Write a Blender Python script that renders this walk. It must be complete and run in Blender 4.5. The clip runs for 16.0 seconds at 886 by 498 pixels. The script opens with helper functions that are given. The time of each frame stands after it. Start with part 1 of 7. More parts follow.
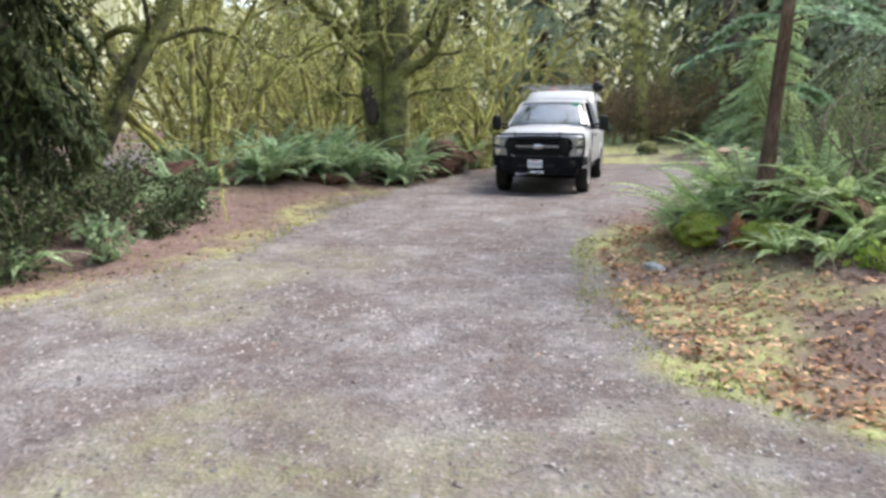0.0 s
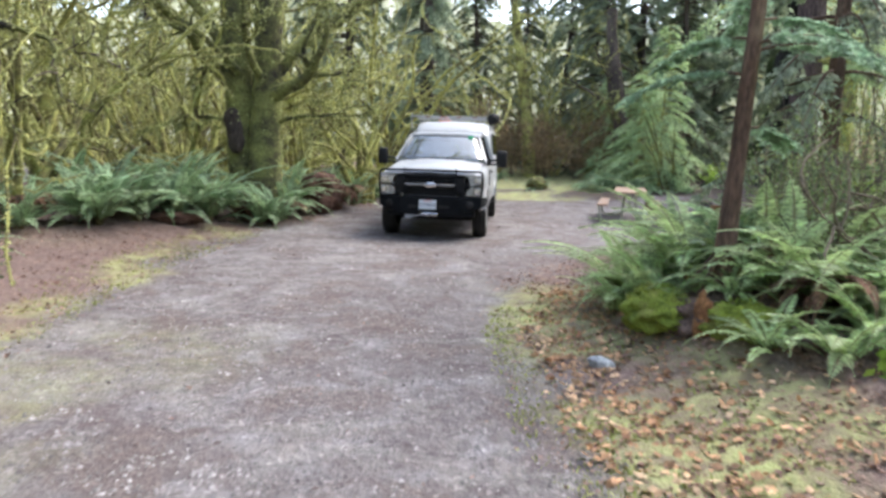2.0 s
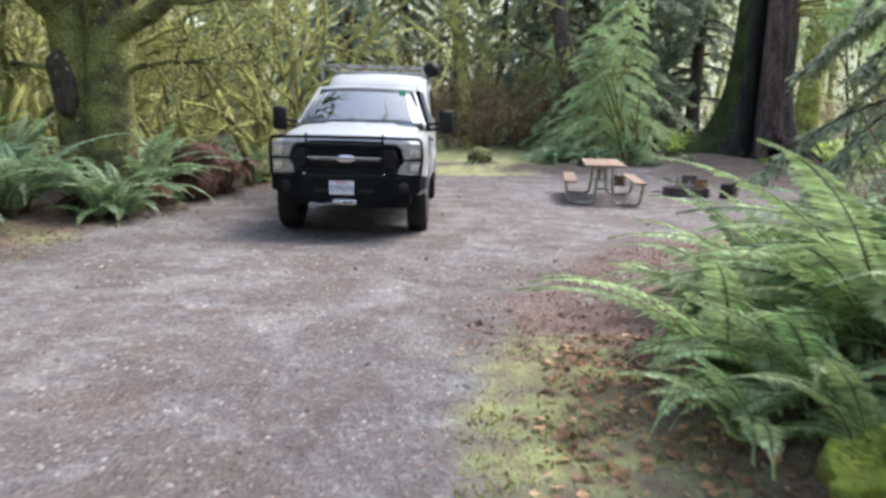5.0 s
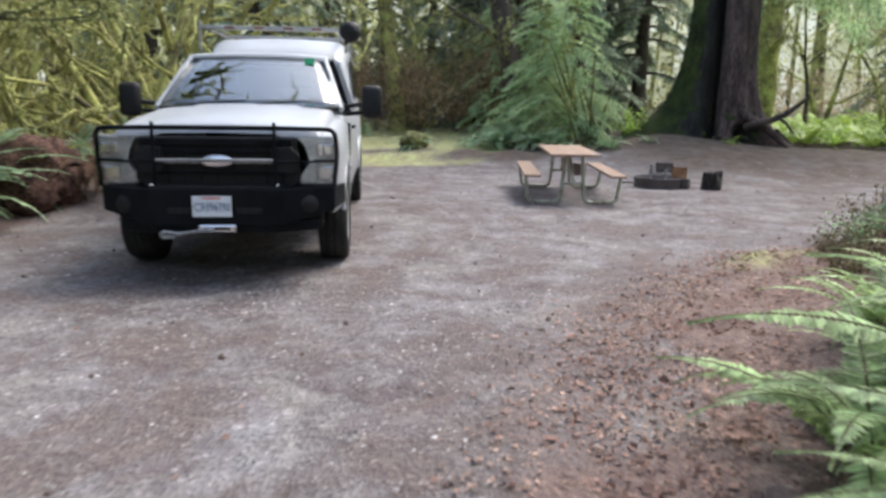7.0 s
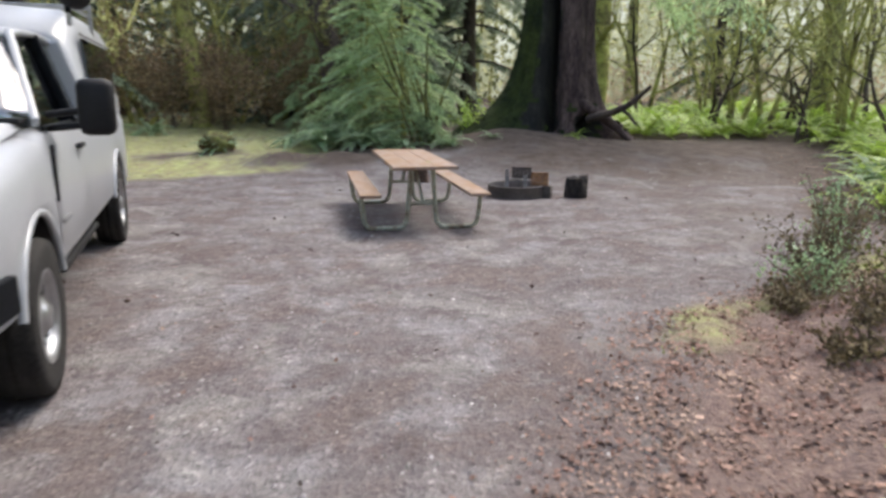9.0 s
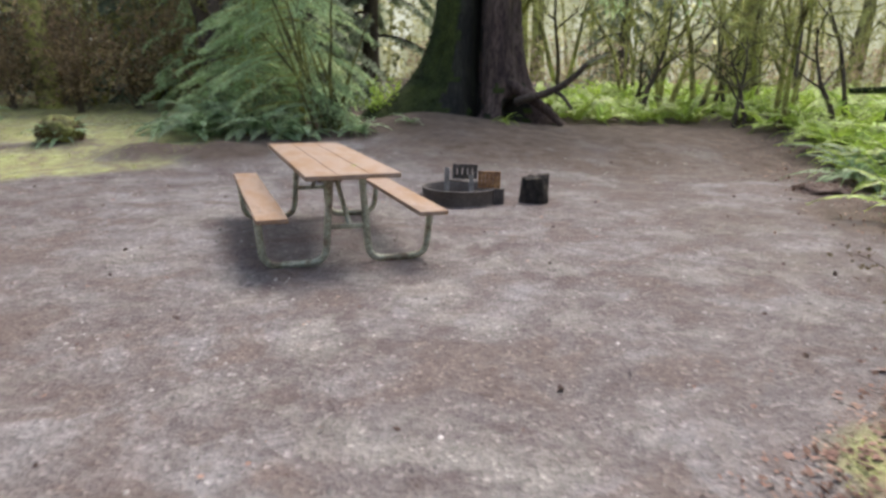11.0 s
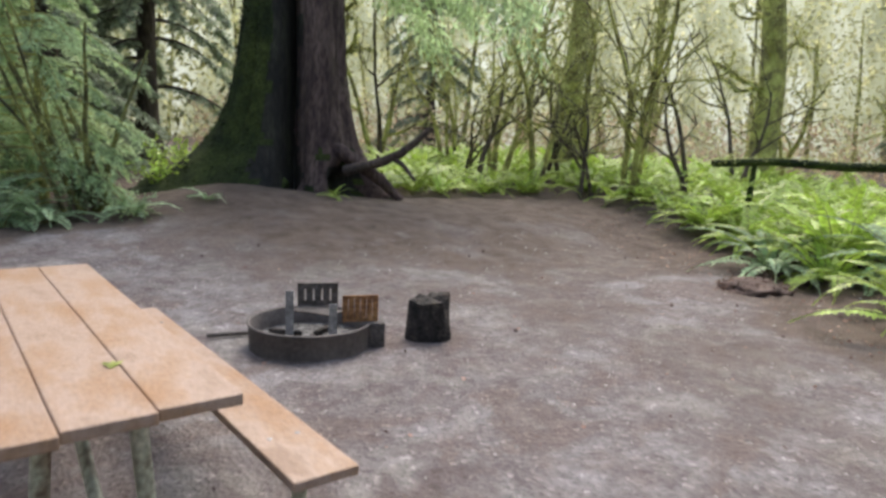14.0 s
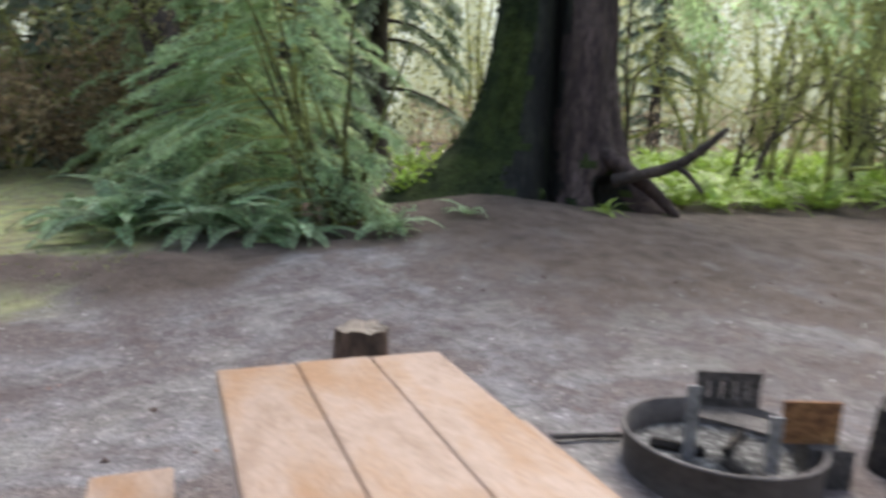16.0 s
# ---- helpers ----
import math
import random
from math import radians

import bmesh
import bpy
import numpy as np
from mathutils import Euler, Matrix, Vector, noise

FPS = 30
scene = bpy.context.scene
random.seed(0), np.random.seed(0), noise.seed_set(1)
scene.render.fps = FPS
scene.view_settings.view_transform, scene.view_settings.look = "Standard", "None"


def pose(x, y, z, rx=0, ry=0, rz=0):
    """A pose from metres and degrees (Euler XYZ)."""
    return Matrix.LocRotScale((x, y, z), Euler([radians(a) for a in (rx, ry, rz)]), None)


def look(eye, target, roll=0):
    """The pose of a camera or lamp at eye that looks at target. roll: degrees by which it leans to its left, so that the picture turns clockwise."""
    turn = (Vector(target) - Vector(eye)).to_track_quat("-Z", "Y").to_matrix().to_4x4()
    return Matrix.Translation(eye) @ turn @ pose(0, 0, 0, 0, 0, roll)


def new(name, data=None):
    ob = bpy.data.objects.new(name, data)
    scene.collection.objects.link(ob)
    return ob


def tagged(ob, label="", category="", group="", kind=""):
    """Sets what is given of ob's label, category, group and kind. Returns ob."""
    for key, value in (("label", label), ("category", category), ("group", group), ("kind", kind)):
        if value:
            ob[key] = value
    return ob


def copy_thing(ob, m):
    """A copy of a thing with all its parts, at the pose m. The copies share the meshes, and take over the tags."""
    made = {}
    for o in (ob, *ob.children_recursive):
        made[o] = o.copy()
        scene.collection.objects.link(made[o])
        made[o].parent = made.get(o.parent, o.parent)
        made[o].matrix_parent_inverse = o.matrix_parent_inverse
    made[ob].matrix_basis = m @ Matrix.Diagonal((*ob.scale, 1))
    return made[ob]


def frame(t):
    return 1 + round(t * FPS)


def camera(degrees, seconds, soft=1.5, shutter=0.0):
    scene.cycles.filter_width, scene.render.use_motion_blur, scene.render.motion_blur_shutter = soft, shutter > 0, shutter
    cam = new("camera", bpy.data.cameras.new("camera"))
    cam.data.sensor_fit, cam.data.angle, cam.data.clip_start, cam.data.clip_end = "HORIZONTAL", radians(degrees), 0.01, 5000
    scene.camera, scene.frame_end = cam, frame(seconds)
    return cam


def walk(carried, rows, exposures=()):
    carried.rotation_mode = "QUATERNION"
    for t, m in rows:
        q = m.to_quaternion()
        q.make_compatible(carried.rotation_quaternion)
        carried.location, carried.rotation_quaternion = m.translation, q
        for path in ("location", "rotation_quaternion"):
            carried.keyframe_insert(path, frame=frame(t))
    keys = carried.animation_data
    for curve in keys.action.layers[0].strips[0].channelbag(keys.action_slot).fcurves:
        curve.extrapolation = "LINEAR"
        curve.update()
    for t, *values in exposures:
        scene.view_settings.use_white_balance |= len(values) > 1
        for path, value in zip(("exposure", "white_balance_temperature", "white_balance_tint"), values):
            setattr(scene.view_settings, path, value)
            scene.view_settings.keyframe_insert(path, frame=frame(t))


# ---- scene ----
cam = camera(65.7, 16.0, soft=3.0, shutter=0.5)
METRES, EYE, TILT, LEAN, TURN = 19.74, 1.575, 0.0, 0.0, 24.8
ROWS = [
    (0.0, 0.0, 0.0, 0.0, -0.02, -10.72, 0.09),
    (0.5, -0.0035, 0.0154, 0.0007, -2.26, -9.61, -0.26),
    (1.0, -0.0046, 0.0392, 0.0014, -5.0, -8.68, -0.78),
    (1.5, -0.001, 0.0722, 0.0038, -7.16, -9.13, -1.29),
    (2.0, 0.0024, 0.1053, 0.0054, -9.82, -8.39, -1.74),
    (2.5, 0.0073, 0.1389, 0.005, -10.07, -7.69, -1.68),
    (3.0, 0.0095, 0.1718, 0.0012, -10.46, -8.35, -1.38),
    (3.5, 0.016, 0.2003, 0.0011, -10.72, -8.76, -0.92),
    (4.0, 0.0236, 0.2295, -0.0011, -12.39, -9.83, -0.9),
    (6.5, 0.071, 0.4016, -0.0051, -19.63, -11.03, -1.19),
    (7.0, 0.0823, 0.4352, -0.0045, -21.49, -11.98, -0.75),
    (7.5, 0.0973, 0.4683, -0.0026, -24.43, -12.72, -0.19),
    (8.0, 0.1122, 0.4987, -0.0003, -28.92, -13.32, -0.04),
    (8.5, 0.1287, 0.5289, 0.0006, -32.12, -13.25, 0.11),
    (9.0, 0.1433, 0.5583, 0.0006, -35.98, -12.8, -0.38),
    (11.5, 0.2229, 0.6966, -0.0032, -46.69, -14.37, -1.2),
    (12.0, 0.2416, 0.7178, -0.0033, -49.06, -13.19, -1.35),
    (12.5, 0.2626, 0.7412, -0.0028, -51.66, -13.24, -1.58),
    (13.0, 0.2799, 0.763, -0.0011, -55.28, -11.8, -1.93),
    (13.5, 0.2965, 0.7839, 0.0003, -57.41, -10.05, -1.78),
    (14.0, 0.3111, 0.805, -0.0006, -61.99, -8.96, -2.18),
    (14.5, 0.3267, 0.8255, -0.0011, -62.61, -7.79, -2.13),
    (15.0, 0.3403, 0.8484, -0.0005, -60.85, -7.87, -2.17),
    (15.5, 0.3483, 0.879, -0.0016, -54.69, -9.07, -1.97),
    (16.0, 0.3524, 0.9102, -0.0021, -46.42, -9.31, -2.0),
]
EXPOSURES = [(0.0, 1.98, 6800, 9), (2.5, 2.04, 6500, 9), (6.5, 1.84, 6500, 9), (9.0, 1.64, 6750, 10), (12.5, 1.64, 7100, 11), (14.5, 1.70, 6800, 9), (16.0, 1.75, 6600, 8)]
walk(cam, [(t, pose(0, 0, EYE, TILT, LEAN, TURN) @ pose(METRES * x, METRES * y, METRES * z, 90 + pitch, roll, yaw)) for t, x, y, z, yaw, pitch, roll in ROWS], EXPOSURES)

# ---- exposure, world and sun ----
SUN_EL, SUN_AZ = 55.0, 45.0
world = bpy.data.worlds.new("overcast_sky")
scene.world = world
world.use_nodes = True
wn, wl = world.node_tree.nodes, world.node_tree.links
sky = wn.new("ShaderNodeTexSky")
sky.sky_type, sky.sun_disc = "NISHITA", False
sky.sun_elevation, sky.sun_rotation = radians(SUN_EL), radians(SUN_AZ)
sky.air_density, sky.dust_density, sky.ozone_density = 1.0, 2.5, 1.0
grey = wn.new("ShaderNodeRGBToBW")
blend = wn.new("ShaderNodeMix")
blend.data_type = "RGBA"
blend.inputs[0].default_value = 0.28
wl.new(sky.outputs[0], grey.inputs[0])
wl.new(sky.outputs[0], blend.inputs[6])
wl.new(grey.outputs[0], blend.inputs[7])
wl.new(blend.outputs[2], wn["Background"].inputs[0])
wn["Background"].inputs[1].default_value = 0.15
sun = new("sun", bpy.data.lights.new("sun", "SUN"))
sun.data.energy, sun.data.angle, sun.data.color = 0.85, radians(30), (1.0, 0.95, 0.87)
az, el = radians(SUN_AZ), radians(SUN_EL)
sun.matrix_world = look((0, 0, 30), Vector((0, 0, 30)) - Vector((math.sin(az) * math.cos(el), math.cos(az) * math.cos(el), math.sin(el))))


# ---- materials ----
def surface(name, cols, scale=3.0, fine=40.0, rough=0.85, bump=0.3, metal=0.0, island=0.0, random_ob=0.0, trans=0.0, contrast=0.35, spec=0.3, stretch=(1, 1, 1)):
    m = bpy.data.materials.new(name)
    m.use_nodes = True
    n, l = m.node_tree.nodes, m.node_tree.links
    b = n["Principled BSDF"]
    tc = n.new("ShaderNodeTexCoord")
    mp = n.new("ShaderNodeMapping")
    mp.inputs["Scale"].default_value = stretch
    l.new(tc.outputs["Object"], mp.inputs[0])
    big = n.new("ShaderNodeTexNoise")
    big.inputs["Scale"].default_value, big.inputs["Detail"].default_value, big.inputs["Roughness"].default_value = scale, 5, 0.6
    l.new(mp.outputs[0], big.inputs["Vector"])
    ramp = n.new("ShaderNodeValToRGB")
    e = ramp.color_ramp.elements
    while len(e) < len(cols):
        e.new(0.5)
    for i, c in enumerate(cols):
        e[i].position = 0.32 + 0.36 * i / max(1, len(cols) - 1)
        e[i].color = (*c, 1)
    l.new(big.outputs[0], ramp.inputs[0])
    small = n.new("ShaderNodeTexNoise")
    small.inputs["Scale"].default_value, small.inputs["Detail"].default_value = fine, 4
    l.new(mp.outputs[0], small.inputs["Vector"])
    val = n.new("ShaderNodeMapRange")
    val.inputs[1].default_value, val.inputs[2].default_value = 0.3, 0.7
    val.inputs[3].default_value, val.inputs[4].default_value = 1 - contrast, 1 + contrast
    l.new(small.outputs[0], val.inputs[0])
    hsv = n.new("ShaderNodeHueSaturation")
    l.new(ramp.outputs[0], hsv.inputs["Color"])
    last = val.outputs[0]
    for amount, node, out in ((island, "ShaderNodeNewGeometry", "Random Per Island"), (random_ob, "ShaderNodeObjectInfo", "Random")):
        if amount:
            g, r, mul = n.new(node), n.new("ShaderNodeMapRange"), n.new("ShaderNodeMath")
            r.inputs[3].default_value, r.inputs[4].default_value = 1 - amount, 1 + amount
            mul.operation = "MULTIPLY"
            l.new(g.outputs[out], r.inputs[0])
            l.new(r.outputs[0], mul.inputs[0])
            l.new(last, mul.inputs[1])
            last = mul.outputs[0]
    l.new(last, hsv.inputs["Value"])
    l.new(hsv.outputs[0], b.inputs["Base Color"])
    b.inputs["Roughness"].default_value, b.inputs["Metallic"].default_value = rough, metal
    b.inputs["Specular IOR Level"].default_value = spec
    if bump:
        bp = n.new("ShaderNodeBump")
        bp.inputs["Strength"].default_value, bp.inputs["Distance"].default_value = bump, 0.02
        l.new(small.outputs[0], bp.inputs["Height"])
        l.new(bp.outputs[0], b.inputs["Normal"])
    if trans:
        t, mix = n.new("ShaderNodeBsdfTranslucent"), n.new("ShaderNodeMixShader")
        l.new(hsv.outputs[0], t.inputs[0])
        mix.inputs[0].default_value = trans
        l.new(b.outputs[0], mix.inputs[1])
        l.new(t.outputs[0], mix.inputs[2])
        l.new(mix.outputs[0], n["Material Output"].inputs[0])
    return m


def glass(name, colour, ior=1.5, rough=0.0):
    m = bpy.data.materials.new(name)
    m.use_nodes = True
    b = m.node_tree.nodes["Principled BSDF"]
    b.inputs["Base Color"].default_value = (*colour, 1)
    b.inputs["Transmission Weight"].default_value, b.inputs["Roughness"].default_value, b.inputs["IOR"].default_value = 1.0, rough, ior
    return m


def ground_material():
    """Gravel, leaf litter and mossy grass; the sheet's own attribute says where each lies."""
    m = bpy.data.materials.new("ground")
    m.use_nodes = True
    n, l = m.node_tree.nodes, m.node_tree.links
    b = n["Principled BSDF"]
    tc = n.new("ShaderNodeTexCoord")

    def noise_at(scale, detail=5, rough=0.6):
        t = n.new("ShaderNodeTexNoise")
        t.inputs["Scale"].default_value, t.inputs["Detail"].default_value, t.inputs["Roughness"].default_value = scale, detail, rough
        l.new(tc.outputs["Object"], t.inputs["Vector"])
        return t.outputs[0]

    def ramp(fac, *stops):
        r = n.new("ShaderNodeValToRGB")
        e = r.color_ramp.elements
        while len(e) < len(stops):
            e.new(0.5)
        for i, (p, c) in enumerate(stops):
            e[i].position, e[i].color = p, (*c, 1)
        l.new(fac, r.inputs[0])
        return r.outputs[0]

    def mix(fac, a, c, kind="MIX"):
        x = n.new("ShaderNodeMix")
        x.data_type, x.blend_type = "RGBA", kind
        if isinstance(fac, float):
            x.inputs[0].default_value = fac
        else:
            l.new(fac, x.inputs[0])
        l.new(a, x.inputs[6])
        l.new(c, x.inputs[7])
        return x.outputs[2]

    at = n.new("ShaderNodeAttribute")
    at.attribute_name = "zone"
    sep = n.new("ShaderNodeSeparateColor")
    l.new(at.outputs["Color"], sep.inputs[0])
    v = n.new("ShaderNodeTexVoronoi")
    v.inputs["Scale"].default_value, v.inputs["Randomness"].default_value = 42, 1
    l.new(tc.outputs["Object"], v.inputs["Vector"])
    stone_tone = ramp(v.outputs["Color"], (0.0, (0.62, 0.60, 0.60)), (0.5, (0.98, 0.97, 0.97)), (0.80, (1.12, 1.1, 1.08)), (1.0, (2.1, 2.06, 2.02)))
    half = n.new("ShaderNodeMath")
    half.operation = "ADD"
    l.new(noise_at(0.6, 8, 0.62), half.inputs[0])
    l.new(noise_at(2.4, 8, 0.62), half.inputs[1])
    dirt = ramp(half.outputs[0], (0.40, GRAVEL_DARK), (0.46, GRAVEL), (0.51, GRAVEL), (0.61, GRAVEL_PALE))
    shift = n.new("ShaderNodeMath")
    shift.operation = "MULTIPLY"
    shift.inputs[1].default_value = 0.5
    l.new(half.outputs[0], shift.inputs[0])
    l.new(shift.outputs[0], dirt.node.inputs[0])
    clay = n.new("ShaderNodeTexNoise")
    clay.inputs["Scale"].default_value, clay.inputs["Detail"].default_value, clay.inputs["Roughness"].default_value, clay.inputs["Distortion"].default_value = 1.15, 9, 0.66, 0.6
    l.new(tc.outputs["Object"], clay.inputs["Vector"])
    pale = n.new("ShaderNodeMapRange")
    pale.inputs[1].default_value, pale.inputs[2].default_value, pale.inputs[4].default_value = 0.53, 0.62, 0.68
    l.new(clay.outputs[0], pale.inputs[0])
    brown = n.new("ShaderNodeMapRange")
    brown.inputs[1].default_value, brown.inputs[2].default_value, brown.inputs[4].default_value = 0.48, 0.41, 0.75
    l.new(clay.outputs[0], brown.inputs[0])
    shade = noise_at(1.7, 4)
    dirt = mix(pale.outputs[0], dirt, ramp(shade, (0.3, (0.21, 0.206, 0.195)), (0.7, (0.27, 0.265, 0.252))))
    dirt = mix(brown.outputs[0], dirt, ramp(shade, (0.3, (0.114, 0.092, 0.086)), (0.7, (0.146, 0.119, 0.109))))
    gravel = mix(0.85, dirt, stone_tone, "MULTIPLY")
    gravel = mix(0.6, gravel, ramp(noise_at(9, 6, 0.7), (0.3, (0.55, 0.53, 0.53)), (0.7, (1.45, 1.45, 1.45))), "MULTIPLY")
    litter = ramp(noise_at(16, 7, 0.75), (0.3, (0.06, 0.044, 0.04)), (0.46, (0.145, 0.10, 0.09)), (0.58, (0.20, 0.142, 0.122)), (0.7, (0.33, 0.265, 0.215)))
    moss = ramp(noise_at(5, 8, 0.75), (0.3, (0.17, 0.125, 0.095)), (0.44, (0.25, 0.225, 0.12)), (0.56, (0.34, 0.375, 0.15)), (0.72, (0.46, 0.44, 0.27)))
    duff = ramp(noise_at(3, 7, 0.7), (0.3, (0.055, 0.042, 0.034)), (0.7, (0.14, 0.107, 0.088)))
    col = mix(sep.outputs[0], gravel, litter)
    col = mix(sep.outputs[2], col, duff)
    col = mix(sep.outputs[1], col, moss)
    l.new(col, b.inputs["Base Color"])
    b.inputs["Roughness"].default_value = 0.92
    b.inputs["Specular IOR Level"].default_value = 0.25
    add = n.new("ShaderNodeMath")
    add.operation = "ADD"
    l.new(noise_at(30, 6, 0.7), add.inputs[0])
    l.new(v.outputs["Distance"], add.inputs[1])
    bp = n.new("ShaderNodeBump")
    bp.inputs["Strength"].default_value, bp.inputs["Distance"].default_value = 0.6, 0.022
    l.new(add.outputs[0], bp.inputs["Height"])
    l.new(bp.outputs[0], b.inputs["Normal"])
    return m


GRAVEL, GRAVEL_DARK, GRAVEL_PALE = (0.148, 0.134, 0.136), (0.110, 0.093, 0.093), (0.215, 0.209, 0.216)
M_GROUND = ground_material()
M_PEBBLE = surface("pebble", [(0.11, 0.095, 0.095), (0.19, 0.175, 0.175), (0.32, 0.31, 0.30)], 2, 30, 0.85, 0, island=0.55)
M_LITTER = surface("dry_leaf", [(0.14, 0.08, 0.064), (0.235, 0.143, 0.115), (0.36, 0.26, 0.205)], 1.5, 30, 0.8, 0, island=0.4, trans=0.15)
M_TANLEAF = surface("tan_leaf", [(0.24, 0.12, 0.07), (0.42, 0.25, 0.14), (0.55, 0.42, 0.28)], 2.5, 30, 0.7, 0, island=0.55, trans=0.25)
M_GRASS = surface("mossy_grass", [(0.17, 0.19, 0.06), (0.27, 0.31, 0.09), (0.37, 0.34, 0.15)], 0.8, 20, 0.8, 0, island=0.5, trans=0.3)
M_FERN = surface("fern_leaf", [(0.19, 0.29, 0.15), (0.30, 0.43, 0.24), (0.42, 0.55, 0.34)], 2.0, 14, 0.42, 0, island=0.3, random_ob=0.3, trans=0.4, spec=0.4)
M_FERN_LIGHT = surface("young_fern_leaf", [(0.22, 0.33, 0.06), (0.35, 0.50, 0.09), (0.45, 0.58, 0.13)], 2.0, 14, 0.42, 0, island=0.3, random_ob=0.25, trans=0.35, spec=0.4)
M_FERN_PALE = surface("pale_fern_leaf", [(0.27, 0.37, 0.17), (0.41, 0.54, 0.26), (0.53, 0.65, 0.37)], 2.0, 14, 0.42, 0, island=0.3, random_ob=0.3, trans=0.48, spec=0.4)
M_FERN_DEAD = surface("dead_fern", [(0.06, 0.032, 0.024), (0.13, 0.07, 0.05), (0.19, 0.11, 0.07)], 3, 20, 0.9, 0, island=0.5)
M_STALK = surface("fern_stalk", [(0.10, 0.09, 0.04), (0.16, 0.13, 0.06)], 6, 30, 0.7, 0)
M_MOSSBARK = surface("mossy_bark", [(0.08, 0.066, 0.045), (0.20, 0.185, 0.075), (0.37, 0.37, 0.12), (0.45, 0.46, 0.16)], 2.2, 30, 0.95, 0.8, contrast=0.5)
M_MAPLE = surface("mossy_maple_bark", [(0.035, 0.03, 0.026), (0.10, 0.10, 0.045), (0.19, 0.20, 0.07), (0.25, 0.26, 0.09)], 2.4, 30, 0.95, 1.0, contrast=0.5)
M_MOSS = surface("moss", [(0.23, 0.245, 0.10), (0.39, 0.41, 0.17), (0.52, 0.53, 0.25)], 1.2, 20, 0.95, 0, island=0.5, random_ob=0.2, trans=0.3)
# Dark green moss, deepened further: the spruce's shaded front put into the colour.
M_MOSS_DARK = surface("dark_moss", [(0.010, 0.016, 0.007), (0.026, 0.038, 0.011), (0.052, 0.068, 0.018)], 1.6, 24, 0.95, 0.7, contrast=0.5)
M_MOSS_LUSH = surface("lush_moss", [(0.10, 0.14, 0.025), (0.21, 0.27, 0.04), (0.16, 0.15, 0.05)], 3.5, 50, 0.95, 0.9, island=0.3, contrast=0.4)
M_BARK = surface("dark_bark", [(0.036, 0.028, 0.025), (0.07, 0.054, 0.046), (0.11, 0.086, 0.073)], 3, 26, 0.95, 1.0, contrast=0.5, stretch=(1, 1, 0.25))
M_REDBARK = surface("reddish_bark", [(0.05, 0.036, 0.026), (0.12, 0.075, 0.055), (0.17, 0.125, 0.08)], 4, 30, 0.95, 1.0, contrast=0.5, stretch=(1, 1, 0.3))
M_TWIG = surface("bare_twig", [(0.13, 0.10, 0.08), (0.22, 0.18, 0.14)], 4, 20, 0.9, 0, island=0.3)
M_NEEDLE = surface("conifer_needles", [(0.16, 0.20, 0.13), (0.24, 0.29, 0.19), (0.31, 0.36, 0.24)], 0.9, 12, 0.6, 0, island=0.4, random_ob=0.2, trans=0.4)
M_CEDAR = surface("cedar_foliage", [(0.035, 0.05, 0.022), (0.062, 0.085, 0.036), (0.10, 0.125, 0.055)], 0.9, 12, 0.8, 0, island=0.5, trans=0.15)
M_NEEDLE_LIGHT = surface("young_hemlock_needles", [(0.30, 0.42, 0.22), (0.42, 0.55, 0.30), (0.52, 0.63, 0.37)], 0.9, 12, 0.6, 0, island=0.3, trans=0.55)
M_SAPLING = surface("pale_hemlock_needles", [(0.20, 0.31, 0.21), (0.28, 0.41, 0.27), (0.37, 0.50, 0.35)], 1.5, 12, 0.5, 0, island=0.3, trans=0.5)
M_HUCKLE = surface("huckleberry_leaf", [(0.14, 0.20, 0.09), (0.22, 0.28, 0.12), (0.28, 0.27, 0.14)], 1.5, 12, 0.6, 0, island=0.4, trans=0.45)
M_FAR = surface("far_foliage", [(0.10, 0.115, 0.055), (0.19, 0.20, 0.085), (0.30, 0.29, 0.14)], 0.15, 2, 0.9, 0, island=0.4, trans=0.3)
M_BRUSH = surface("dry_brush", [(0.19, 0.13, 0.085), (0.31, 0.235, 0.14), (0.38, 0.33, 0.19)], 0.6, 6, 0.9, 0, island=0.4, trans=0.4)
M_BRUSH_DARK = surface("dark_brush", [(0.09, 0.07, 0.045), (0.17, 0.14, 0.08), (0.24, 0.23, 0.13)], 0.8, 8, 0.9, 0, island=0.45, trans=0.25)
M_WOOD = surface("stained_plank", [(0.28, 0.163, 0.092), (0.30, 0.197, 0.135), (0.335, 0.245, 0.196), (0.255, 0.175, 0.13)], 2.6, 30, 0.5, 0.15, random_ob=0.08, contrast=0.13, stretch=(2.4, 0.9, 2.4))
M_PIPE = surface("weathered_green_pipe", [(0.16, 0.10, 0.07), (0.36, 0.38, 0.30), (0.50, 0.52, 0.45)], 5, 40, 0.6, 0.2, metal=0.3)
M_PAINT = surface("white_truck_paint", [(0.36, 0.375, 0.397), (0.40, 0.415, 0.437)], 1.2, 30, 0.28, 0, contrast=0.03, spec=0.6)
M_BLACK = surface("black_steel", [(0.004, 0.0048, 0.0065), (0.009, 0.0105, 0.013)], 4, 60, 0.45, 0.1, contrast=0.3, spec=0.08)
M_PLASTIC = surface("black_plastic", [(0.005, 0.005, 0.006), (0.010, 0.010, 0.012)], 4, 60, 0.6, 0.1)
M_RUBBER = surface("tyre_rubber", [(0.014, 0.013, 0.013), (0.03, 0.028, 0.026)], 6, 50, 0.85, 0.4)
M_CHROME = surface("chrome", [(0.60, 0.60, 0.61), (0.68, 0.68, 0.69)], 4, 60, 0.18, 0, metal=1.0, contrast=0.05)
M_ALLOY = surface("silver_wheel", [(0.30, 0.30, 0.305), (0.42, 0.42, 0.425)], 5, 60, 0.35, 0, metal=0.8, contrast=0.1)
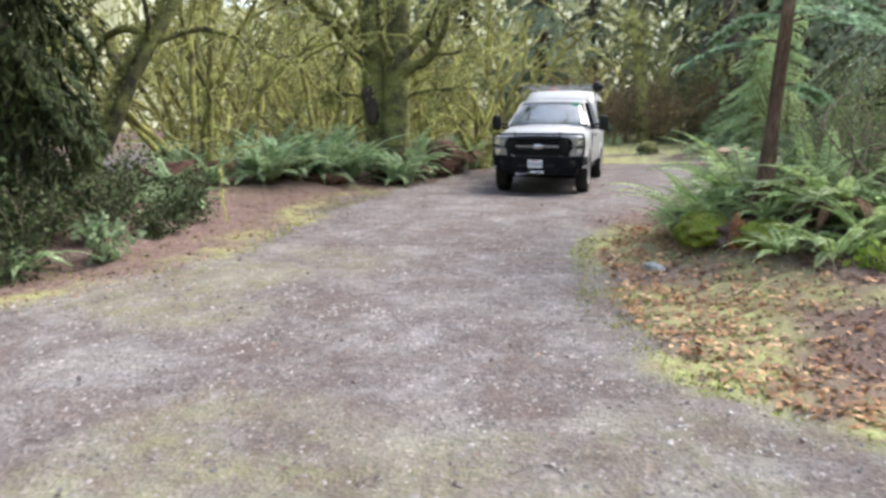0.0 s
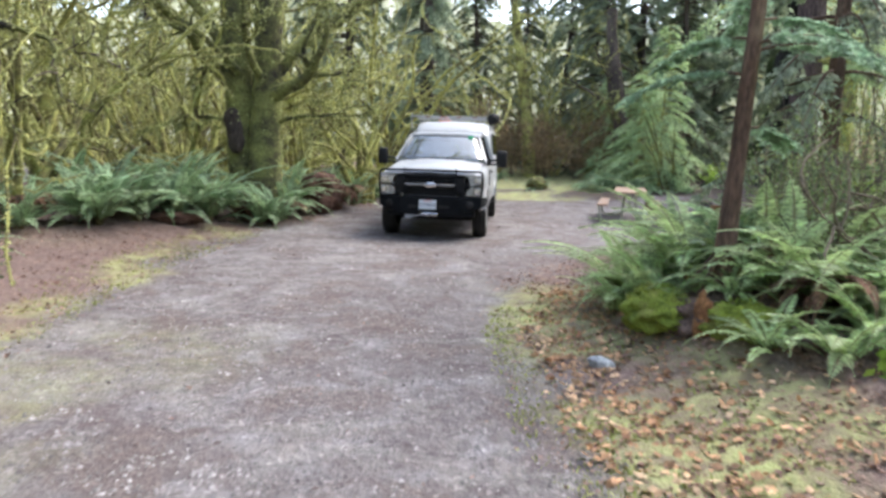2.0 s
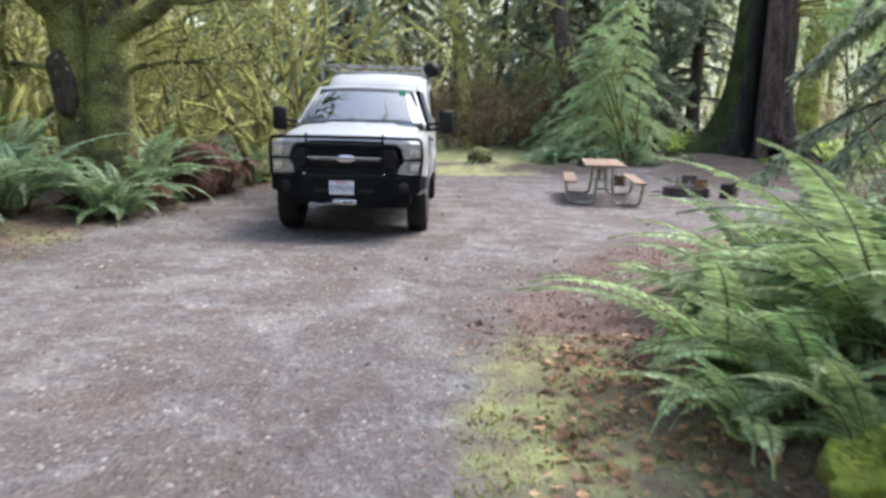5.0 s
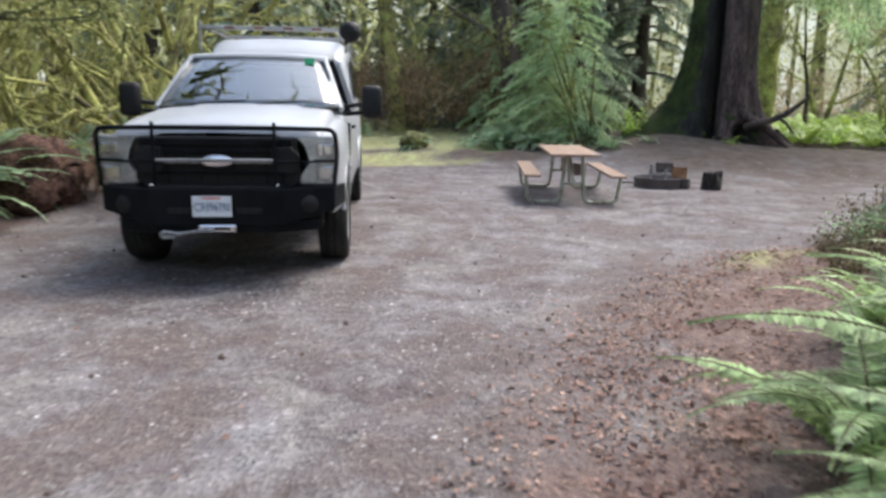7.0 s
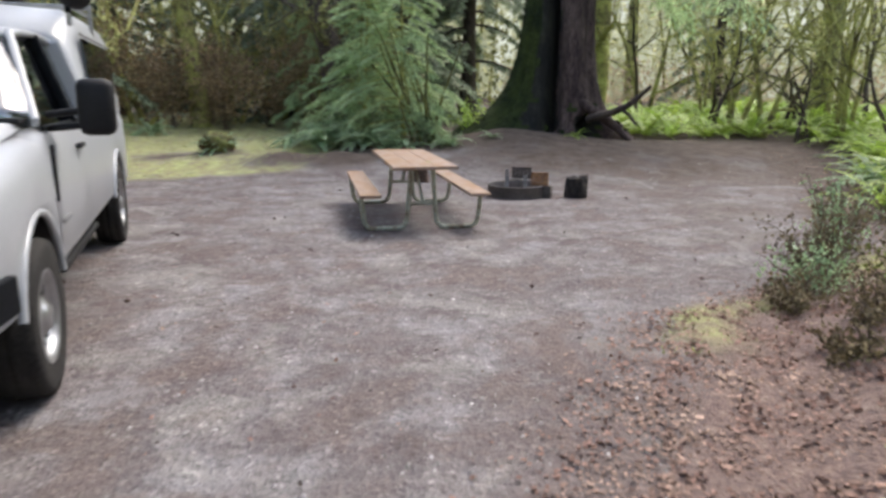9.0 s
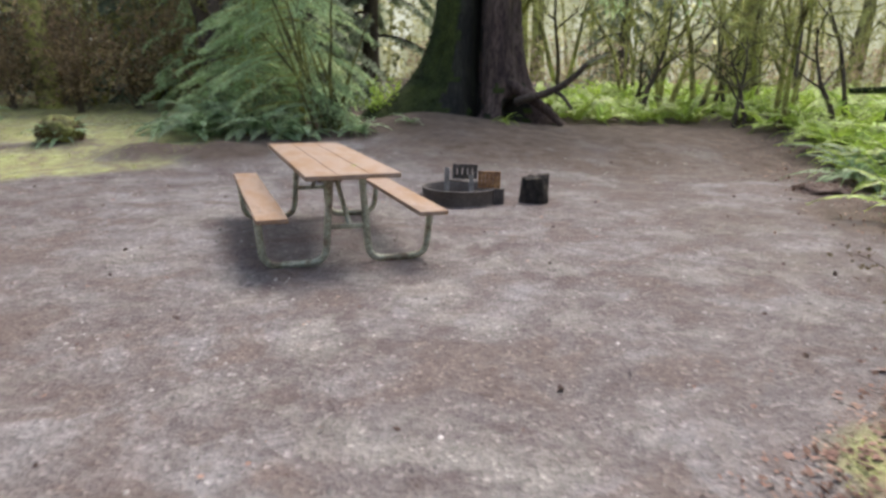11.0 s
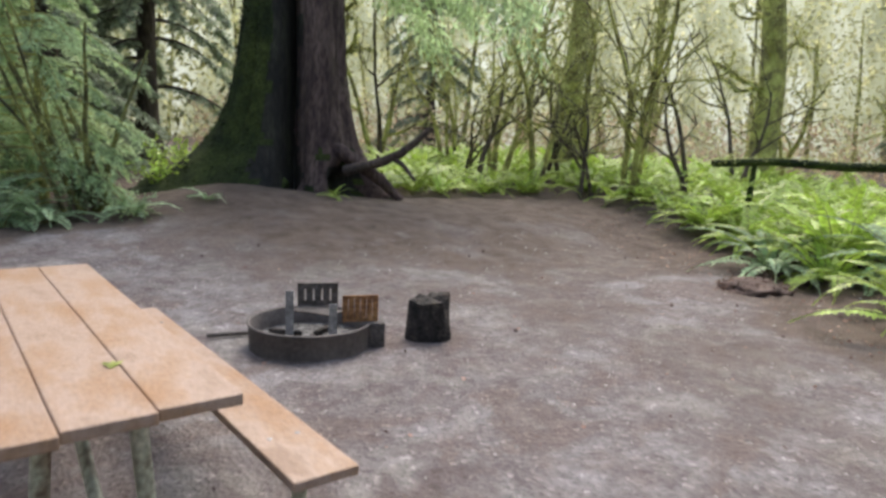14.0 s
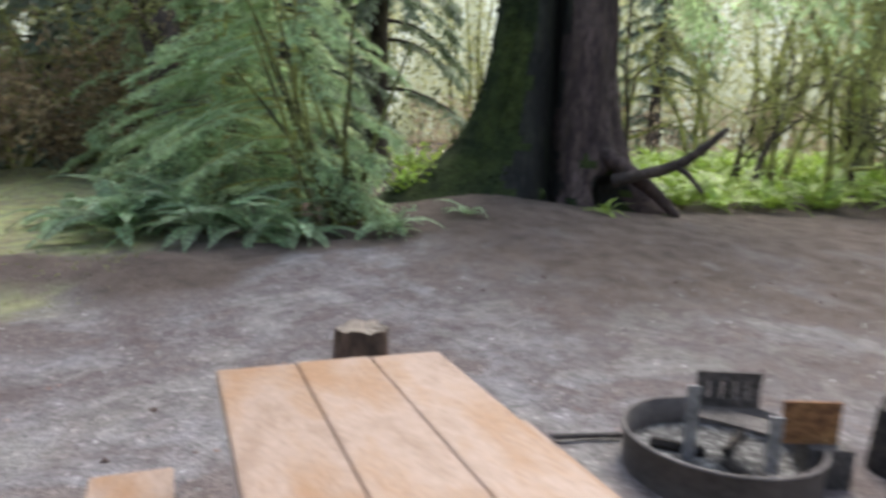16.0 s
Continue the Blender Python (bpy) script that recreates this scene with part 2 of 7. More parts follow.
M_REFLECTOR = surface("headlight_reflector", [(0.30, 0.305, 0.315), (0.58, 0.59, 0.60)], 14, 60, 0.2, 0.4, metal=0.5, contrast=0.1)
M_AMBER = surface("amber_lens", [(0.20, 0.07, 0.04), (0.28, 0.10, 0.06)], 9, 60, 0.3, 0)
M_GLASS = glass("windscreen_glass", (0.36, 0.48, 0.52), 2.7)
M_SIDEGLASS = glass("tinted_glass", (0.16, 0.18, 0.18), 1.6)
M_LENS = glass("clear_lens", (0.95, 0.96, 0.97), 1.35)
M_INTERIOR = surface("dark_interior", [(0.02, 0.02, 0.02), (0.035, 0.034, 0.033)], 4, 40, 0.8, 0.1)
M_PLATE = surface("plate_white", [(0.62, 0.66, 0.70), (0.70, 0.73, 0.76)], 8, 60, 0.4, 0, contrast=0.05)
M_INK = surface("plate_ink", [(0.03, 0.06, 0.16), (0.04, 0.07, 0.18)], 8, 60, 0.6, 0)
M_RED = surface("plate_red", [(0.5, 0.12, 0.12), (0.55, 0.16, 0.15)], 8, 60, 0.6, 0)
M_GREEN = surface("green_sticker", [(0.05, 0.42, 0.20), (0.07, 0.48, 0.24)], 8, 60, 0.5, 0)
M_ORANGE = surface("orange_plastic", [(0.75, 0.16, 0.04), (0.82, 0.20, 0.06)], 8, 60, 0.5, 0)
M_IRON = surface("sooty_iron", [(0.045, 0.040, 0.038), (0.085, 0.075, 0.071), (0.13, 0.115, 0.108)], 4, 40, 0.75, 0.5, metal=0.15, contrast=0.4)
M_RINGSTEEL = surface("scorched_ring_steel", [(0.075, 0.066, 0.063), (0.12, 0.105, 0.10), (0.16, 0.14, 0.132)], 3, 30, 0.7, 0.25, metal=0.1, contrast=0.2)
M_RUST = surface("rusty_iron", [(0.13, 0.06, 0.03), (0.26, 0.13, 0.06), (0.33, 0.18, 0.08)], 7, 40, 0.85, 0.5, metal=0.2, contrast=0.4)
M_STEEL = surface("dull_steel", [(0.22, 0.22, 0.23), (0.34, 0.34, 0.35)], 7, 40, 0.5, 0.2, metal=0.6)
M_ASH = surface("ash", [(0.025, 0.024, 0.023), (0.09, 0.087, 0.085), (0.28, 0.275, 0.27)], 22, 60, 0.95, 0.6)
M_CHAR = surface("charred_wood", [(0.010, 0.009, 0.009), (0.03, 0.026, 0.024), (0.07, 0.055, 0.045)], 9, 40, 0.9, 0.9, contrast=0.5)
M_CUT = surface("sawn_wood", [(0.15, 0.12, 0.095), (0.23, 0.19, 0.155), (0.29, 0.25, 0.20)], 12, 60, 0.85, 0.3)
M_ROCK = surface("grey_stone", [(0.20, 0.22, 0.25), (0.34, 0.37, 0.40), (0.45, 0.47, 0.49)], 7, 40, 0.85, 0.4)
M_SPRUCE = surface("spruce_bark", [(0.035, 0.024, 0.024), (0.075, 0.052, 0.048), (0.12, 0.088, 0.08)], 4, 22, 0.95, 1.0, contrast=0.5, stretch=(1, 1, 0.3))
# Near-black bark: shade of the spruce's cleft and root hollow put into colour.
M_SHADEBARK = surface("shade_dark_bark", [(0.010, 0.010, 0.009), (0.020, 0.019, 0.016), (0.034, 0.036, 0.024)], 4, 22, 0.8, 1.0, contrast=0.5, stretch=(1, 1, 0.3))
# Paler copy of the far foliage: sunlight and haze put into its colour.
M_FAR_BRIGHT = surface("far_foliage_painted_sunlit", [(0.34, 0.35, 0.17), (0.46, 0.46, 0.25), (0.57, 0.55, 0.36)], 0.2, 2, 0.9, 0, island=0.3, trans=0.6)
def backdrop_material():
    """Haze put into colour: pale greens and tans, streaked upright, with an added glow."""
    m = bpy.data.materials.new("glowing_haze")
    m.use_nodes = True
    n, l = m.node_tree.nodes, m.node_tree.links
    b = n["Principled BSDF"]
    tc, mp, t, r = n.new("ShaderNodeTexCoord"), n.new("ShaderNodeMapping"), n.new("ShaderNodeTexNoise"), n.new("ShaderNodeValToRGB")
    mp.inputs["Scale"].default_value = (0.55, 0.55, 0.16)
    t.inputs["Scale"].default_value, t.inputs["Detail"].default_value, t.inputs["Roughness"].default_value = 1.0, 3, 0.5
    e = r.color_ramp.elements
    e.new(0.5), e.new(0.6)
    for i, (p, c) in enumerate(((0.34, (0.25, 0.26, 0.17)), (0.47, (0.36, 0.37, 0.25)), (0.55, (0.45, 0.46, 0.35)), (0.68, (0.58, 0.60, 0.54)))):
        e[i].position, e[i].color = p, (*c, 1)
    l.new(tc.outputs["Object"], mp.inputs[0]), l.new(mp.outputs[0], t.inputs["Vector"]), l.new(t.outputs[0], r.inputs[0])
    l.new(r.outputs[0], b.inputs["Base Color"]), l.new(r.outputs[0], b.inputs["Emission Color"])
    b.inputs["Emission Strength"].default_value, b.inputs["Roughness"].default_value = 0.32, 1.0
    return m


M_DRY = surface("dead_grass", [(0.33, 0.24, 0.15), (0.45, 0.34, 0.23), (0.55, 0.45, 0.32)], 0.4, 6, 0.9, 0, island=0.3, trans=0.4)
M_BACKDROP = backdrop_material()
M_STUMP = surface("rotten_stump_wood", [(0.035, 0.02, 0.016), (0.085, 0.045, 0.034), (0.14, 0.08, 0.06)], 6, 24, 0.95, 1.0, contrast=0.5)
M_DIRT = surface("dug_soil", [(0.06, 0.042, 0.036), (0.11, 0.078, 0.066), (0.16, 0.115, 0.10)], 6, 30, 0.95, 0.8)


# ---- builders ----
def part(name, bm, material, parent, label="", smooth=False):
    """Link a bmesh as one mesh object under a thing or under a part."""
    me = bpy.data.meshes.new(name)
    bmesh.ops.recalc_face_normals(bm, faces=bm.faces)
    for f in bm.faces:
        f.smooth = smooth
    bm.to_mesh(me)
    bm.free()
    me.materials.append(material)
    ob = new(name, me)
    ob.parent = parent
    if label:
        tagged(ob, label)
    return ob


def thing(name, label, category, m, group=""):
    root = new(name)
    root.empty_display_size = 0.1
    root.matrix_world = m
    return tagged(root, label, category, group)


def box(x0, x1, y0, y1, z0, z1, bevel=0.0, bm=None):
    bm = bm or bmesh.new()
    got = bmesh.ops.create_cube(bm, size=1, matrix=Matrix.Translation(((x0 + x1) / 2, (y0 + y1) / 2, (z0 + z1) / 2)) @ Matrix.Diagonal((x1 - x0, y1 - y0, z1 - z0, 1)))
    if bevel:
        edges = list({e for v in got["verts"] for e in v.link_edges})
        bmesh.ops.bevel(bm, geom=edges, offset=bevel, segments=2, profile=0.5, affect="EDGES")
    return bm


def prism(pts, axis, a, b, bevel=0.0):
    """A flat outline pulled along an axis from a to b; pts are the other two coordinates in order."""
    bm = bmesh.new()
    k = "xyz".index(axis)

    def at(p, h):
        c = list(p)
        c.insert(k, h)
        return c
    va, vb = [bm.verts.new(at(p, a)) for p in pts], [bm.verts.new(at(p, b)) for p in pts]
    bm.faces.new(va), bm.faces.new(vb[::-1])
    for i in range(len(pts)):
        j = (i + 1) % len(pts)
        bm.faces.new((va[i], va[j], vb[j], vb[i]))
    if bevel:
        bmesh.ops.bevel(bm, geom=list(bm.edges), offset=bevel, segments=2, profile=0.5, affect="EDGES")
    return bm


def loft(sections, closed=False, caps=False):
    bm = bmesh.new()
    rows = [[bm.verts.new(p) for p in s] for s in sections]
    n = len(rows[0])
    for a, b in zip(rows, rows[1:]):
        for i in range(n if closed else n - 1):
            j = (i + 1) % n
            bm.faces.new((a[i], a[j], b[j], b[i]))
    if caps:
        bm.faces.new(rows[0]), bm.faces.new(rows[-1][::-1])
    return bm


def lathe(profile, axis, sides=24):
    """Spin (radius, height) pairs round an axis."""
    out = []
    for k in range(sides):
        a = 2 * math.pi * k / sides
        out.append([{"x": (h, r * math.cos(a), r * math.sin(a)), "z": (r * math.cos(a), r * math.sin(a), h)}[axis] for r, h in profile])
    return loft(out + [out[0]])


def weld(bm):
    bmesh.ops.remove_doubles(bm, verts=bm.verts, dist=1e-4)
    return bm


def rod(path, radius, sides=8, material=None, name="rod", parent=None, label=""):
    """A round bar along a path."""
    a = Acc()
    a.tube(np.array(path, float), np.full(len(path), radius) if np.isscalar(radius) else np.array(radius), sides)
    ob = new(name, a.mesh(name, [material], smooth=True))
    ob.parent = parent
    if label:
        tagged(ob, label)
    return ob


def rounded(path, r=0.06, n=5):
    """A path with its corners rounded off."""
    P = [Vector(p) for p in path]
    out = [P[0]]
    for a, b, c in zip(P, P[1:], P[2:]):
        u, v = (a - b).normalized(), (c - b).normalized()
        for k in range(n + 1):
            s = k / n
            out.append((b + u * r) * (1 - s) ** 2 + b * 2 * s * (1 - s) + (b + v * r) * s * s)
    return [tuple(p) for p in out + [P[-1]]]


class Acc:
    """Gathers quads for one mesh."""

    def __init__(self):
        self.v, self.q, self.m, self.n, self.twigs = [], [], [], 0, None

    def add(self, v, q, mat=0):
        self.v.append(v), self.q.append(q + self.n), self.m.append(np.full(len(q), mat))
        self.n += len(v)

    def tube(self, P, R, sides=6, mat=0, wobble=0.0, rng=None):
        T = np.gradient(P, axis=0)
        T /= np.linalg.norm(T, axis=1)[:, None] + 1e-9
        ref = np.eye(3)[int(np.argmin(np.abs(T).max(axis=0)))]
        A = np.cross(T, ref)
        A /= np.linalg.norm(A, axis=1)[:, None] + 1e-9
        B = np.cross(T, A)
        ang = np.arange(sides) * 2 * np.pi / sides
        rad = R[:, None] * (np.ones(sides) if not wobble else 1 + wobble * rng.uniform(-1, 1, (len(P), sides)))
        V = P[:, None, :] + rad[..., None] * (np.cos(ang)[None, :, None] * A[:, None, :] + np.sin(ang)[None, :, None] * B[:, None, :])
        i, j = np.meshgrid(np.arange(len(P) - 1), np.arange(sides), indexing="ij")
        k = (j + 1) % sides
        Q = np.stack([i * sides + j, i * sides + k, (i + 1) * sides + k, (i + 1) * sides + j], -1).reshape(-1, 4)
        self.add(V.reshape(-1, 3), Q, mat)

    def blades(self, C, D, W, mat=0, droop=0.0):
        """Leaves: lozenges from C along D with half-width vectors W."""
        n = len(C)
        mid = C + D * 0.45
        tip = C + D
        tip[:, 2] -= droop
        V = np.stack([C, mid + W, tip, mid - W], 1).reshape(-1, 3)
        self.add(V, np.arange(4 * n).reshape(-1, 4), mat)

    def mesh(self, name, mats, smooth=False):
        me = bpy.data.meshes.new(name)
        V, Q, M = np.concatenate(self.v), np.concatenate(self.q), np.concatenate(self.m)
        me.vertices.add(len(V)), me.loops.add(len(Q) * 4), me.polygons.add(len(Q))
        me.vertices.foreach_set("co", V.astype(np.float32).ravel())
        me.loops.foreach_set("vertex_index", Q.astype(np.int32).ravel())
        me.polygons.foreach_set("loop_start", np.arange(0, len(Q) * 4, 4, dtype=np.int32))
        for m in mats:
            me.materials.append(m)
        me.polygons.foreach_set("material_index", M.astype(np.int32))
        me.polygons.foreach_set("use_smooth", np.full(len(Q), smooth))
        me.update(calc_edges=True)
        return me


def unit(v):
    return v / (np.linalg.norm(v, axis=-1, keepdims=True) + 1e-9)


def scatter_blades(acc, C, size, rng, up=0.0, width=0.3, mat=0, down=0.0):
    """Small leaves in random directions at the points C."""
    D = unit(rng.normal(size=C.shape) + np.array([0, 0, up - down]))
    W = unit(np.cross(D, rng.normal(size=C.shape)))
    s = (size * rng.uniform(0.6, 1.4, len(C)))[:, None]
    acc.blades(C, D * s, W * s * width * 0.5, mat)


def wander(rng, p, d, length, steps, bend, lift=0.0):
    """A crooked line from p."""
    P, d = [np.array(p, float)], np.array(d, float)
    for _ in range(steps):
        d = unit(d + rng.normal(size=3) * bend + np.array([0, 0, lift]))
        P.append(P[-1] + d * length / steps)
    return np.array(P)


# ---- ground ----
def smooth(a, b, x):
    t = np.clip((x - a) / (b - a), 0, 1)
    return t * t * (3 - 2 * t)


def left_edge(y):
    return np.interp(y, [-20, 3, 6.5, 8, 10, 13.8, 18.5, 22, 25], [-5.7, -5.8, -5.85, -6.4, -7.0, -7.6, -7.6, -8.2, -9.5])


def right_edge(y):
    return np.interp(y, [-10, 2, 3.7, 4.1, 5.6, 7.9, 8.7, 11, 13.1, 14.3, 15.6, 16.2, 17.3, 20, 24, 28], [9, 5, 0.9, -0.1, -1.05, -1.75, -1.85, -1.6, -1.0, -0.2, 0.75, 2.3, 4.0, 5.9, 8.3, 10.5])


def far_edge(x):
    return np.interp(x, [-12, -6, -2, -0.5, 1.5, 6, 9.5, 12], [23.5, 24.2, 25.2, 25.9, 26.7, 27.7, 28.6, 29.0])


def ground_height(x, y):
    x, y = np.asarray(x, float), np.asarray(y, float)
    z = 0.40 * smooth(22.5, 28.5, y) * smooth(-6, 2, x) + 0.22 * smooth(24, 30, y) * (1 - smooth(-6, 2, x)) + 0.5 * smooth(29, 48, y)
    z = z + 0.28 * smooth(0.2, 2.2, left_edge(y) - x) * (1 - smooth(20, 24, y))
    z = z + 0.30 * smooth(0.7, 2.2, x - right_edge(y)) * smooth(4, 6.5, y) * (1 - smooth(14, 18, y))
    z = z + 0.25 * smooth(0.3, 2.5, x - right_edge(y)) * smooth(16, 18, y)
    z = z + 0.22 * np.exp(-((x - 3.4) ** 2 + (y - 27.6) ** 2) / 5.0)
    for mx, my, h, r in ((-0.75, 19.15, -0.04, 0.75), (0.35, 8.7, 0.22, 0.8), (2.9, 28.2, 0.12, 0.7), (-4.0, 27.45, 0.14, 0.45), (-2.6, 26.2, 0.20, 0.4), (-1.4, 26.0, 0.18, 0.35), (-7.7, 17.6, 0.2, 0.7), (-0.1, 8.3, 0.12, 0.7), (-9.5, 13, 0.12, 1.5)):
        z = z + h * np.exp(-((x - mx) ** 2 + (y - my) ** 2) / (2 * r * r))
    z = z + 0.012 * np.sin(1.3 * x + 0.7 * y) * np.sin(0.9 * y - 0.4 * x)
    return z


def height(x, y):
    return float(ground_height(x, y))


def lattice(x, y, cell, seed):
    """Smooth value noise on a square lattice, 0 to 1."""
    g = np.random.default_rng(seed).uniform(0, 1, (64, 64))
    u, v = x / cell, y / cell
    i, j = np.floor(u).astype(int), np.floor(v).astype(int)
    f, h = u - i, v - j
    f, h = f * f * (3 - 2 * f), h * h * (3 - 2 * h)
    return (g[i % 64, j % 64] * (1 - f) + g[(i + 1) % 64, j % 64] * f) * (1 - h) + (g[i % 64, (j + 1) % 64] * (1 - f) + g[(i + 1) % 64, (j + 1) % 64] * f) * h


def patchy(x, y, seed):
    return 0.55 * lattice(x, y, 0.9, seed) + 0.3 * lattice(x, y, 0.37, seed + 1) + 0.15 * lattice(x, y, 0.17, seed + 2)


def zones(x, y, rng):
    j = lambda s: rng.normal(size=x.shape) * s
    wave = 1.3 * (patchy(x, y, 5) - 0.5)
    dl, dr, df = left_edge(y) - x + wave, x - right_edge(y) + wave, y - far_edge(x) + wave
    outside = np.maximum(smooth(-0.15, 0.35, dl), smooth(-0.15, 0.35, dr)) * smooth(-14, -9, y)
    litter = np.clip(np.maximum(outside, 0.35 * smooth(-1.6, 0, dr) * smooth(10.5, 12, y) * (1 - smooth(15, 17, y))) + j(0.10), 0, 1)
    litter = np.where(dl > 0.4, np.clip(litter, 0, 1), litter)
    strip_l = smooth(-0.25, 0.1, dl) * (1 - smooth(0.4, 0.6, dl)) * (1 - smooth(12, 14, y)) * 0.62 * smooth(0.36, 0.58, patchy(x, y, 11))
    strip_r = (0.75 + 0.2 * smooth(5, 6.5, y)) * smooth(0.32, 0.6, 0.6 * patchy(x, y, 14) + 0.4 * patchy(x * 2.3, y * 2.3, 15)) * smooth(-0.35, 0.10, dr) * (1 - smooth(0.7, 1.6, dr - 1.3 * (1 - smooth(5.5, 7.5, y)))) * smooth(0, 4, y) * (1 - smooth(9.5, 11, y))
    strip_r2 = 0.6 * smooth(-0.2, 0.2, dr) * (1 - smooth(0.5, 0.9, dr)) * smooth(14.6, 15.4, y) * (1 - smooth(16.5, 17.5, y))
    lawn = smooth(-0.3, 0.5, df) * (1 - smooth(-2.2, -0.6, x)) * smooth(-11, -9, x) * (1 - smooth(41, 46, y))
    thin = 0.22 * smooth(0.5, 0.75, lattice(x, y, 2.2, 21)) * smooth(0.35, 0.6, patchy(x, y, 22)) * (1 - smooth(8, 11, y))
    grass = np.clip((strip_l + strip_r + strip_r2 + lawn * 0.9 + thin) * (1 + j(0.25)), 0, 1)
    duff = np.clip(smooth(-5.0, -0.8, df) * smooth(0.2, 2.4, x) * 0.85 + smooth(-0.2, 0.3, df) * smooth(-2, 0, x) + 0.75 * smooth(1.2, 5.0, x) * smooth(13.5, 16.5, y) * smooth(0.25, 0.55, patchy(x, y, 17)) + 0.7 * smooth(-1.2, 0.4, dr) * smooth(17, 20, y) + j(0.08), 0, 1)
    heap = sum(np.exp(-((x - mx) ** 2 + (y - my) ** 2) / (2 * r * r)) for mx, my, r in ((-4.0, 27.45, 0.36), (-2.6, 26.2, 0.55), (-1.4, 26.0, 0.5), (-5.2, 27.6, 0.4)))
    grass, duff = np.clip(grass - heap * 1.2, 0, 1), np.clip(duff + heap, 0, 1)
    far_lane = smooth(0, 1, 1.6 - np.abs((y - 14) - (-17 - x) * 1.25) * 0.62) * (x < -13)
    return np.stack([litter * (1 - far_lane), grass, np.clip(duff * (1 - lawn) + heap, 0, 1), np.ones_like(x)], -1)


def axis_steps(lo, hi, step, far):
    core = np.arange(lo, hi + 1e-6, step)
    out, d, s = [], step, step
    while d < far:
        s *= 1.22
        d += s
        out.append(d)
    out = np.array(out)
    return np.concatenate([lo - out[::-1], core, hi + out])


def build_ground():
    rng = np.random.default_rng(3)
    xs, ys = axis_steps(-19, 13, 0.13, 2500), axis_steps(-2, 33, 0.13, 2500)
    X, Y = np.meshgrid(xs, ys, indexing="ij")
    near = (np.abs(X) < 14) & (Y > -3) & (Y < 34)
    Z = ground_height(X, Y) + np.where(near, rng.normal(size=X.shape) * 0.006, 0)
    zone = zones(X, Y, rng)
    Z += np.where(near, zone[..., 0] * np.abs(rng.normal(size=X.shape)) * 0.018, 0)
    a = Acc()
    nx, ny = X.shape
    i, j = np.meshgrid(np.arange(nx - 1), np.arange(ny - 1), indexing="ij")
    Q = np.stack([i * ny + j, (i + 1) * ny + j, (i + 1) * ny + j + 1, i * ny + j + 1], -1).reshape(-1, 4)
    a.add(np.stack([X, Y, Z], -1).reshape(-1, 3), Q)
    me = a.mesh("ground", [M_GROUND], smooth=True)
    at = me.attributes.new("zone", "FLOAT_COLOR", "POINT")
    at.data.foreach_set("color", zone.reshape(-1, 4).astype(np.float32).ravel())
    tagged(new("ground", me), "purple-brown gravel drive with mossy edges and leaf litter", "ground", kind="structure")


build_ground()


# ---- loose stuff on the ground ----
def build_pebbles():
    rng = np.random.default_rng(5)
    n = 40000
    along = rng.uniform(0, 1, n)
    y = np.where(along < 0.34, rng.uniform(1.2, 5, n), np.where(along < 0.72, rng.uniform(4.5, 14, n), rng.uniform(13, 25, n)))
    x = left_edge(y) + (np.minimum(right_edge(y), 7) - left_edge(y)) * rng.uniform(-0.02, 1.08, n)
    s = 0.006 + 0.016 * rng.uniform(0, 1, n) ** 3.5
    a = Acc()
    base = np.array([(1, 0, 0), (0, 1, 0), (-1, 0, 0), (0, -1, 0), (0, 0, 0.8)], float)
    V = base[None] * s[:, None, None] * rng.uniform(0.6, 1.3, (n, 5, 3))
    t = rng.uniform(0, 6.28, n)
    c, d = np.cos(t)[:, None], np.sin(t)[:, None]
    V = np.stack([V[..., 0] * c - V[..., 1] * d + x[:, None], V[..., 0] * d + V[..., 1] * c + y[:, None], V[..., 2] + ground_height(x, y)[:, None]], -1)
    k = np.arange(n)[:, None, None] * 5
    Q = (k + np.array([[0, 1, 4, 4], [1, 2, 4, 4], [2, 3, 4, 4], [3, 0, 4, 4]])).reshape(-1, 4)
    me = bpy.data.meshes.new("pebbles")
    me.vertices.add(n * 5), me.loops.add(len(Q) * 3), me.polygons.add(len(Q))
    me.vertices.foreach_set("co", V.astype(np.float32).ravel())
    me.loops.foreach_set("vertex_index", Q[:, :3].astype(np.int32).ravel())
    me.polygons.foreach_set("loop_start", np.arange(0, len(Q) * 3, 3, dtype=np.int32))
    me.materials.append(M_PEBBLE)
    me.update(calc_edges=True)
    tagged(new("pebbles", me), "loose grey crushed stones strewn over the drive", "gravel", kind="stuff")


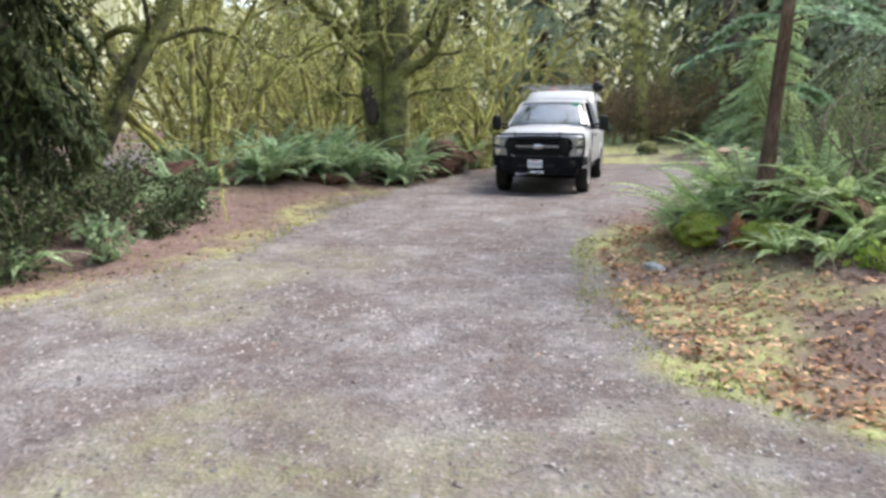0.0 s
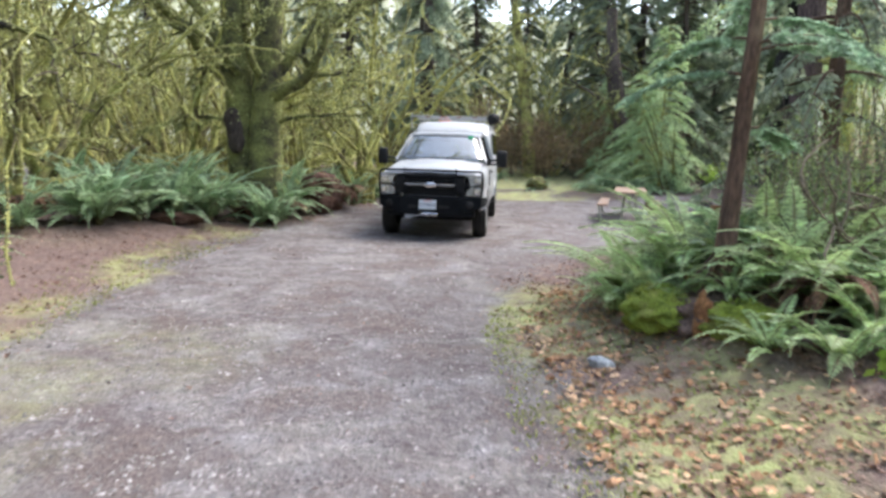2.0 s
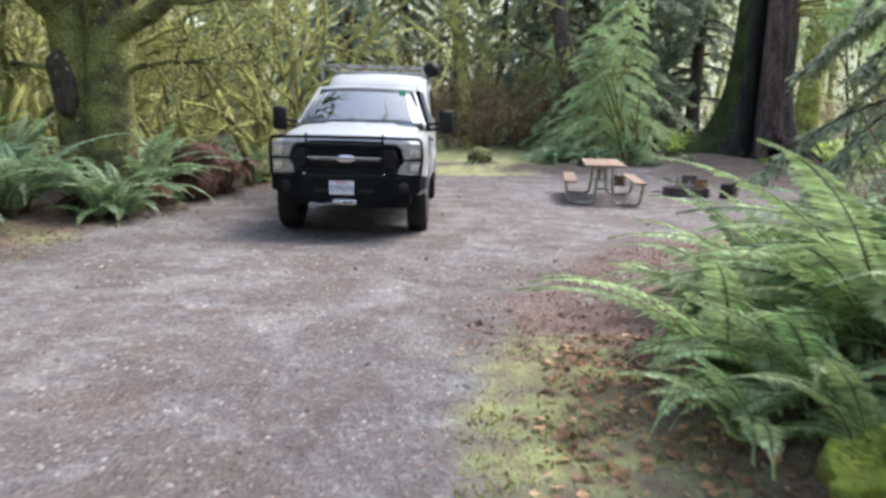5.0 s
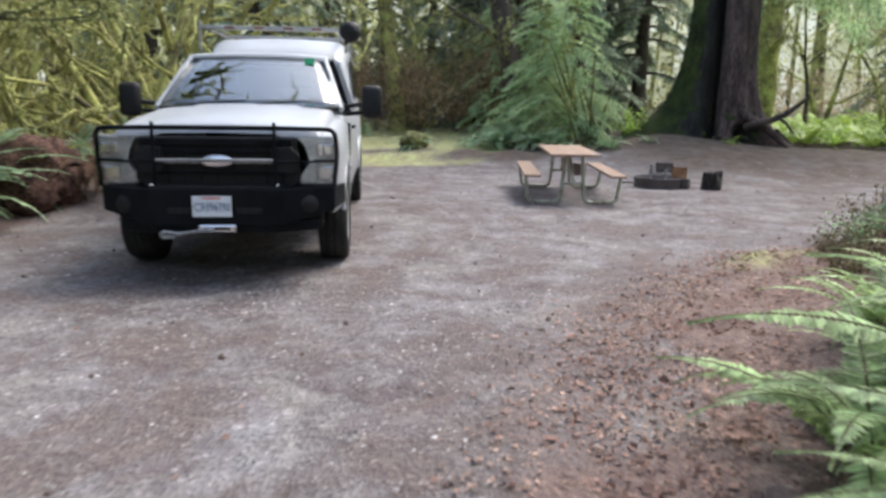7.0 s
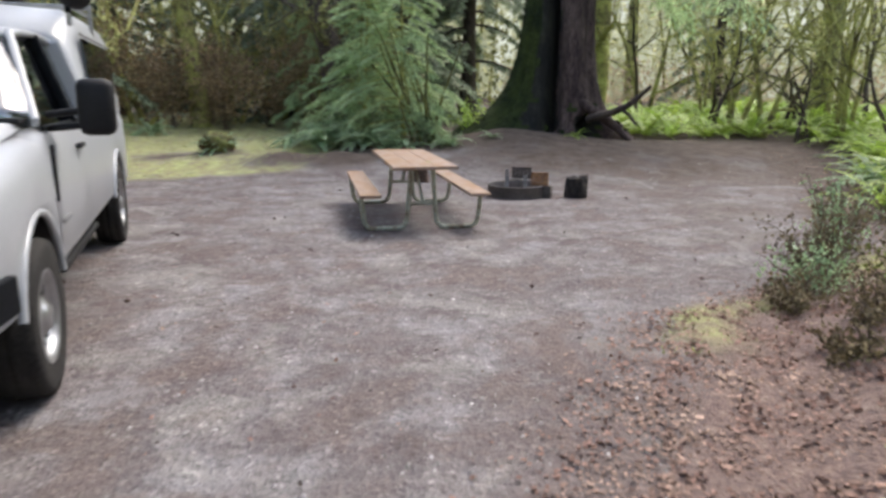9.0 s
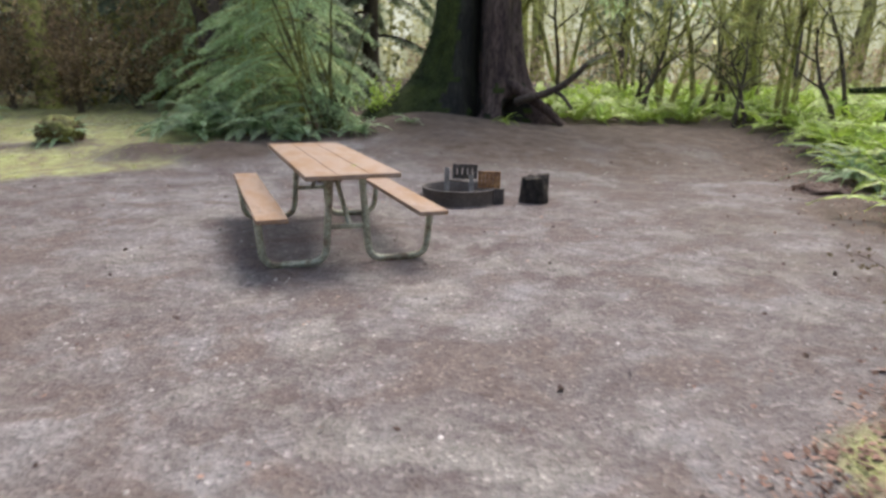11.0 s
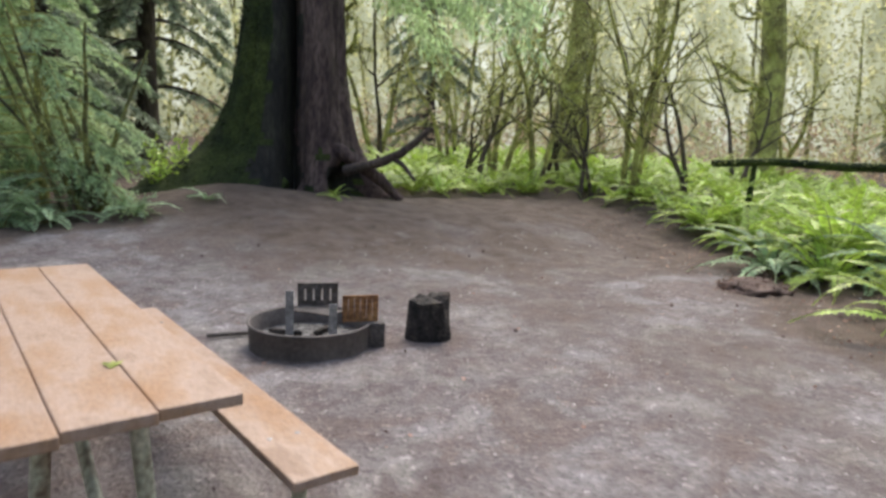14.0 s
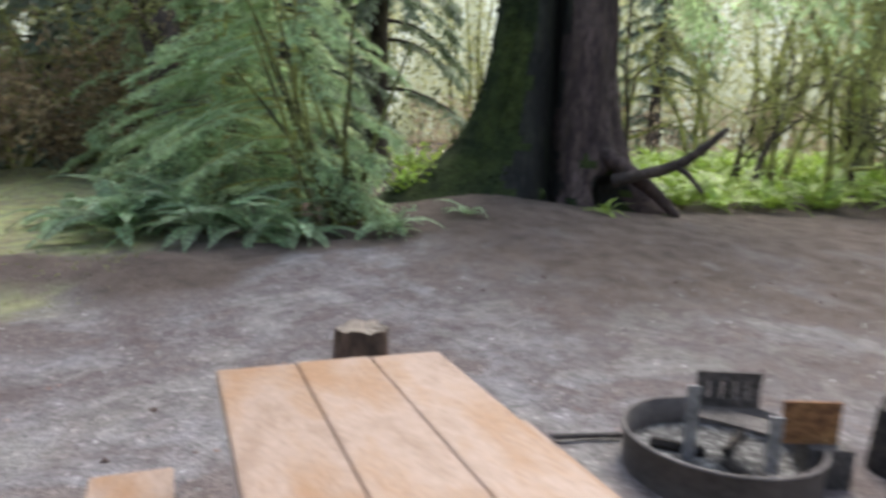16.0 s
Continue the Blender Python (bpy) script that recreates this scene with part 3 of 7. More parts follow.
def build_leaves():
    rng = np.random.default_rng(6)
    spots = []
    for n, y0, y1, side, reach, shy in ((46000, 1, 24, "l", 3.2, 0.0), (22000, 3.6, 10.5, "r", 2.4, 1.0), (34000, 9.8, 16.5, "r", 2.6, 0.35), (2500, 16, 26, "r", 1.2, 0.3)):
        y = rng.uniform(y0, y1, n)
        u = rng.uniform(0, 1, n) ** 1.0 * (reach + 0.6) - 0.7 + rng.normal(size=n) * 0.25
        x = left_edge(y) - u - 0.6 if side == "l" else right_edge(y) + u + shy
        spots.append(np.stack([x, y], 1))
    stray = rng.uniform([-6, 2], [5, 26], (700, 2))
    P = np.concatenate(spots + [stray])
    n = len(P)
    C = np.stack([P[:, 0], P[:, 1], ground_height(P[:, 0], P[:, 1]) + rng.uniform(0.006, 0.024, n) - 0.004 * (np.arange(n) >= n - 700)], 1)
    D = unit(rng.normal(size=(n, 3)) * np.array([1, 1, 0.14]))
    W = unit(np.cross(D, np.array([0, 0, 1.0]) + rng.normal(size=(n, 3)) * 0.4))
    s = (rng.uniform(0.014, 0.038, n) * np.where(rng.uniform(0, 1, n) < 0.06, 1.8, 1))[:, None]
    a = Acc()
    a.blades(C, D * s, W * s * 0.46)
    tagged(new("leaf_litter", a.mesh("leaf_litter", [M_LITTER])), "brown fallen leaves scattered along the drive's edges", "leaf litter", kind="stuff")


def build_grass():
    rng = np.random.default_rng(7)
    spots = []
    for n, y0, y1, side, a0, a1 in ((9000, 1, 14, "l", -0.35, 0.75), (15000, 2.5, 10.5, "r", -0.25, 1.4), (1200, 14.8, 17, "r", -0.2, 0.8)):
        y = rng.uniform(y0, y1, n)
        u = rng.uniform(a0, a1, n)
        spots.append(np.stack([left_edge(y) - u if side == "l" else right_edge(y) + u, y], 1))
    lawn = rng.uniform([-10, 24.2], [-1.5, 40], (14000, 2))
    spots.append(lawn[lawn[:, 1] > far_edge(lawn[:, 0])])
    P = np.concatenate(spots)
    P = P[patchy(P[:, 0], P[:, 1], 14) + rng.normal(size=len(P)) * 0.09 > 0.42]
    n = len(P)
    C = np.stack([P[:, 0], P[:, 1], ground_height(P[:, 0], P[:, 1]) - 0.004], 1)
    D = unit(rng.normal(size=(n, 3)) * np.array([1, 1, 0.3]) + np.array([0, 0, 0.7])) * rng.uniform(0.02, 0.065, n)[:, None]
    W = unit(np.cross(D, rng.normal(size=(n, 3)))) * rng.uniform(0.003, 0.008, n)[:, None]
    a = Acc()
    a.blades(C, D, W)
    tagged(new("mossy_grass", a.mesh("mossy_grass", [M_GRASS])), "short yellow-green grass and moss beside the gravel", "grass", kind="stuff")


def build_clods():
    """Clods and chips of wood trodden into the dirt."""
    rng = np.random.default_rng(8)
    a = Acc()
    n = 500
    y = rng.uniform(3, 26, n)
    x = left_edge(y) + (np.minimum(right_edge(y), 7.5) - left_edge(y)) * rng.uniform(0, 1, n)
    C = np.stack([x, y, ground_height(x, y) + 0.004], 1)
    D = unit(rng.normal(size=(n, 3)) * np.array([1, 1, 0.25])) * rng.uniform(0.015, 0.06, n)[:, None]
    a.blades(C, D, unit(np.cross(D, np.array([0, 0, 1.0]) + rng.normal(size=(n, 3)) * 0.5)) * rng.uniform(0.005, 0.02, n)[:, None])
    for k in range(70):
        yy = rng.uniform(9, 25)
        xx = rng.uniform(left_edge(yy), min(float(right_edge(yy)), 7.0))
        r = rng.uniform(0.008, 0.022)
        z = height(xx, yy)
        a.tube(np.array([(xx - r, yy, z), (xx, yy + 0.3 * r, z + 0.5 * r), (xx + r, yy, z)]), np.array([0.3 * r, r, 0.3 * r]), 5, 0, 0.3, rng)
    tagged(new("soil_clods", a.mesh("soil_clods", [M_DIRT])), "dark soil clods and wood chips trodden into the clearing", "debris", kind="stuff")


def build_fresh_leaves():
    """Larger tan and orange leaves lying loose before the island and along its rim."""
    rng = np.random.default_rng(9)
    n = 3600
    y = rng.uniform(2.5, 10.5, n)
    x = right_edge(y) + rng.uniform(0.15, 2.6, n) * rng.uniform(0.3, 1, n)
    C = np.stack([x, y, ground_height(x, y) + rng.uniform(0.012, 0.04, n)], 1)
    D = unit(rng.normal(size=(n, 3)) * np.array([1, 1, 0.2]))
    W = unit(np.cross(D, np.array([0, 0, 1.0]) + rng.normal(size=(n, 3)) * 0.45))
    s = rng.uniform(0.03, 0.085, n)[:, None]
    a = Acc()
    a.blades(C, D * s, W * s * 0.38)
    tagged(new("fallen_leaves", a.mesh("fallen_leaves", [M_TANLEAF])), "tan and orange fallen leaves around the mossy stump", "leaf litter", kind="stuff")


build_pebbles()
build_fresh_leaves()
build_clods()
build_leaves()
build_grass()


# ---- pickup truck ----
def arch(y, low):
    z = low
    for yc in (0.0, 4.06):
        d = 0.53 ** 2 - (y - yc) ** 2
        if d > 0:
            z = max(z, 0.44 + math.sqrt(d))
    return z


def side_section(y, low, width, shoulder, crown):
    zb = arch(y, low)
    zm = max(zb + 0.02, 1.0)
    half = [(width - 0.035, zb), (width - 0.005, zb + 0.03), (width, zm), (width - 0.012, shoulder - 0.11), (width - 0.045, shoulder - 0.03), (width - 0.12, shoulder), (width - 0.32, shoulder + crown * 0.6), (0.25, shoulder + crown), (0.0, shoulder + crown)]
    return [(x, y, z) for x, z in half] + [(-x, y, z) for x, z in half[-2::-1]]


def wheel(truck, x, y, side, steer=0.0):
    w = new("wheel")
    w.parent = truck
    w.matrix_local = pose(x, y, 0.42, 0, 0, steer)
    s = side
    tread = lathe([(0.25, -0.12), (0.36, -0.135), (0.405, -0.125), (0.42, -0.09), (0.414, -0.05), (0.42, -0.045), (0.42, -0.005), (0.414, 0.0), (0.42, 0.005), (0.42, 0.045), (0.414, 0.05), (0.42, 0.09), (0.405, 0.125), (0.36, 0.135), (0.25, 0.12)], "x", 40)
    part("tyre", tread, M_RUBBER, w, smooth=True)
    part("rim", lathe([(0.255, 0.12 * s), (0.24, 0.125 * s), (0.225, 0.09 * s), (0.20, 0.055 * s), (0.12, 0.075 * s), (0.075, 0.11 * s), (0.06, 0.125 * s), (0.001, 0.125 * s)], "x", 32), M_ALLOY, w, "silver alloy rim", smooth=True)
    for k in range(8):
        a = 2 * math.pi * k / 8
        bm = bmesh.new()
        bmesh.ops.create_cone(bm, cap_ends=True, segments=10, radius1=0.036, radius2=0.036, depth=0.02, matrix=Matrix.Translation((0.066 * s, 0.165 * math.cos(a), 0.165 * math.sin(a))) @ Matrix.Rotation(radians(90), 4, "Y"))
        part("rim_hole", bm, M_PLASTIC, w)
    return w


def pane(name, quad, thick, material, parent, label=""):
    """A sheet of glass with thickness between four corners."""
    q = [Vector(p) for p in quad]
    nrm = (q[1] - q[0]).cross(q[3] - q[0]).normalized() * thick
    bm = bmesh.new()
    a, b = [bm.verts.new(p) for p in q], [bm.verts.new(p + nrm) for p in q]
    bm.faces.new(a), bm.faces.new(b[::-1])
    for i in range(4):
        bm.faces.new((a[i], a[(i + 1) % 4], b[(i + 1) % 4], b[i]))
    ob = part(name, bm, material, parent, label)
    return ob


def beam(name, a, b, w, d, material, parent, label=""):
    """A straight pillar from a to b."""
    a, b = Vector(a), Vector(b)
    m = Matrix.Translation(a) @ (b - a).to_track_quat("Z", "Y").to_matrix().to_4x4()
    bm = box(-w / 2, w / 2, -d / 2, d / 2, 0, (b - a).length, min(w, d) * 0.3)
    bm.transform(m)
    return part(name, bm, material, parent, label)


def build_truck():
    T = thing("pickup_truck", "white pickup truck with black brush guard, parked on gravel", "pickup truck", pose(-4.40, 14.86, 0.0, 0, 0, 8.4))
    # lower body, nose to tail
    ys = [-0.80, -0.76, -0.66, -0.56, -0.5, -0.42, -0.3, -0.15, 0, 0.15, 0.3, 0.42, 0.5, 0.56, 0.75, 1.2, 1.8, 2.4, 3.2, 3.5, 3.56, 3.64, 3.76, 3.9, 4.06, 4.22, 4.36, 4.48, 4.56, 4.62, 4.9, 5.1]
    rows = []
    for y in ys:
        w = 0.93 + 0.07 * min(1, max(0, (y + 0.8) / 0.45)) ** 0.6
        if y > 0.5:
            w = 0.985
        sh = 1.20 + 0.12 * min(1, (y + 0.8) / 0.9) if y < 0.56 else 1.36
        rows.append(side_section(y, 0.56, w, sh, 0.05 if y < 0.56 else 0.0))
    part("body", loft(rows), M_PAINT, T, smooth=True)
    part("tailgate", box(-0.95, 0.95, 5.08, 5.13, 0.62, 1.36, 0.02), M_PAINT, T)
    # wheel wells and frame
    part("underbody", box(-0.80, 0.80, -0.6, 5.0, 0.40, 0.98, 0.02), M_PLASTIC, T)
    part("front_axle", box(-0.75, 0.75, -0.08, 0.08, 0.30, 0.46, 0.03), M_PLASTIC, T)
    part("rear_axle", box(-0.75, 0.75, 3.98, 4.14, 0.32, 0.50, 0.03), M_PLASTIC, T)
    for x in (-0.9, 0.9):
        part("running_board", box(min(x, x * 1.07), max(x, x * 1.07), 0.75, 2.35, 0.47, 0.52, 0.015), M_PLASTIC, T)
    # hood with a raised middle
    hood = []
    for y, z, w in ((-0.86, 1.19, 0.80), (-0.85, 1.245, 0.81), (-0.80, 1.275, 0.82), (-0.5, 1.325, 0.84), (0.0, 1.375, 0.85), (0.45, 1.415, 0.85), (0.60, 1.42, 0.84)):
        hood.append([(x * w, y, z + dz) for x, dz in ((-1, -0.05), (-0.96, -0.012), (-0.85, 0.0), (-0.62, 0.012), (-0.55, 0.032), (0, 0.04), (0.55, 0.032), (0.62, 0.012), (0.85, 0.0), (0.96, -0.012), (1, -0.05))])
    part("hood", loft(hood), M_PAINT, T, "white hood with a raised centre", smooth=True)
    # grille
    g = part("grille", prism([(-0.66, 0.86), (-0.60, 0.80), (0.60, 0.80), (0.66, 0.86), (0.62, 1.20), (-0.62, 1.20)], "y", -0.90, -0.76, 0.01), M_PLASTIC, T, "black plastic grille")
    part("grille_bar", box(-0.60, 0.60, -0.935, -0.895, 1.125, 1.19, 0.012), M_BLACK, g)
    part("grille_bar", box(-0.58, 0.58, -0.935, -0.895, 1.065, 1.10, 0.008), M_BLACK, g)
    part("grille_bar", box(-0.44, 0.44, -0.945, -0.895, 0.985, 1.025, 0.012), M_STEEL, g, "grey centre bar")
    part("grille_bar", box(-0.52, 0.52, -0.935, -0.895, 0.90, 0.925, 0.008), M_BLACK, g)
    for k in range(9):
        x = -0.52 + k * 0.13
        part("grille_rib", box(x - 0.006, x + 0.006, -0.915, -0.895, 0.82, 1.14), M_BLACK, g)
    for s in (-1, 1):
        part("grille_wing", prism([(0.43 * s, 1.12), (0.58 * s, 1.13), (0.66 * s, 1.05), (0.62 * s, 0.90), (0.43 * s, 0.92)], "y", -0.955, -0.90, 0.012), M_PLASTIC, g)
    bm = bmesh.new()
    bmesh.ops.create_uvsphere(bm, u_segments=28, v_segments=10, radius=1, matrix=Matrix.Translation((0, -0.95, 1.005)) @ Matrix.Diagonal((0.13, 0.022, 0.055, 1)))
    part("emblem", bm, M_CHROME, g, "plain silver oval badge", smooth=True)
    # headlights
    for s in (-1, 1):
        shape = [(0.63 * s, 1.205), (0.95 * s, 1.205), (0.965 * s, 1.05), (0.945 * s, 0.82), (0.65 * s, 0.82), (0.645 * s, 0.88), (0.74 * s, 0.99), (0.70 * s, 1.13)]
        h = part("headlight", prism(shape, "y", -0.865, -0.70, 0.008), M_REFLECTOR, T, "clear stacked headlight")
        part("lamp", box(min(0.79 * s, 0.93 * s), max(0.79 * s, 0.93 * s), -0.88, -0.86, 1.05, 1.15, 0.012), M_CHROME, h, "square projector lamp")
        part("lamp", box(min(0.80 * s, 0.92 * s), max(0.80 * s, 0.92 * s), -0.88, -0.86, 0.855, 0.965, 0.012), M_CHROME, h, "square projector lamp")
        part("bezel", box(min(0.76 * s, 0.95 * s), max(0.76 * s, 0.95 * s), -0.885, -0.86, 0.995, 1.02, 0.006), M_PLASTIC, h)
        part("bezel", box(min(0.74 * s, 0.94 * s), max(0.74 * s, 0.94 * s), -0.885, -0.86, 1.165, 1.175, 0.003), M_CHROME, h)
        part("bezel", box(min(0.78 * s, 0.79 * s), max(0.78 * s, 0.79 * s), -0.885, -0.86, 0.84, 0.99, 0.003), M_CHROME, h)
        part("bezel", box(min(0.84 * s, 0.85 * s), max(0.84 * s, 0.85 * s), -0.885, -0.86, 1.03, 1.16, 0.003), M_STEEL, h)
        part("turn_signal", box(min(0.93 * s, 0.967 * s), max(0.93 * s, 0.967 * s), -0.845, -0.80, 1.08, 1.17, 0.008), M_AMBER, h, "amber corner lens")
        part("lens", prism([(x * 1.004, z) for x, z in shape], "y", -0.925, -0.915, 0.003), M_LENS, h)
    # steel bumper with angled wings
    top = [(-1.01, -0.62), (-0.93, -0.90), (-0.52, -1.10), (0.52, -1.10), (0.93, -0.90), (1.01, -0.62)]
    inner = [(0.95, -0.60), (0.6, -0.74), (-0.6, -0.74), (-0.95, -0.60)]
    bb = prism(top + inner, "z", 0.50, 0.80, 0.012)
    for v in bb.verts:
        if v.co.z < 0.6 and abs(v.co.x) > 0.53:
            v.co.z += (abs(v.co.x) - 0.53) * 0.27
    B = part("bumper", bb, M_BLACK, T, "black steel winch bumper")
    part("lower_lip", prism([(-0.80, -0.92), (-0.48, -1.07), (0.48, -1.07), (0.80, -0.92), (0.6, -0.78), (-0.6, -0.78)], "z", 0.44, 0.53, 0.012), M_BLACK, B)
    part("top_deck", prism([(-0.50, -1.075), (0.50, -1.075), (0.58, -0.80), (-0.58, -0.80)], "z", 0.795, 0.815, 0.004), M_PLASTIC, B)
    for s in (-1, 1):
        m = pose(0.735 * s, -1.004, 0.665, 90, 0, 26 * s)
        part("lamp_port", lathe([(0.001, 0.012), (0.06, 0.010), (0.065, 0.003), (0.072, 0.003), (0.074, 0.0)], "z", 24), M_PLASTIC, B, "round empty lamp port", smooth=True).matrix_local = m
        part("slot", box(0.27 * s - 0.10, 0.27 * s + 0.10, -1.106, -1.09, 0.60, 0.65, 0.006), M_PLASTIC, B)
        bm = bmesh.new()
        bmesh.ops.create_uvsphere(bm, u_segments=10, v_segments=6, radius=0.016, matrix=Matrix.Translation((0.49 * s, -1.06, 0.825)))
        part("bolt", bm, M_CHROME, B, smooth=True)
    # winch opening and hook
    part("fairlead", box(-0.13, 0.17, -1.15, -1.10, 0.455, 0.525, 0.018), M_CHROME, B, "polished roller fairlead")
    part("fairlead_gap", box(-0.09, 0.13, -1.153, -1.14, 0.478, 0.502, 0.006), M_PLASTIC, B)
    rod([(0.0, -1.16, 0.488), (-0.15, -1.165, 0.47), (-0.28, -1.165, 0.45)], 0.014, 8, M_STEEL, "winch_cable", B)
    rod(rounded([(-0.27, -1.165, 0.45), (-0.40, -1.165, 0.47), (-0.41, -1.165, 0.43), (-0.31, -1.165, 0.425)], 0.02), 0.017, 8, M_STEEL, "winch_hook", B)
    # number plate
    P = part("number_plate", box(-0.172, 0.132, -1.122, -1.112, 0.580, 0.745, 0.004), M_PLATE, B, "white number plate with blue characters")
    f = bpy.data.curves.new("plate_text", "FONT")
    f.body, f.size, f.align_x, f.extrude = "C93967N", 0.088, "CENTER", 0.0015
    tmp = new("plate_text", f)
    dg = bpy.context.evaluated_depsgraph_get()
    me = bpy.data.meshes.new_from_object(tmp.evaluated_get(dg))
    bpy.data.objects.remove(tmp)
    me.materials.clear()
    me.materials.append(M_INK)
    txt = new("plate_characters", me)
    txt.parent = P
    txt.matrix_local = pose(-0.02, -1.124, 0.625, 90, 0, 0) @ Matrix.Diagonal((0.78, 1.15, 1, 1))
    part("plate_heading", box(-0.09, 0.05, -1.1245, -1.121, 0.722, 0.738), M_RED, P)
    # brush guard
    bg = new("brush_guard")
    bg.parent = T
    tagged(bg, "black tubular brush guard")
    top_bar = rounded([(-0.93, -0.90, 0.80), (-0.955, -0.86, 1.05), (-0.94, -0.90, 1.265), (-0.47, -1.01, 1.275), (0.47, -1.01, 1.275), (0.94, -0.90, 1.265), (0.955, -0.86, 1.05), (0.93, -0.90, 0.80)], 0.07)
    rod(top_bar, 0.019, 10, M_BLACK, "hoop", bg)
    for s in (-1, 1):
        rod([(0.47 * s, -1.03, 0.79), (0.47 * s, -1.02, 1.32)], 0.014, 10, M_BLACK, "upright", bg)
        rod([(0.95 * s, -0.885, 1.02), (0.75 * s, -0.975, 1.005), (0.47 * s, -1.02, 1.01)], 0.009, 8, M_BLACK, "side_bar", bg)
    rod([(-0.47, -1.02, 1.02), (0.47, -1.02, 1.02)], 0.013, 8, M_STEEL, "cross_bar", bg)
    # cab: roof, pillars, glass
    A0, A1, R0, R1 = (0.915, 0.60, 1.40), (0.70, 1.27, 1.95), (0.90, 2.42, 1.36), (0.70, 2.38, 1.95)
    roof = []
    for y, w, z in ((1.20, 0.70, 1.95), (1.26, 0.73, 1.97), (1.45, 0.745, 1.99), (1.9, 0.75, 2.005), (2.3, 0.75, 1.995), (2.42, 0.73, 1.96)):
        roof.append([(x * w, y, z + dz) for x, dz in ((-1, -0.05), (-1.01, -0.02), (-0.93, 0.0), (-0.5, 0.02), (0, 0.025), (0.5, 0.02), (0.93, 0.0), (1.01, -0.02), (1, -0.05), (0, -0.045))])
    part("roof", loft(roof, closed=True, caps=True), M_PAINT, T, smooth=True)
    for s in (-1, 1):
        f = lambda p: (p[0] * s, p[1], p[2])
        beam("pillar", f(A0), f(A1), 0.05, 0.07, M_PAINT, T)
        beam("pillar", f((0.91, 1.78, 1.35)), f((0.71, 1.80, 1.96)), 0.05, 0.12, M_BLACK, T)
        beam("pillar", f(R0), f(R1), 0.08, 0.22, M_PAINT, T)
        beam("window_trim", f((0.925, 0.72, 1.365)), f((0.925, 2.35, 1.365)), 0.025, 0.03, M_BLACK, T)
        pane("side_window", [f((0.90, 0.76, 1.375)), f((0.90, 1.76, 1.375)), f((0.71, 1.76, 1.95)), f((0.69, 1.34, 1.95))], 0.005, M_SIDEGLASS, T, "dark tinted side glass")
        pane("side_window", [f((0.90, 1.82, 1.375)), f((0.90, 2.32, 1.375)), f((0.715, 2.30, 1.95)), f((0.715, 1.82, 1.95))], 0.005, M_SIDEGLASS, T, "dark tinted side glass")
        # door skin, proud of the body
        rows = [side_section(y, 0.60, 0.990, 1.362, 0)[:5] for y in (0.60, 0.9, 1.3, 1.76)]
        d = part("door", loft([[(x * s, y, z) for x, y, z in r] for r in rows]), M_PAINT, T, smooth=True)
        part("handle", box(min(0.98 * s, 1.02 * s), max(0.98 * s, 1.02 * s), 1.48, 1.68, 1.19, 1.225, 0.01), M_PLASTIC, d, "black door handle")
        part("badge", box(min(0.99 * s, 1.0 * s), max(0.99 * s, 1.0 * s), 0.66, 0.92, 0.80, 0.83, 0.003), M_STEEL, d)
        rows = [side_section(y, 0.60, 0.989, 1.362, 0)[:5] for y in (1.79, 2.1, 2.38)]
        part("door", loft([[(x * s, y, z) for x, y, z in r] for r in rows]), M_PAINT, T, smooth=True)
        part("fender_vent", box(min(0.985 * s, 1.006 * s), max(0.985 * s, 1.006 * s), 0.545, 0.575, 0.95, 1.28, 0.006), M_PLASTIC, T)
        # wheel arch lip
        for yc in (0.0, 4.06):
            pts = [(0.985 * s, yc + 0.535 * math.cos(a), 0.44 + 0.535 * math.sin(a)) for a in np.linspace(0.2, math.pi - 0.2, 14)]
            rod(pts, 0.022, 6, M_PAINT if yc == 0 else M_PAINT, "arch_lip", T)
        # tow mirror on two arms
        mi = new("mirror")
        mi.parent = T
        rod([(0.93 * s, 0.86, 1.44), (1.14 * s, 0.80, 1.47)], 0.022, 8, M_PLASTIC, "arm", mi)
        rod([(0.93 * s, 0.86, 1.36), (1.14 * s, 0.80, 1.38)], 0.022, 8, M_PLASTIC, "arm", mi)
        x0, x1 = sorted((1.12 * s, 1.33 * s))
        part("housing", box(x0, x1, 0.70, 0.84, 1.32, 1.66, 0.05), M_PLASTIC, mi, "black tow mirror housing", smooth=True)
        part("mirror_glass", box(x0 + 0.03, x1 - 0.03, 0.838, 0.846, 1.34, 1.64, 0.01), M_CHROME, mi)
    ws = [(-0.90, 0.585, 1.43), (0.90, 0.585, 1.43), (0.69, 1.25, 1.955), (-0.69, 1.25, 1.955)]
    rows = []
    for k in range(9):
        s = k / 8
        a, b = Vector(ws[0]).lerp(ws[3], s), Vector(ws[1]).lerp(ws[2], s)
        rows.append([tuple(a.lerp(b, u) + Vector((0, -0.06 * (1 - (2 * u - 1) ** 2), 0.012 * math.sin(math.pi * s)))) for u in np.linspace(0, 1, 11)])
    W = part("windscreen", loft(rows), M_GLASS, T, "curved windscreen reflecting sky and bare branches", smooth=True)
    sol = W.modifiers.new("thickness", "SOLIDIFY")
    sol.thickness = 0.006
    part("sticker", box(0.50, 0.60, 1.085, 1.09, 1.835, 1.925), M_GREEN, W, "green permit sticker").matrix_local = pose(0, 0.045, 0.02)
    part("cowl", box(-0.86, 0.86, 0.50, 0.64, 1.40, 1.432, 0.008), M_PLASTIC, T)
    for x in (-0.55, 0.05):
        rod([(x, 0.49, 1.445), (x + 0.12, 0.47, 1.46), (x + 0.52, 0.52, 1.49)], 0.009, 6, M_BLACK, "wiper", T)
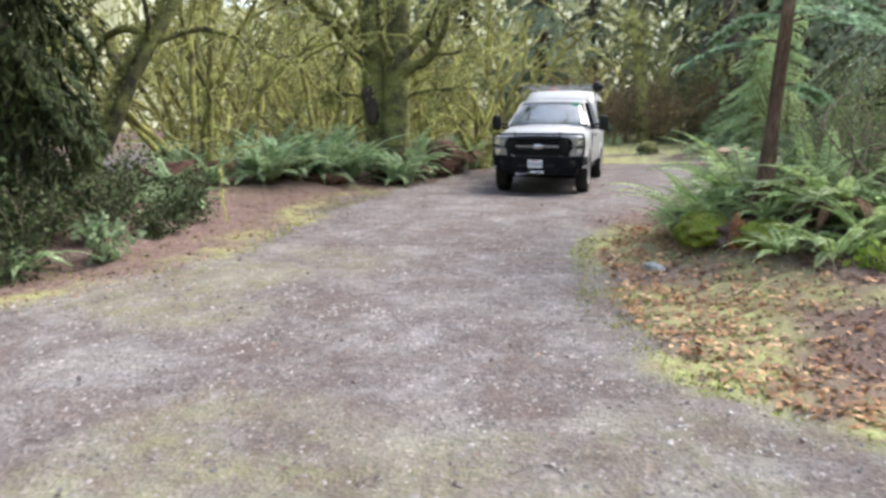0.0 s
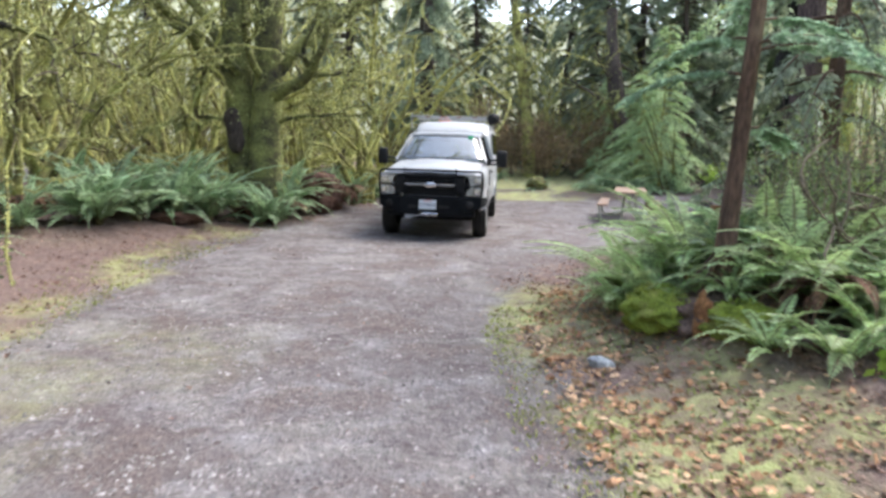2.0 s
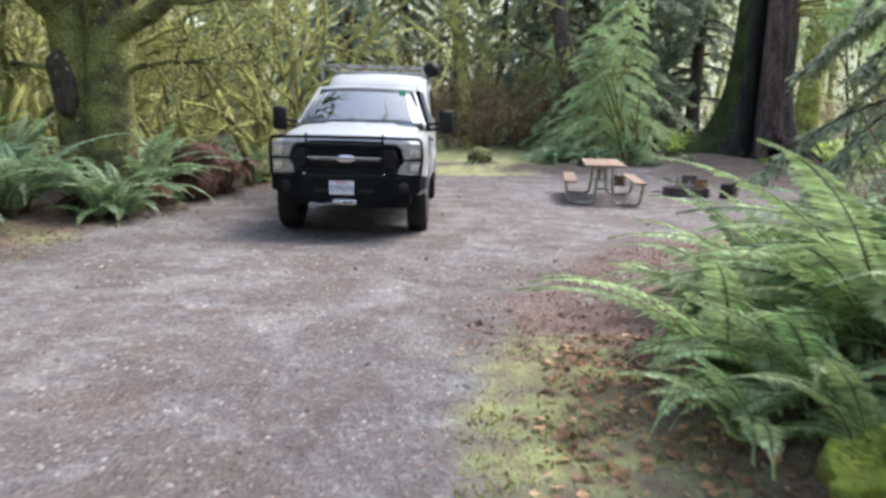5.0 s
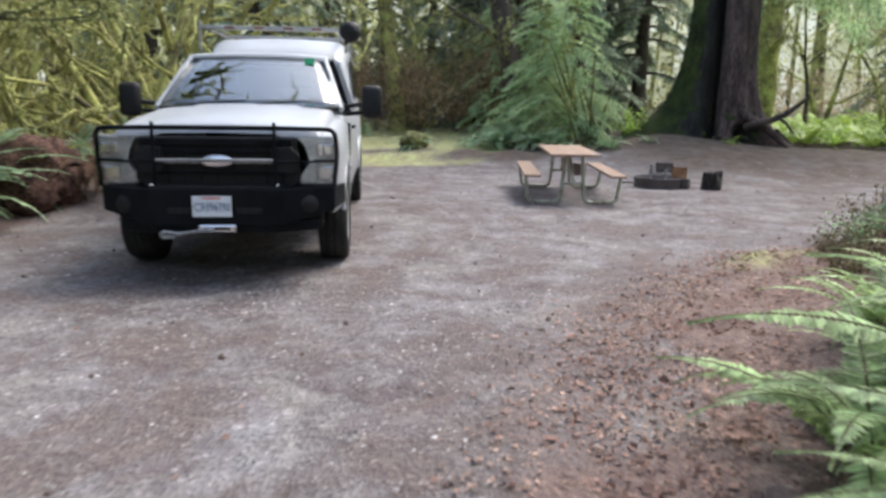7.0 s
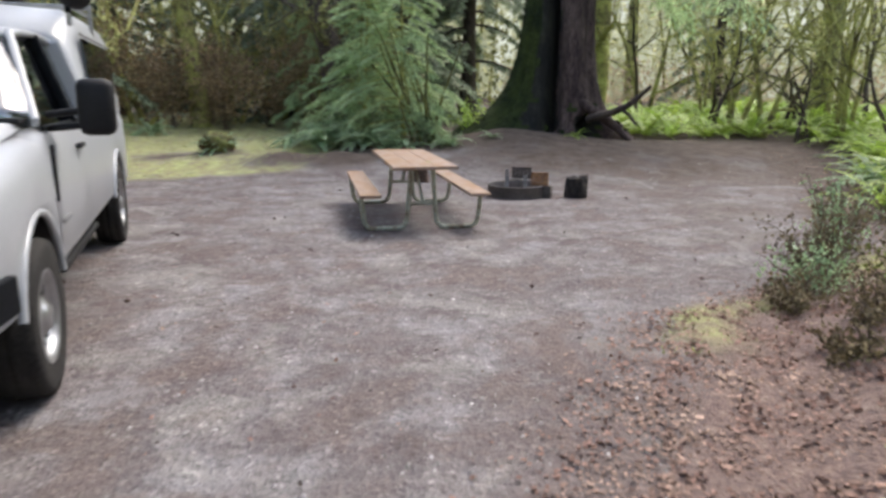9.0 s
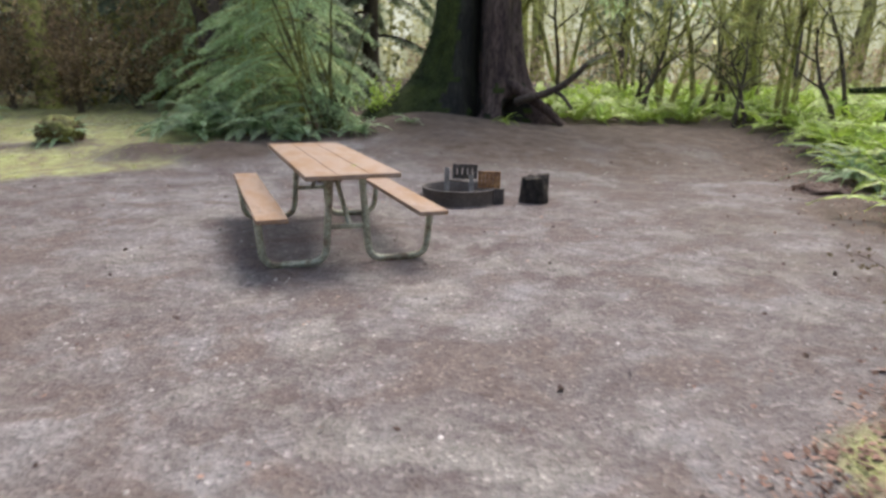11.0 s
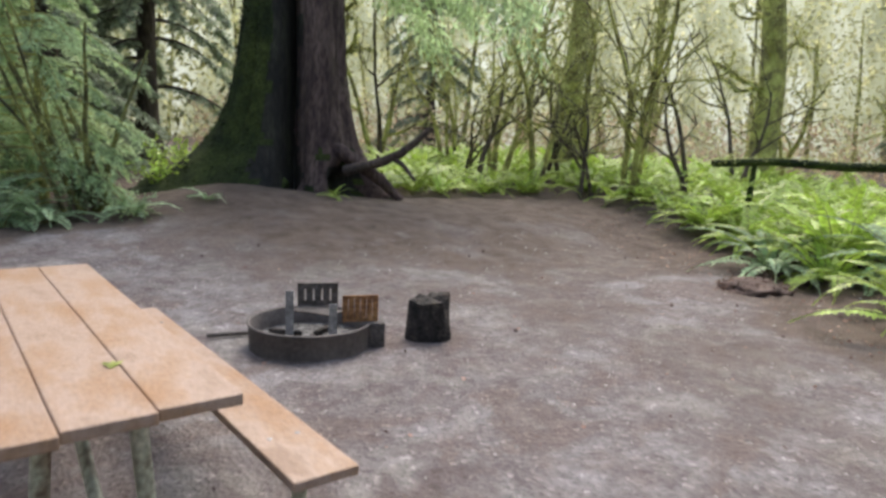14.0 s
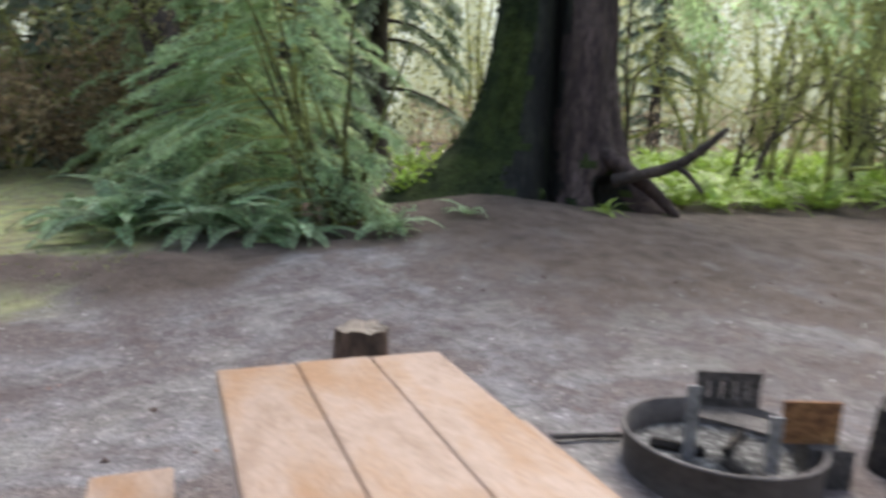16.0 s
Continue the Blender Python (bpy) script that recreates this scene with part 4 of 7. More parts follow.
    pane("rear_window", [(-0.80, 2.44, 1.40), (0.80, 2.44, 1.40), (0.66, 2.40, 1.93), (-0.66, 2.40, 1.93)], 0.005, M_SIDEGLASS, T)
    # interior
    part("dashboard", box(-0.82, 0.82, 0.70, 1.05, 1.15, 1.375, 0.04), M_INTERIOR, T)
    for x in (-0.42, 0.42):
        s = part("front_seat", box(x - 0.26, x + 0.26, 1.45, 1.62, 0.95, 1.62, 0.06), M_INTERIOR, T)
        part("headrest", box(x - 0.13, x + 0.13, 1.50, 1.60, 1.62, 1.82, 0.04), M_INTERIOR, s)
    part("steering_wheel", lathe([(0.19 + 0.016 * math.cos(a), 0.016 * math.sin(a)) for a in np.linspace(0, 2 * math.pi, 9)], "z", 24), M_INTERIOR, T, smooth=True).matrix_local = pose(0.40, 1.12, 1.36, -62)
    part("rear_view_mirror", box(-0.11, 0.11, 1.20, 1.22, 1.80, 1.86, 0.01), M_PLASTIC, T)
    # canopy over the bed, with rack
    C = new("canopy")
    C.parent = T
    tagged(C, "white fibreglass bed canopy")
    rows = []
    for y, w, z in ((2.47, 0.85, 1.98), (2.52, 0.86, 2.04), (2.72, 0.87, 2.15), (2.95, 0.88, 2.25), (3.1, 0.885, 2.275), (3.8, 0.89, 2.28), (4.9, 0.89, 2.26), (5.08, 0.88, 2.20)):
        half = [(0.955, 1.36), (0.95, 1.50), (w, z - 0.16), (w - 0.05, z - 0.05), (w - 0.14, z), (0.3, z + 0.025), (0, z + 0.03)]
        rows.append([(x, y, h) for x, h in half] + [(-x, y, h) for x, h in half[-2::-1]])
    part("shell", loft(rows, caps=True), M_PAINT, C, smooth=True)
    for s in (-1, 1):
        q = [(0.957 * s, 2.75, 1.56), (0.957 * s, 4.75, 1.56), (0.912 * s, 4.72, 2.02), (0.912 * s, 2.82, 2.02)]
        pane("canopy_window", q if s > 0 else q[::-1], 0.01, M_SIDEGLASS, C, "dark side window")
        rod([(0.92 * s, 2.75, 2.05), (0.92 * s, 4.8, 2.05)], 0.012, 6, M_STEEL, "window_rail", C)
    R = new("roof_rack")
    R.parent = T
    tagged(R, "silver ladder rack")
    for y in (2.55, 3.9):
        part("crossbar", box(-0.95, 0.90, y - 0.03, y + 0.03, 2.355, 2.405, 0.01), M_ALLOY, R)
        for x in (-0.93, 0.88):
            part("post", box(x - 0.018, x + 0.018, y - 0.025, y + 0.025, 2.10, 2.46 if x < 0 else 2.40, 0.006), M_ALLOY, R)
    for x in (-0.80, 0.80):
        part("rail", box(x - 0.02, x + 0.02, 2.55, 4.6, 2.33, 2.36, 0.006), M_ALLOY, R)
    for k in range(4):
        part("reflector_strip", box(-0.62 + 0.36 * k, -0.50 + 0.36 * k, 2.512, 2.522, 2.366, 2.392), M_AMBER, R)
    # spotlight and beacon
    sp = new("work_light")
    sp.parent = T
    part("housing", lathe([(0.001, 0.10), (0.07, 0.10), (0.12, 0.05), (0.135, -0.04), (0.13, -0.06), (0.001, -0.055)], "z", 24), M_PLASTIC, sp, "black round work light", smooth=True).matrix_local = pose(0.93, 2.52, 2.36, 90, 0, -20)
    part("bracket", box(0.86, 0.90, 2.5, 2.56, 2.2, 2.36, 0.008), M_BLACK, sp)
    part("beacon", lathe([(0.001, 0.12), (0.10, 0.11), (0.15, 0.05), (0.16, 0.0), (0.001, 0.0)], "z", 24), M_ORANGE, T, "orange beacon on the canopy roof", smooth=True).matrix_local = pose(-0.42, 4.7, 2.35)
    part("beacon_foot", box(-0.55, -0.29, 4.6, 4.8, 2.26, 2.35, 0.01), M_BLACK, T)
    for x, s in ((-0.87, -1), (0.87, 1)):
        wheel(T, x, 0.0, s)
        wheel(T, x, 4.06, s)
    return T


build_truck()


# ---- picnic table ----
def build_table():
    T = thing("picnic_table", "picnic table with orange-stained planks on weathered green bent-pipe legs", "picnic table", pose(-0.71, 20.22, 0.0))
    L = 1.25
    for x, y0, y1 in ((-0.258, -L - 0.03, L), (0.0, -L, L + 0.01), (0.258, -L + 0.02, L)):
        part("tabletop_plank", box(x - 0.1272, x + 0.1272, y0, y1, 0.722, 0.762, 0.006), M_WOOD, T)
    for s in (-1, 1):
        part("bench_plank", box(s * 0.645 - 0.122, s * 0.645 + 0.122, -L - 0.05, L, 0.412, 0.45, 0.006), M_WOOD, T, "orange-stained bench plank")
        for e, y, low in ((-1, -0.95, -0.005), (1, 0.86, 0.035)):
            pts = rounded([(0.13 * s, y, 0.72), (0.15 * s, y, 0.45), (0.185 * s, y, low), (0.69 * s, y, low), (0.73 * s, y, 0.405)], 0.13, 7)
            rod(pts, 0.029, 12, M_PIPE, "leg_pipe", T)
            part("bench_bracket", box(s * 0.645 - 0.115, s * 0.645 + 0.115, y - 0.02, y + 0.02, 0.402, 0.412), M_PIPE, T)
            for x in (0.59, 0.70):
                bm = bmesh.new()
                bmesh.ops.create_uvsphere(bm, u_segments=8, v_segments=5, radius=0.011, matrix=Matrix.Translation((x * s, y, 0.450)) @ Matrix.Diagonal((1, 1, 0.35, 1)))
                part("bolt_head", bm, M_STEEL, T, smooth=True)
    for e, y, zc in ((-1, -0.95, 0.29), (1, 0.86, 0.33)):
        rod([(-0.165, y, zc), (0.165, y, zc)], 0.022, 8, M_PIPE, "crossbar", T)
        rod([(0.02, y, zc + 0.005), (0.0, y - e * 0.55, 0.70)], 0.022, 8, M_PIPE, "brace", T)
        part("top_bracket", box(-0.36, 0.36, y - 0.022, y + 0.022, 0.708, 0.722), M_PIPE, T)
    return T


build_table()


def table_leaf(x, y):
    a = Acc()
    a.blades(np.array([[0.0, 0, 0], [0.03, 0.0, 0.001], [0.03, 0.0, 0.002]]), np.array([[0.075, 0.0, 0.004], [0.03, 0.035, 0.006], [0.03, -0.035, 0.005]]), np.array([[0, 0.02, 0.002], [0.012, -0.01, 0.0], [0.012, 0.01, 0.0]]))
    ob = new("leaf", a.mesh("leaf", [M_GRASS]))
    ob.matrix_world = pose(x, y, 0.766, 0, 0, 70)
    tagged(ob, "small yellow-green leaf lying on the picnic table", "leaf")


table_leaf(-0.62, 19.42)


# ---- fire ring, log rounds ----
def build_fire_ring():
    F = thing("fire_ring", "sooty black iron fire ring with a flip-up cooking grate", "fire ring", pose(1.20, 21.60, 0.0, 0, 0, -28))
    r = 0.45
    part("ring", lathe([(r - 0.008, 0.0), (r - 0.008, 0.185), (r, 0.192), (r + 0.014, 0.188), (r + 0.014, 0.176), (r + 0.002, 0.172), (r, 0.0)], "z", 48), M_RINGSTEEL, F, smooth=True)
    bm = bmesh.new()
    bmesh.ops.create_circle(bm, cap_ends=True, segments=40, radius=r - 0.02)
    for v in bm.verts:
        v.co.z = 0.05
    bmesh.ops.poke(bm, faces=list(bm.faces))
    part("ash_bed", bm, M_ASH, F)
    for x, y in ((-0.15, -0.03), (0.17, -0.2)):
        part("grate_post", box(x - 0.03, x + 0.03, y - 0.006, y + 0.006, 0.03, 0.42 if x < 0 else 0.36, 0.003), M_STEEL, F)
    # tilted plate and slotted guard
    g = part("grate_plate", prism([(-0.14, -0.02), (0.16, -0.19), (0.26, -0.05), (-0.04, 0.14)], "z", 0.255, 0.27), M_IRON, F)
    guard = new("grate")
    guard.parent = F
    guard.matrix_local = pose(-0.10, 0.12, 0.265, 0, 0, 4)
    part("frame_bar", box(0, 0.31, -0.008, 0.008, 0.0, 0.045), M_IRON, guard)
    part("frame_bar", box(0, 0.31, -0.008, 0.008, 0.135, 0.18), M_IRON, guard)
    for k in range(5):
        x = 0.0 + k * 0.064
        part("grate_bar", box(x, x + 0.054, -0.007, 0.007, 0.0, 0.17), M_IRON, guard)
    fl = new("folding_grate")
    fl.parent = F
    fl.matrix_local = pose(0.24, -0.08, 0.19, 0, 0, 8)
    part("rim_bar", box(0, 0.27, -0.008, 0.008, 0.18, 0.202), M_RUST, fl)
    part("rim_bar", box(0, 0.27, -0.008, 0.008, 0.0, 0.02), M_RUST, fl)
    for k in range(6):
        x = k * 0.046
        part("rusty_bar", box(x, x + 0.041, -0.006, 0.006, 0.0, 0.195), M_RUST, fl)
    part("hinge_box", box(0.36, 0.56, -0.12, 0.06, 0.0, 0.19, 0.006), M_IRON, F)
    rod([(-0.42, 0.26, 0.02), (-0.78, 0.16, 0.025)], 0.016, 7, M_IRON, "poker", F)
    rng = random.Random(4)
    for k, (x, y, l, a, m) in enumerate(((0.05, -0.18, 0.22, 20, M_CHAR), (-0.18, 0.05, 0.25, 70, M_CHAR), (0.12, 0.16, 0.3, -30, M_CHAR), (0.17, -0.22, 0.11, 50, M_CUT))):
        bm = bmesh.new()
        bmesh.ops.create_cone(bm, cap_ends=True, segments=7, radius1=0.028, radius2=0.022, depth=l)
        for v in bm.verts:
            v.co += Vector((rng.uniform(-1, 1), rng.uniform(-1, 1), rng.uniform(-1, 1))) * 0.006
        bm.transform(pose(x, y, 0.075, 90, 0, a))
        log = tagged(new("burnt_stick", bpy.data.meshes.new("burnt_stick")), "charred stick lying in the fire ring's ash", "firewood", "burnt sticks")
        bm.to_mesh(log.data)
        bm.free()
        log.data.materials.append(m)
        log.matrix_world = F.matrix_world
    return F


def build_round(name, label, x, y, r, h, seed, side, top, tilt=0.0, notch=0.0):
    """A sawn log round standing on end."""
    rng = np.random.default_rng(seed)
    T = thing(name, label, "log", pose(x, y, height(x, y) - 0.01, tilt, 0, seed * 40))
    n = 26
    lump = 1 + 0.08 * np.sin(np.arange(n) * 2 * np.pi / n * 3 + seed) + rng.normal(size=n) * 0.025
    rows = []
    for k in range(6):
        z = h * k / 5
        rows.append([((r * lump[i] * (1.06 - 0.06 * k / 5)) * math.cos(2 * math.pi * i / n), (r * lump[i] * (1.06 - 0.06 * k / 5)) * math.sin(2 * math.pi * i / n), z + 0.012 * rng.normal() * (k in (0, 5))) for i in range(n)])
    if notch:
        for k in range(2, 6):
            for i in range(n):
                bite = max(0.0, math.cos(2 * math.pi * i / n - notch)) ** 10
                x, y, z = rows[k][i]
                rows[k][i] = (x * (1 - 0.45 * bite * (k - 1) / 4), y * (1 - 0.45 * bite * (k - 1) / 4), z - 0.07 * bite * (k == 5) + 0.03 * math.cos(2 * math.pi * i / n + 1) * (k == 5))
    bm = bmesh.new()
    c = bm.verts.new((0, 0, h + 0.004))
    ring = [bm.verts.new((p[0] * 0.97, p[1] * 0.97, p[2] + 0.002)) for p in rows[-1]]
    for i in range(n):
        bm.faces.new((c, ring[i], ring[(i + 1) % n]))
    part("bark", loft(rows, closed=True), side, T, smooth=True)
    part("cut_face", bm, top, T)
    return T


build_fire_ring()
build_round("charred_log_round", "charred black log round standing by the fire ring", 2.08, 21.28, 0.17, 0.33, 1, M_CHAR, M_CHAR, 3, 4.6)
build_round("log_round", "weathered sawn log round with a pale top", -0.06, 23.5, 0.17, 0.26, 2, M_REDBARK, M_CUT)


def build_rock(x, y, s, seed, label, mat=None):
    rng = np.random.default_rng(seed)
    bm = bmesh.new()
    bmesh.ops.create_icosphere(bm, subdivisions=2, radius=1)
    planes = [Vector(unit(rng.normal(size=3))) for _ in range(9)]
    for v in bm.verts:
        for p in planes:
            d = v.co.dot(p) - 0.62
            if d > 0:
                v.co -= p * d
        v.co = Vector((v.co.x * s[0], v.co.y * s[1], v.co.z * s[2]))
    me = bpy.data.meshes.new("stone")
    bm.to_mesh(me)
    bm.free()
    me.materials.append(mat or M_ROCK)
    ob = new("stone", me)
    ob.matrix_world = pose(x, y, height(x, y) + s[2] * 0.35, 4, 8, 40)
    tagged(ob, label, "stone")


build_rock(-0.93, 7.24, (0.17, 0.085, 0.075), 11, "flat grey stone lying in the leaf litter")


# ---- ferns ----
def frond_mesh(name, seed, length, width, mat, droop, pairs=50):
    """One fern frond: an arched stalk with tapering leaflets on both sides, growing along +x."""
    rng = np.random.default_rng(seed)
    s = np.linspace(0, 1, 14)
    ang = radians(62) - s ** 0.85 * radians(droop)
    P = np.concatenate([[[0, 0, 0]], np.cumsum(np.stack([np.cos(ang), 0.06 * np.sin(s * 3 + seed), np.sin(ang)], 1)[:-1] * length / 13, 0)])
    a = Acc()
    a.tube(P, np.linspace(0.006, 0.0015, 14), 4, 1)
    t = np.linspace(0.14, 0.99, pairs)
    at = np.stack([np.interp(t, s, P[:, k]) for k in range(3)], 1)
    fwd = unit(np.stack([np.interp(t, s, np.gradient(P[:, k])) for k in range(3)], 1))
    nrm = unit(np.cross(fwd, np.array([0, 1.0, 0])))
    size = width * np.sin(np.clip(t * 1.02 + 0.12, 0, 1) * np.pi) ** 0.7 + 0.01
    for side in (-1, 1):
        D = unit(np.array([0, side, 0]) + fwd * 0.35 + nrm * rng.uniform(-0.25, 0.12, (pairs, 1))) * (size * rng.uniform(0.85, 1.1, pairs))[:, None]
        W = fwd * (length / pairs * 0.74)
        a.blades(at, D, W, 0, droop=0.012)
    return a.mesh(name, [mat, M_STALK])


FRONDS = {}


def fronds(kind):
    if kind not in FRONDS:
        mat, spec = {"sword": (M_FERN, [(1.35, 0.12, 98), (1.2, 0.115, 118), (1.4, 0.11, 82), (1.05, 0.12, 132)]),
                     "pale": (M_FERN_PALE, [(1.3, 0.125, 96), (1.15, 0.13, 116), (1.35, 0.115, 80), (1.0, 0.125, 130)]),
                     "light": (M_FERN_LIGHT, [(1.3, 0.11, 90), (1.15, 0.115, 112), (1.35, 0.10, 70), (1.0, 0.115, 128)]),
                     "dead": (M_FERN_DEAD, [(0.9, 0.08, 150), (0.8, 0.07, 175), (0.7, 0.08, 190)])}[kind]
        FRONDS[kind] = [frond_mesh(kind + "_frond", 20 + i, l, w, mat, d) for i, (l, w, d) in enumerate(spec)]
    return FRONDS[kind]


def fern(x, y, size, seed, kind="sword", count=15, label="", z=None, group="sword ferns", lift=0.0):
    rng = random.Random(seed)
    F = thing("fern", label or {"sword": "deep green sword fern with arching fronds", "light": "bright green young fern with arching fronds", "pale": "pale green lush fern with broad arching fronds", "dead": "withered brown fern hanging from a stump"}[kind], "fern", pose(x, y, (height(x, y) if z is None else z) - 0.02), group)
    count = int(count * 1.35)
    for k in range(count):
        f = new("frond", rng.choice(fronds(kind)))
        f.parent = F
        s = size * rng.uniform(0.75, 1.15)
        f.matrix_local = pose(rng.uniform(-0.05, 0.05) , rng.uniform(-0.05, 0.05), 0, 0, 0, 360 * k / count + rng.uniform(-14, 14)) @ pose(0, 0, 0, rng.uniform(-12, 12), rng.uniform(-16, 22) - lift, 0) @ Matrix.Scale(s, 4)
    return F


# ---- mossy broadleaf trees ----
def limb_set(acc, tufts, rng, p, d, length, r, depth, bend=0.16, lift=0.03, sides=6, spread=0.8, kids=5, tuft=40, taper=0.25):
    """A limb with side limbs; tufts gathers points along its moss."""
    steps = 9 if depth else 5
    P = wander(rng, p, d, length, steps, bend, lift)
    R = np.linspace(r, max(r * taper, 0.009), steps + 1)
    acc.tube(P, R, sides, 0, 0.14, rng)
    side_acc = acc if acc.twigs is None else acc.twigs
    n = int(tuft * length)
    if n:
        t = rng.uniform(0.05, 1, n) * steps
        i = np.minimum(t.astype(int), steps - 1)
        f = (t - i)[:, None]
        tufts.append(P[i] * (1 - f) + P[i + 1] * f + rng.normal(size=(n, 3)) * (R[i] * 0.62 + 0.004)[:, None])
    if depth:
        for k in range(kids):
            u = rng.uniform(0.25, 0.98)
            i = min(int(u * steps), steps - 1)
            q = P[i] * (1 - (u * steps - i)) + P[i + 1] * (u * steps - i)
            dd = unit(unit(P[i + 1] - P[i]) + rng.normal(size=3) * spread + np.array([0, 0, 0.15]))
            limb_set(side_acc, tufts, rng, q, dd, length * rng.uniform(0.3, 0.58), max(R[i] * 0.6, 0.014), depth - 1, bend * 1.4, lift, max(4, sides - 1), spread, max(2, kids - 1), tuft, taper)


def finish_tree(name, label, category, group, wood, moss, bark=None, mossmat=None, leaf_part="moss", wood_part="trunk"):
    T = thing(name, label, category, Matrix.Identity(4), group)
    woods = wood if isinstance(wood, list) else [wood]
    for i, acc in enumerate(woods):
        nm = "limb" if i and wood_part == "trunk" else wood_part
        w = tagged(new(nm, acc.mesh(nm, [bark or M_MOSSBARK], smooth=True)), kind="stuff" if wood_part == "stem_tangle" else "")
        w.parent = T
    if woods[0].twigs is not None and woods[0].twigs.n:
        w = tagged(new("branchwork", woods[0].twigs.mesh("branchwork", [bark or M_MOSSBARK], smooth=True)), kind="stuff")
        w.parent = T
    if moss is not None and moss.n:
        c = tagged(new(leaf_part, moss.mesh(leaf_part, [mossmat or M_MOSS, bark or M_MOSSBARK])), kind="stuff")
        c.parent = T
    return T


def limb_acc(twigs):
    """One limb's mesh, whose side limbs go to the shared twigs."""
    a = Acc()
    a.twigs = twigs
    return a


def vine_maple(seed, stems, tall, label="slender moss-covered vine maple with bare crooked stems", tuft=65, lean=0.6, bend=0.19, spread=0.95):
    rng = np.random.default_rng(seed)
    twigs, moss, pts = Acc(), Acc(), []
    wood = [limb_acc(twigs) for k in range(stems)]
    for k in range(stems):
        a = rng.uniform(0, 6.28)
        d = unit(np.array([math.cos(a) * lean * rng.uniform(0.2, 1.2), math.sin(a) * lean * rng.uniform(0.2, 1.2), 1]))
        limb_set(wood[k], pts, rng, (rng.normal() * 0.2, rng.normal() * 0.2, -0.15), d, tall * rng.uniform(0.7, 1.1), rng.uniform(0.055, 0.10), 2, bend, 0.015, 7, spread, 4, tuft * 0.95)
    C = np.concatenate(pts)
    scatter_blades(moss, C, 0.034, rng, down=0.8, width=0.8)
    return finish_tree("vine_maple", label, "tree", "vine maples", wood, moss, wood_part="stem")


def spread_copies(proto, spots, rng, lo=0.8, hi=1.2):
    """Stand copies of a tree at the spots; the first spot takes the tree itself."""
    out = []
    for i, (x, y) in enumerate(spots):
        s = rng.uniform(lo, hi)
        m = pose(x, y, height(x, y) - 0.05, rng.uniform(-3, 3), rng.uniform(-3, 3), rng.uniform(0, 360))
        t = proto[i % len(proto)]
        if i < len(proto):
            t.matrix_world = m
        else:
            t = copy_thing(t, m)
        t.scale = (s, s, s * rng.uniform(0.9, 1.15))
        out.append(t)
    return out


rt = random.Random(12)


def fill(rng, n, x0, x1, y0, y1, gap, keep=lambda x, y: True):
    """Spots in a rectangle at least gap apart."""
    out, tries = [], 0
    while len(out) < n and tries < 4000:
        tries += 1
        x, y = rng.uniform(x0, x1), rng.uniform(y0, y1)
        if keep(x, y) and all((x - a) ** 2 + (y - b) ** 2 > gap * gap for a, b in out):
            out.append((x, y))
    return out


def off_drive(x, y):
    return x < left_edge(y) - 2.6 and abs((y - 14) - (-17 - x) * 1.25) > 3.0


protos = [vine_maple(41, 6, 5.5), vine_maple(42, 5, 6.5), vine_maple(43, 7, 4.8), vine_maple(44, 4, 7.0)]
spots = fill(rt, 34, -24, -9.6, 12.5, 33, 1.35, off_drive)
spots += [(-8.2, 21.0), (-9.0, 23.5), (-10.5, 10.8), (-9.4, 27.2), (-9.3, 18.8), (-4.6, 38.2), (-3.0, 39.0), (-6.2, 39.6), (-2.2, 37.6), (-7.8, 37.2), (-5.2, 41.0), (-1.0, 38.6)]
spread_copies(protos, spots, rt, 0.8, 1.25)
# bare, thinner ones on the bright side past the fern bed
thin = [vine_maple(51, 3, 4.6, "thin crooked vine maple with moss on its twigs", 90, 0.22, 0.10, 0.75), vine_maple(52, 4, 5.4, "thin crooked vine maple with moss on its twigs", 90, 0.22, 0.10, 0.75), vine_maple(53, 2, 4.2, "thin crooked vine maple with moss on its twigs", 90, 0.22, 0.10, 0.75)]
spots = fill(rt, 8, 8.0, 22, 23.5, 40, 2.4, lambda x, y: y > 20 + 0.3 * x and (x > 10.5 or y > 30))
spots += [(10.9, 28.9), (13.5, 22.0)]
spread_copies(thin, spots, rt, 0.85, 1.2)


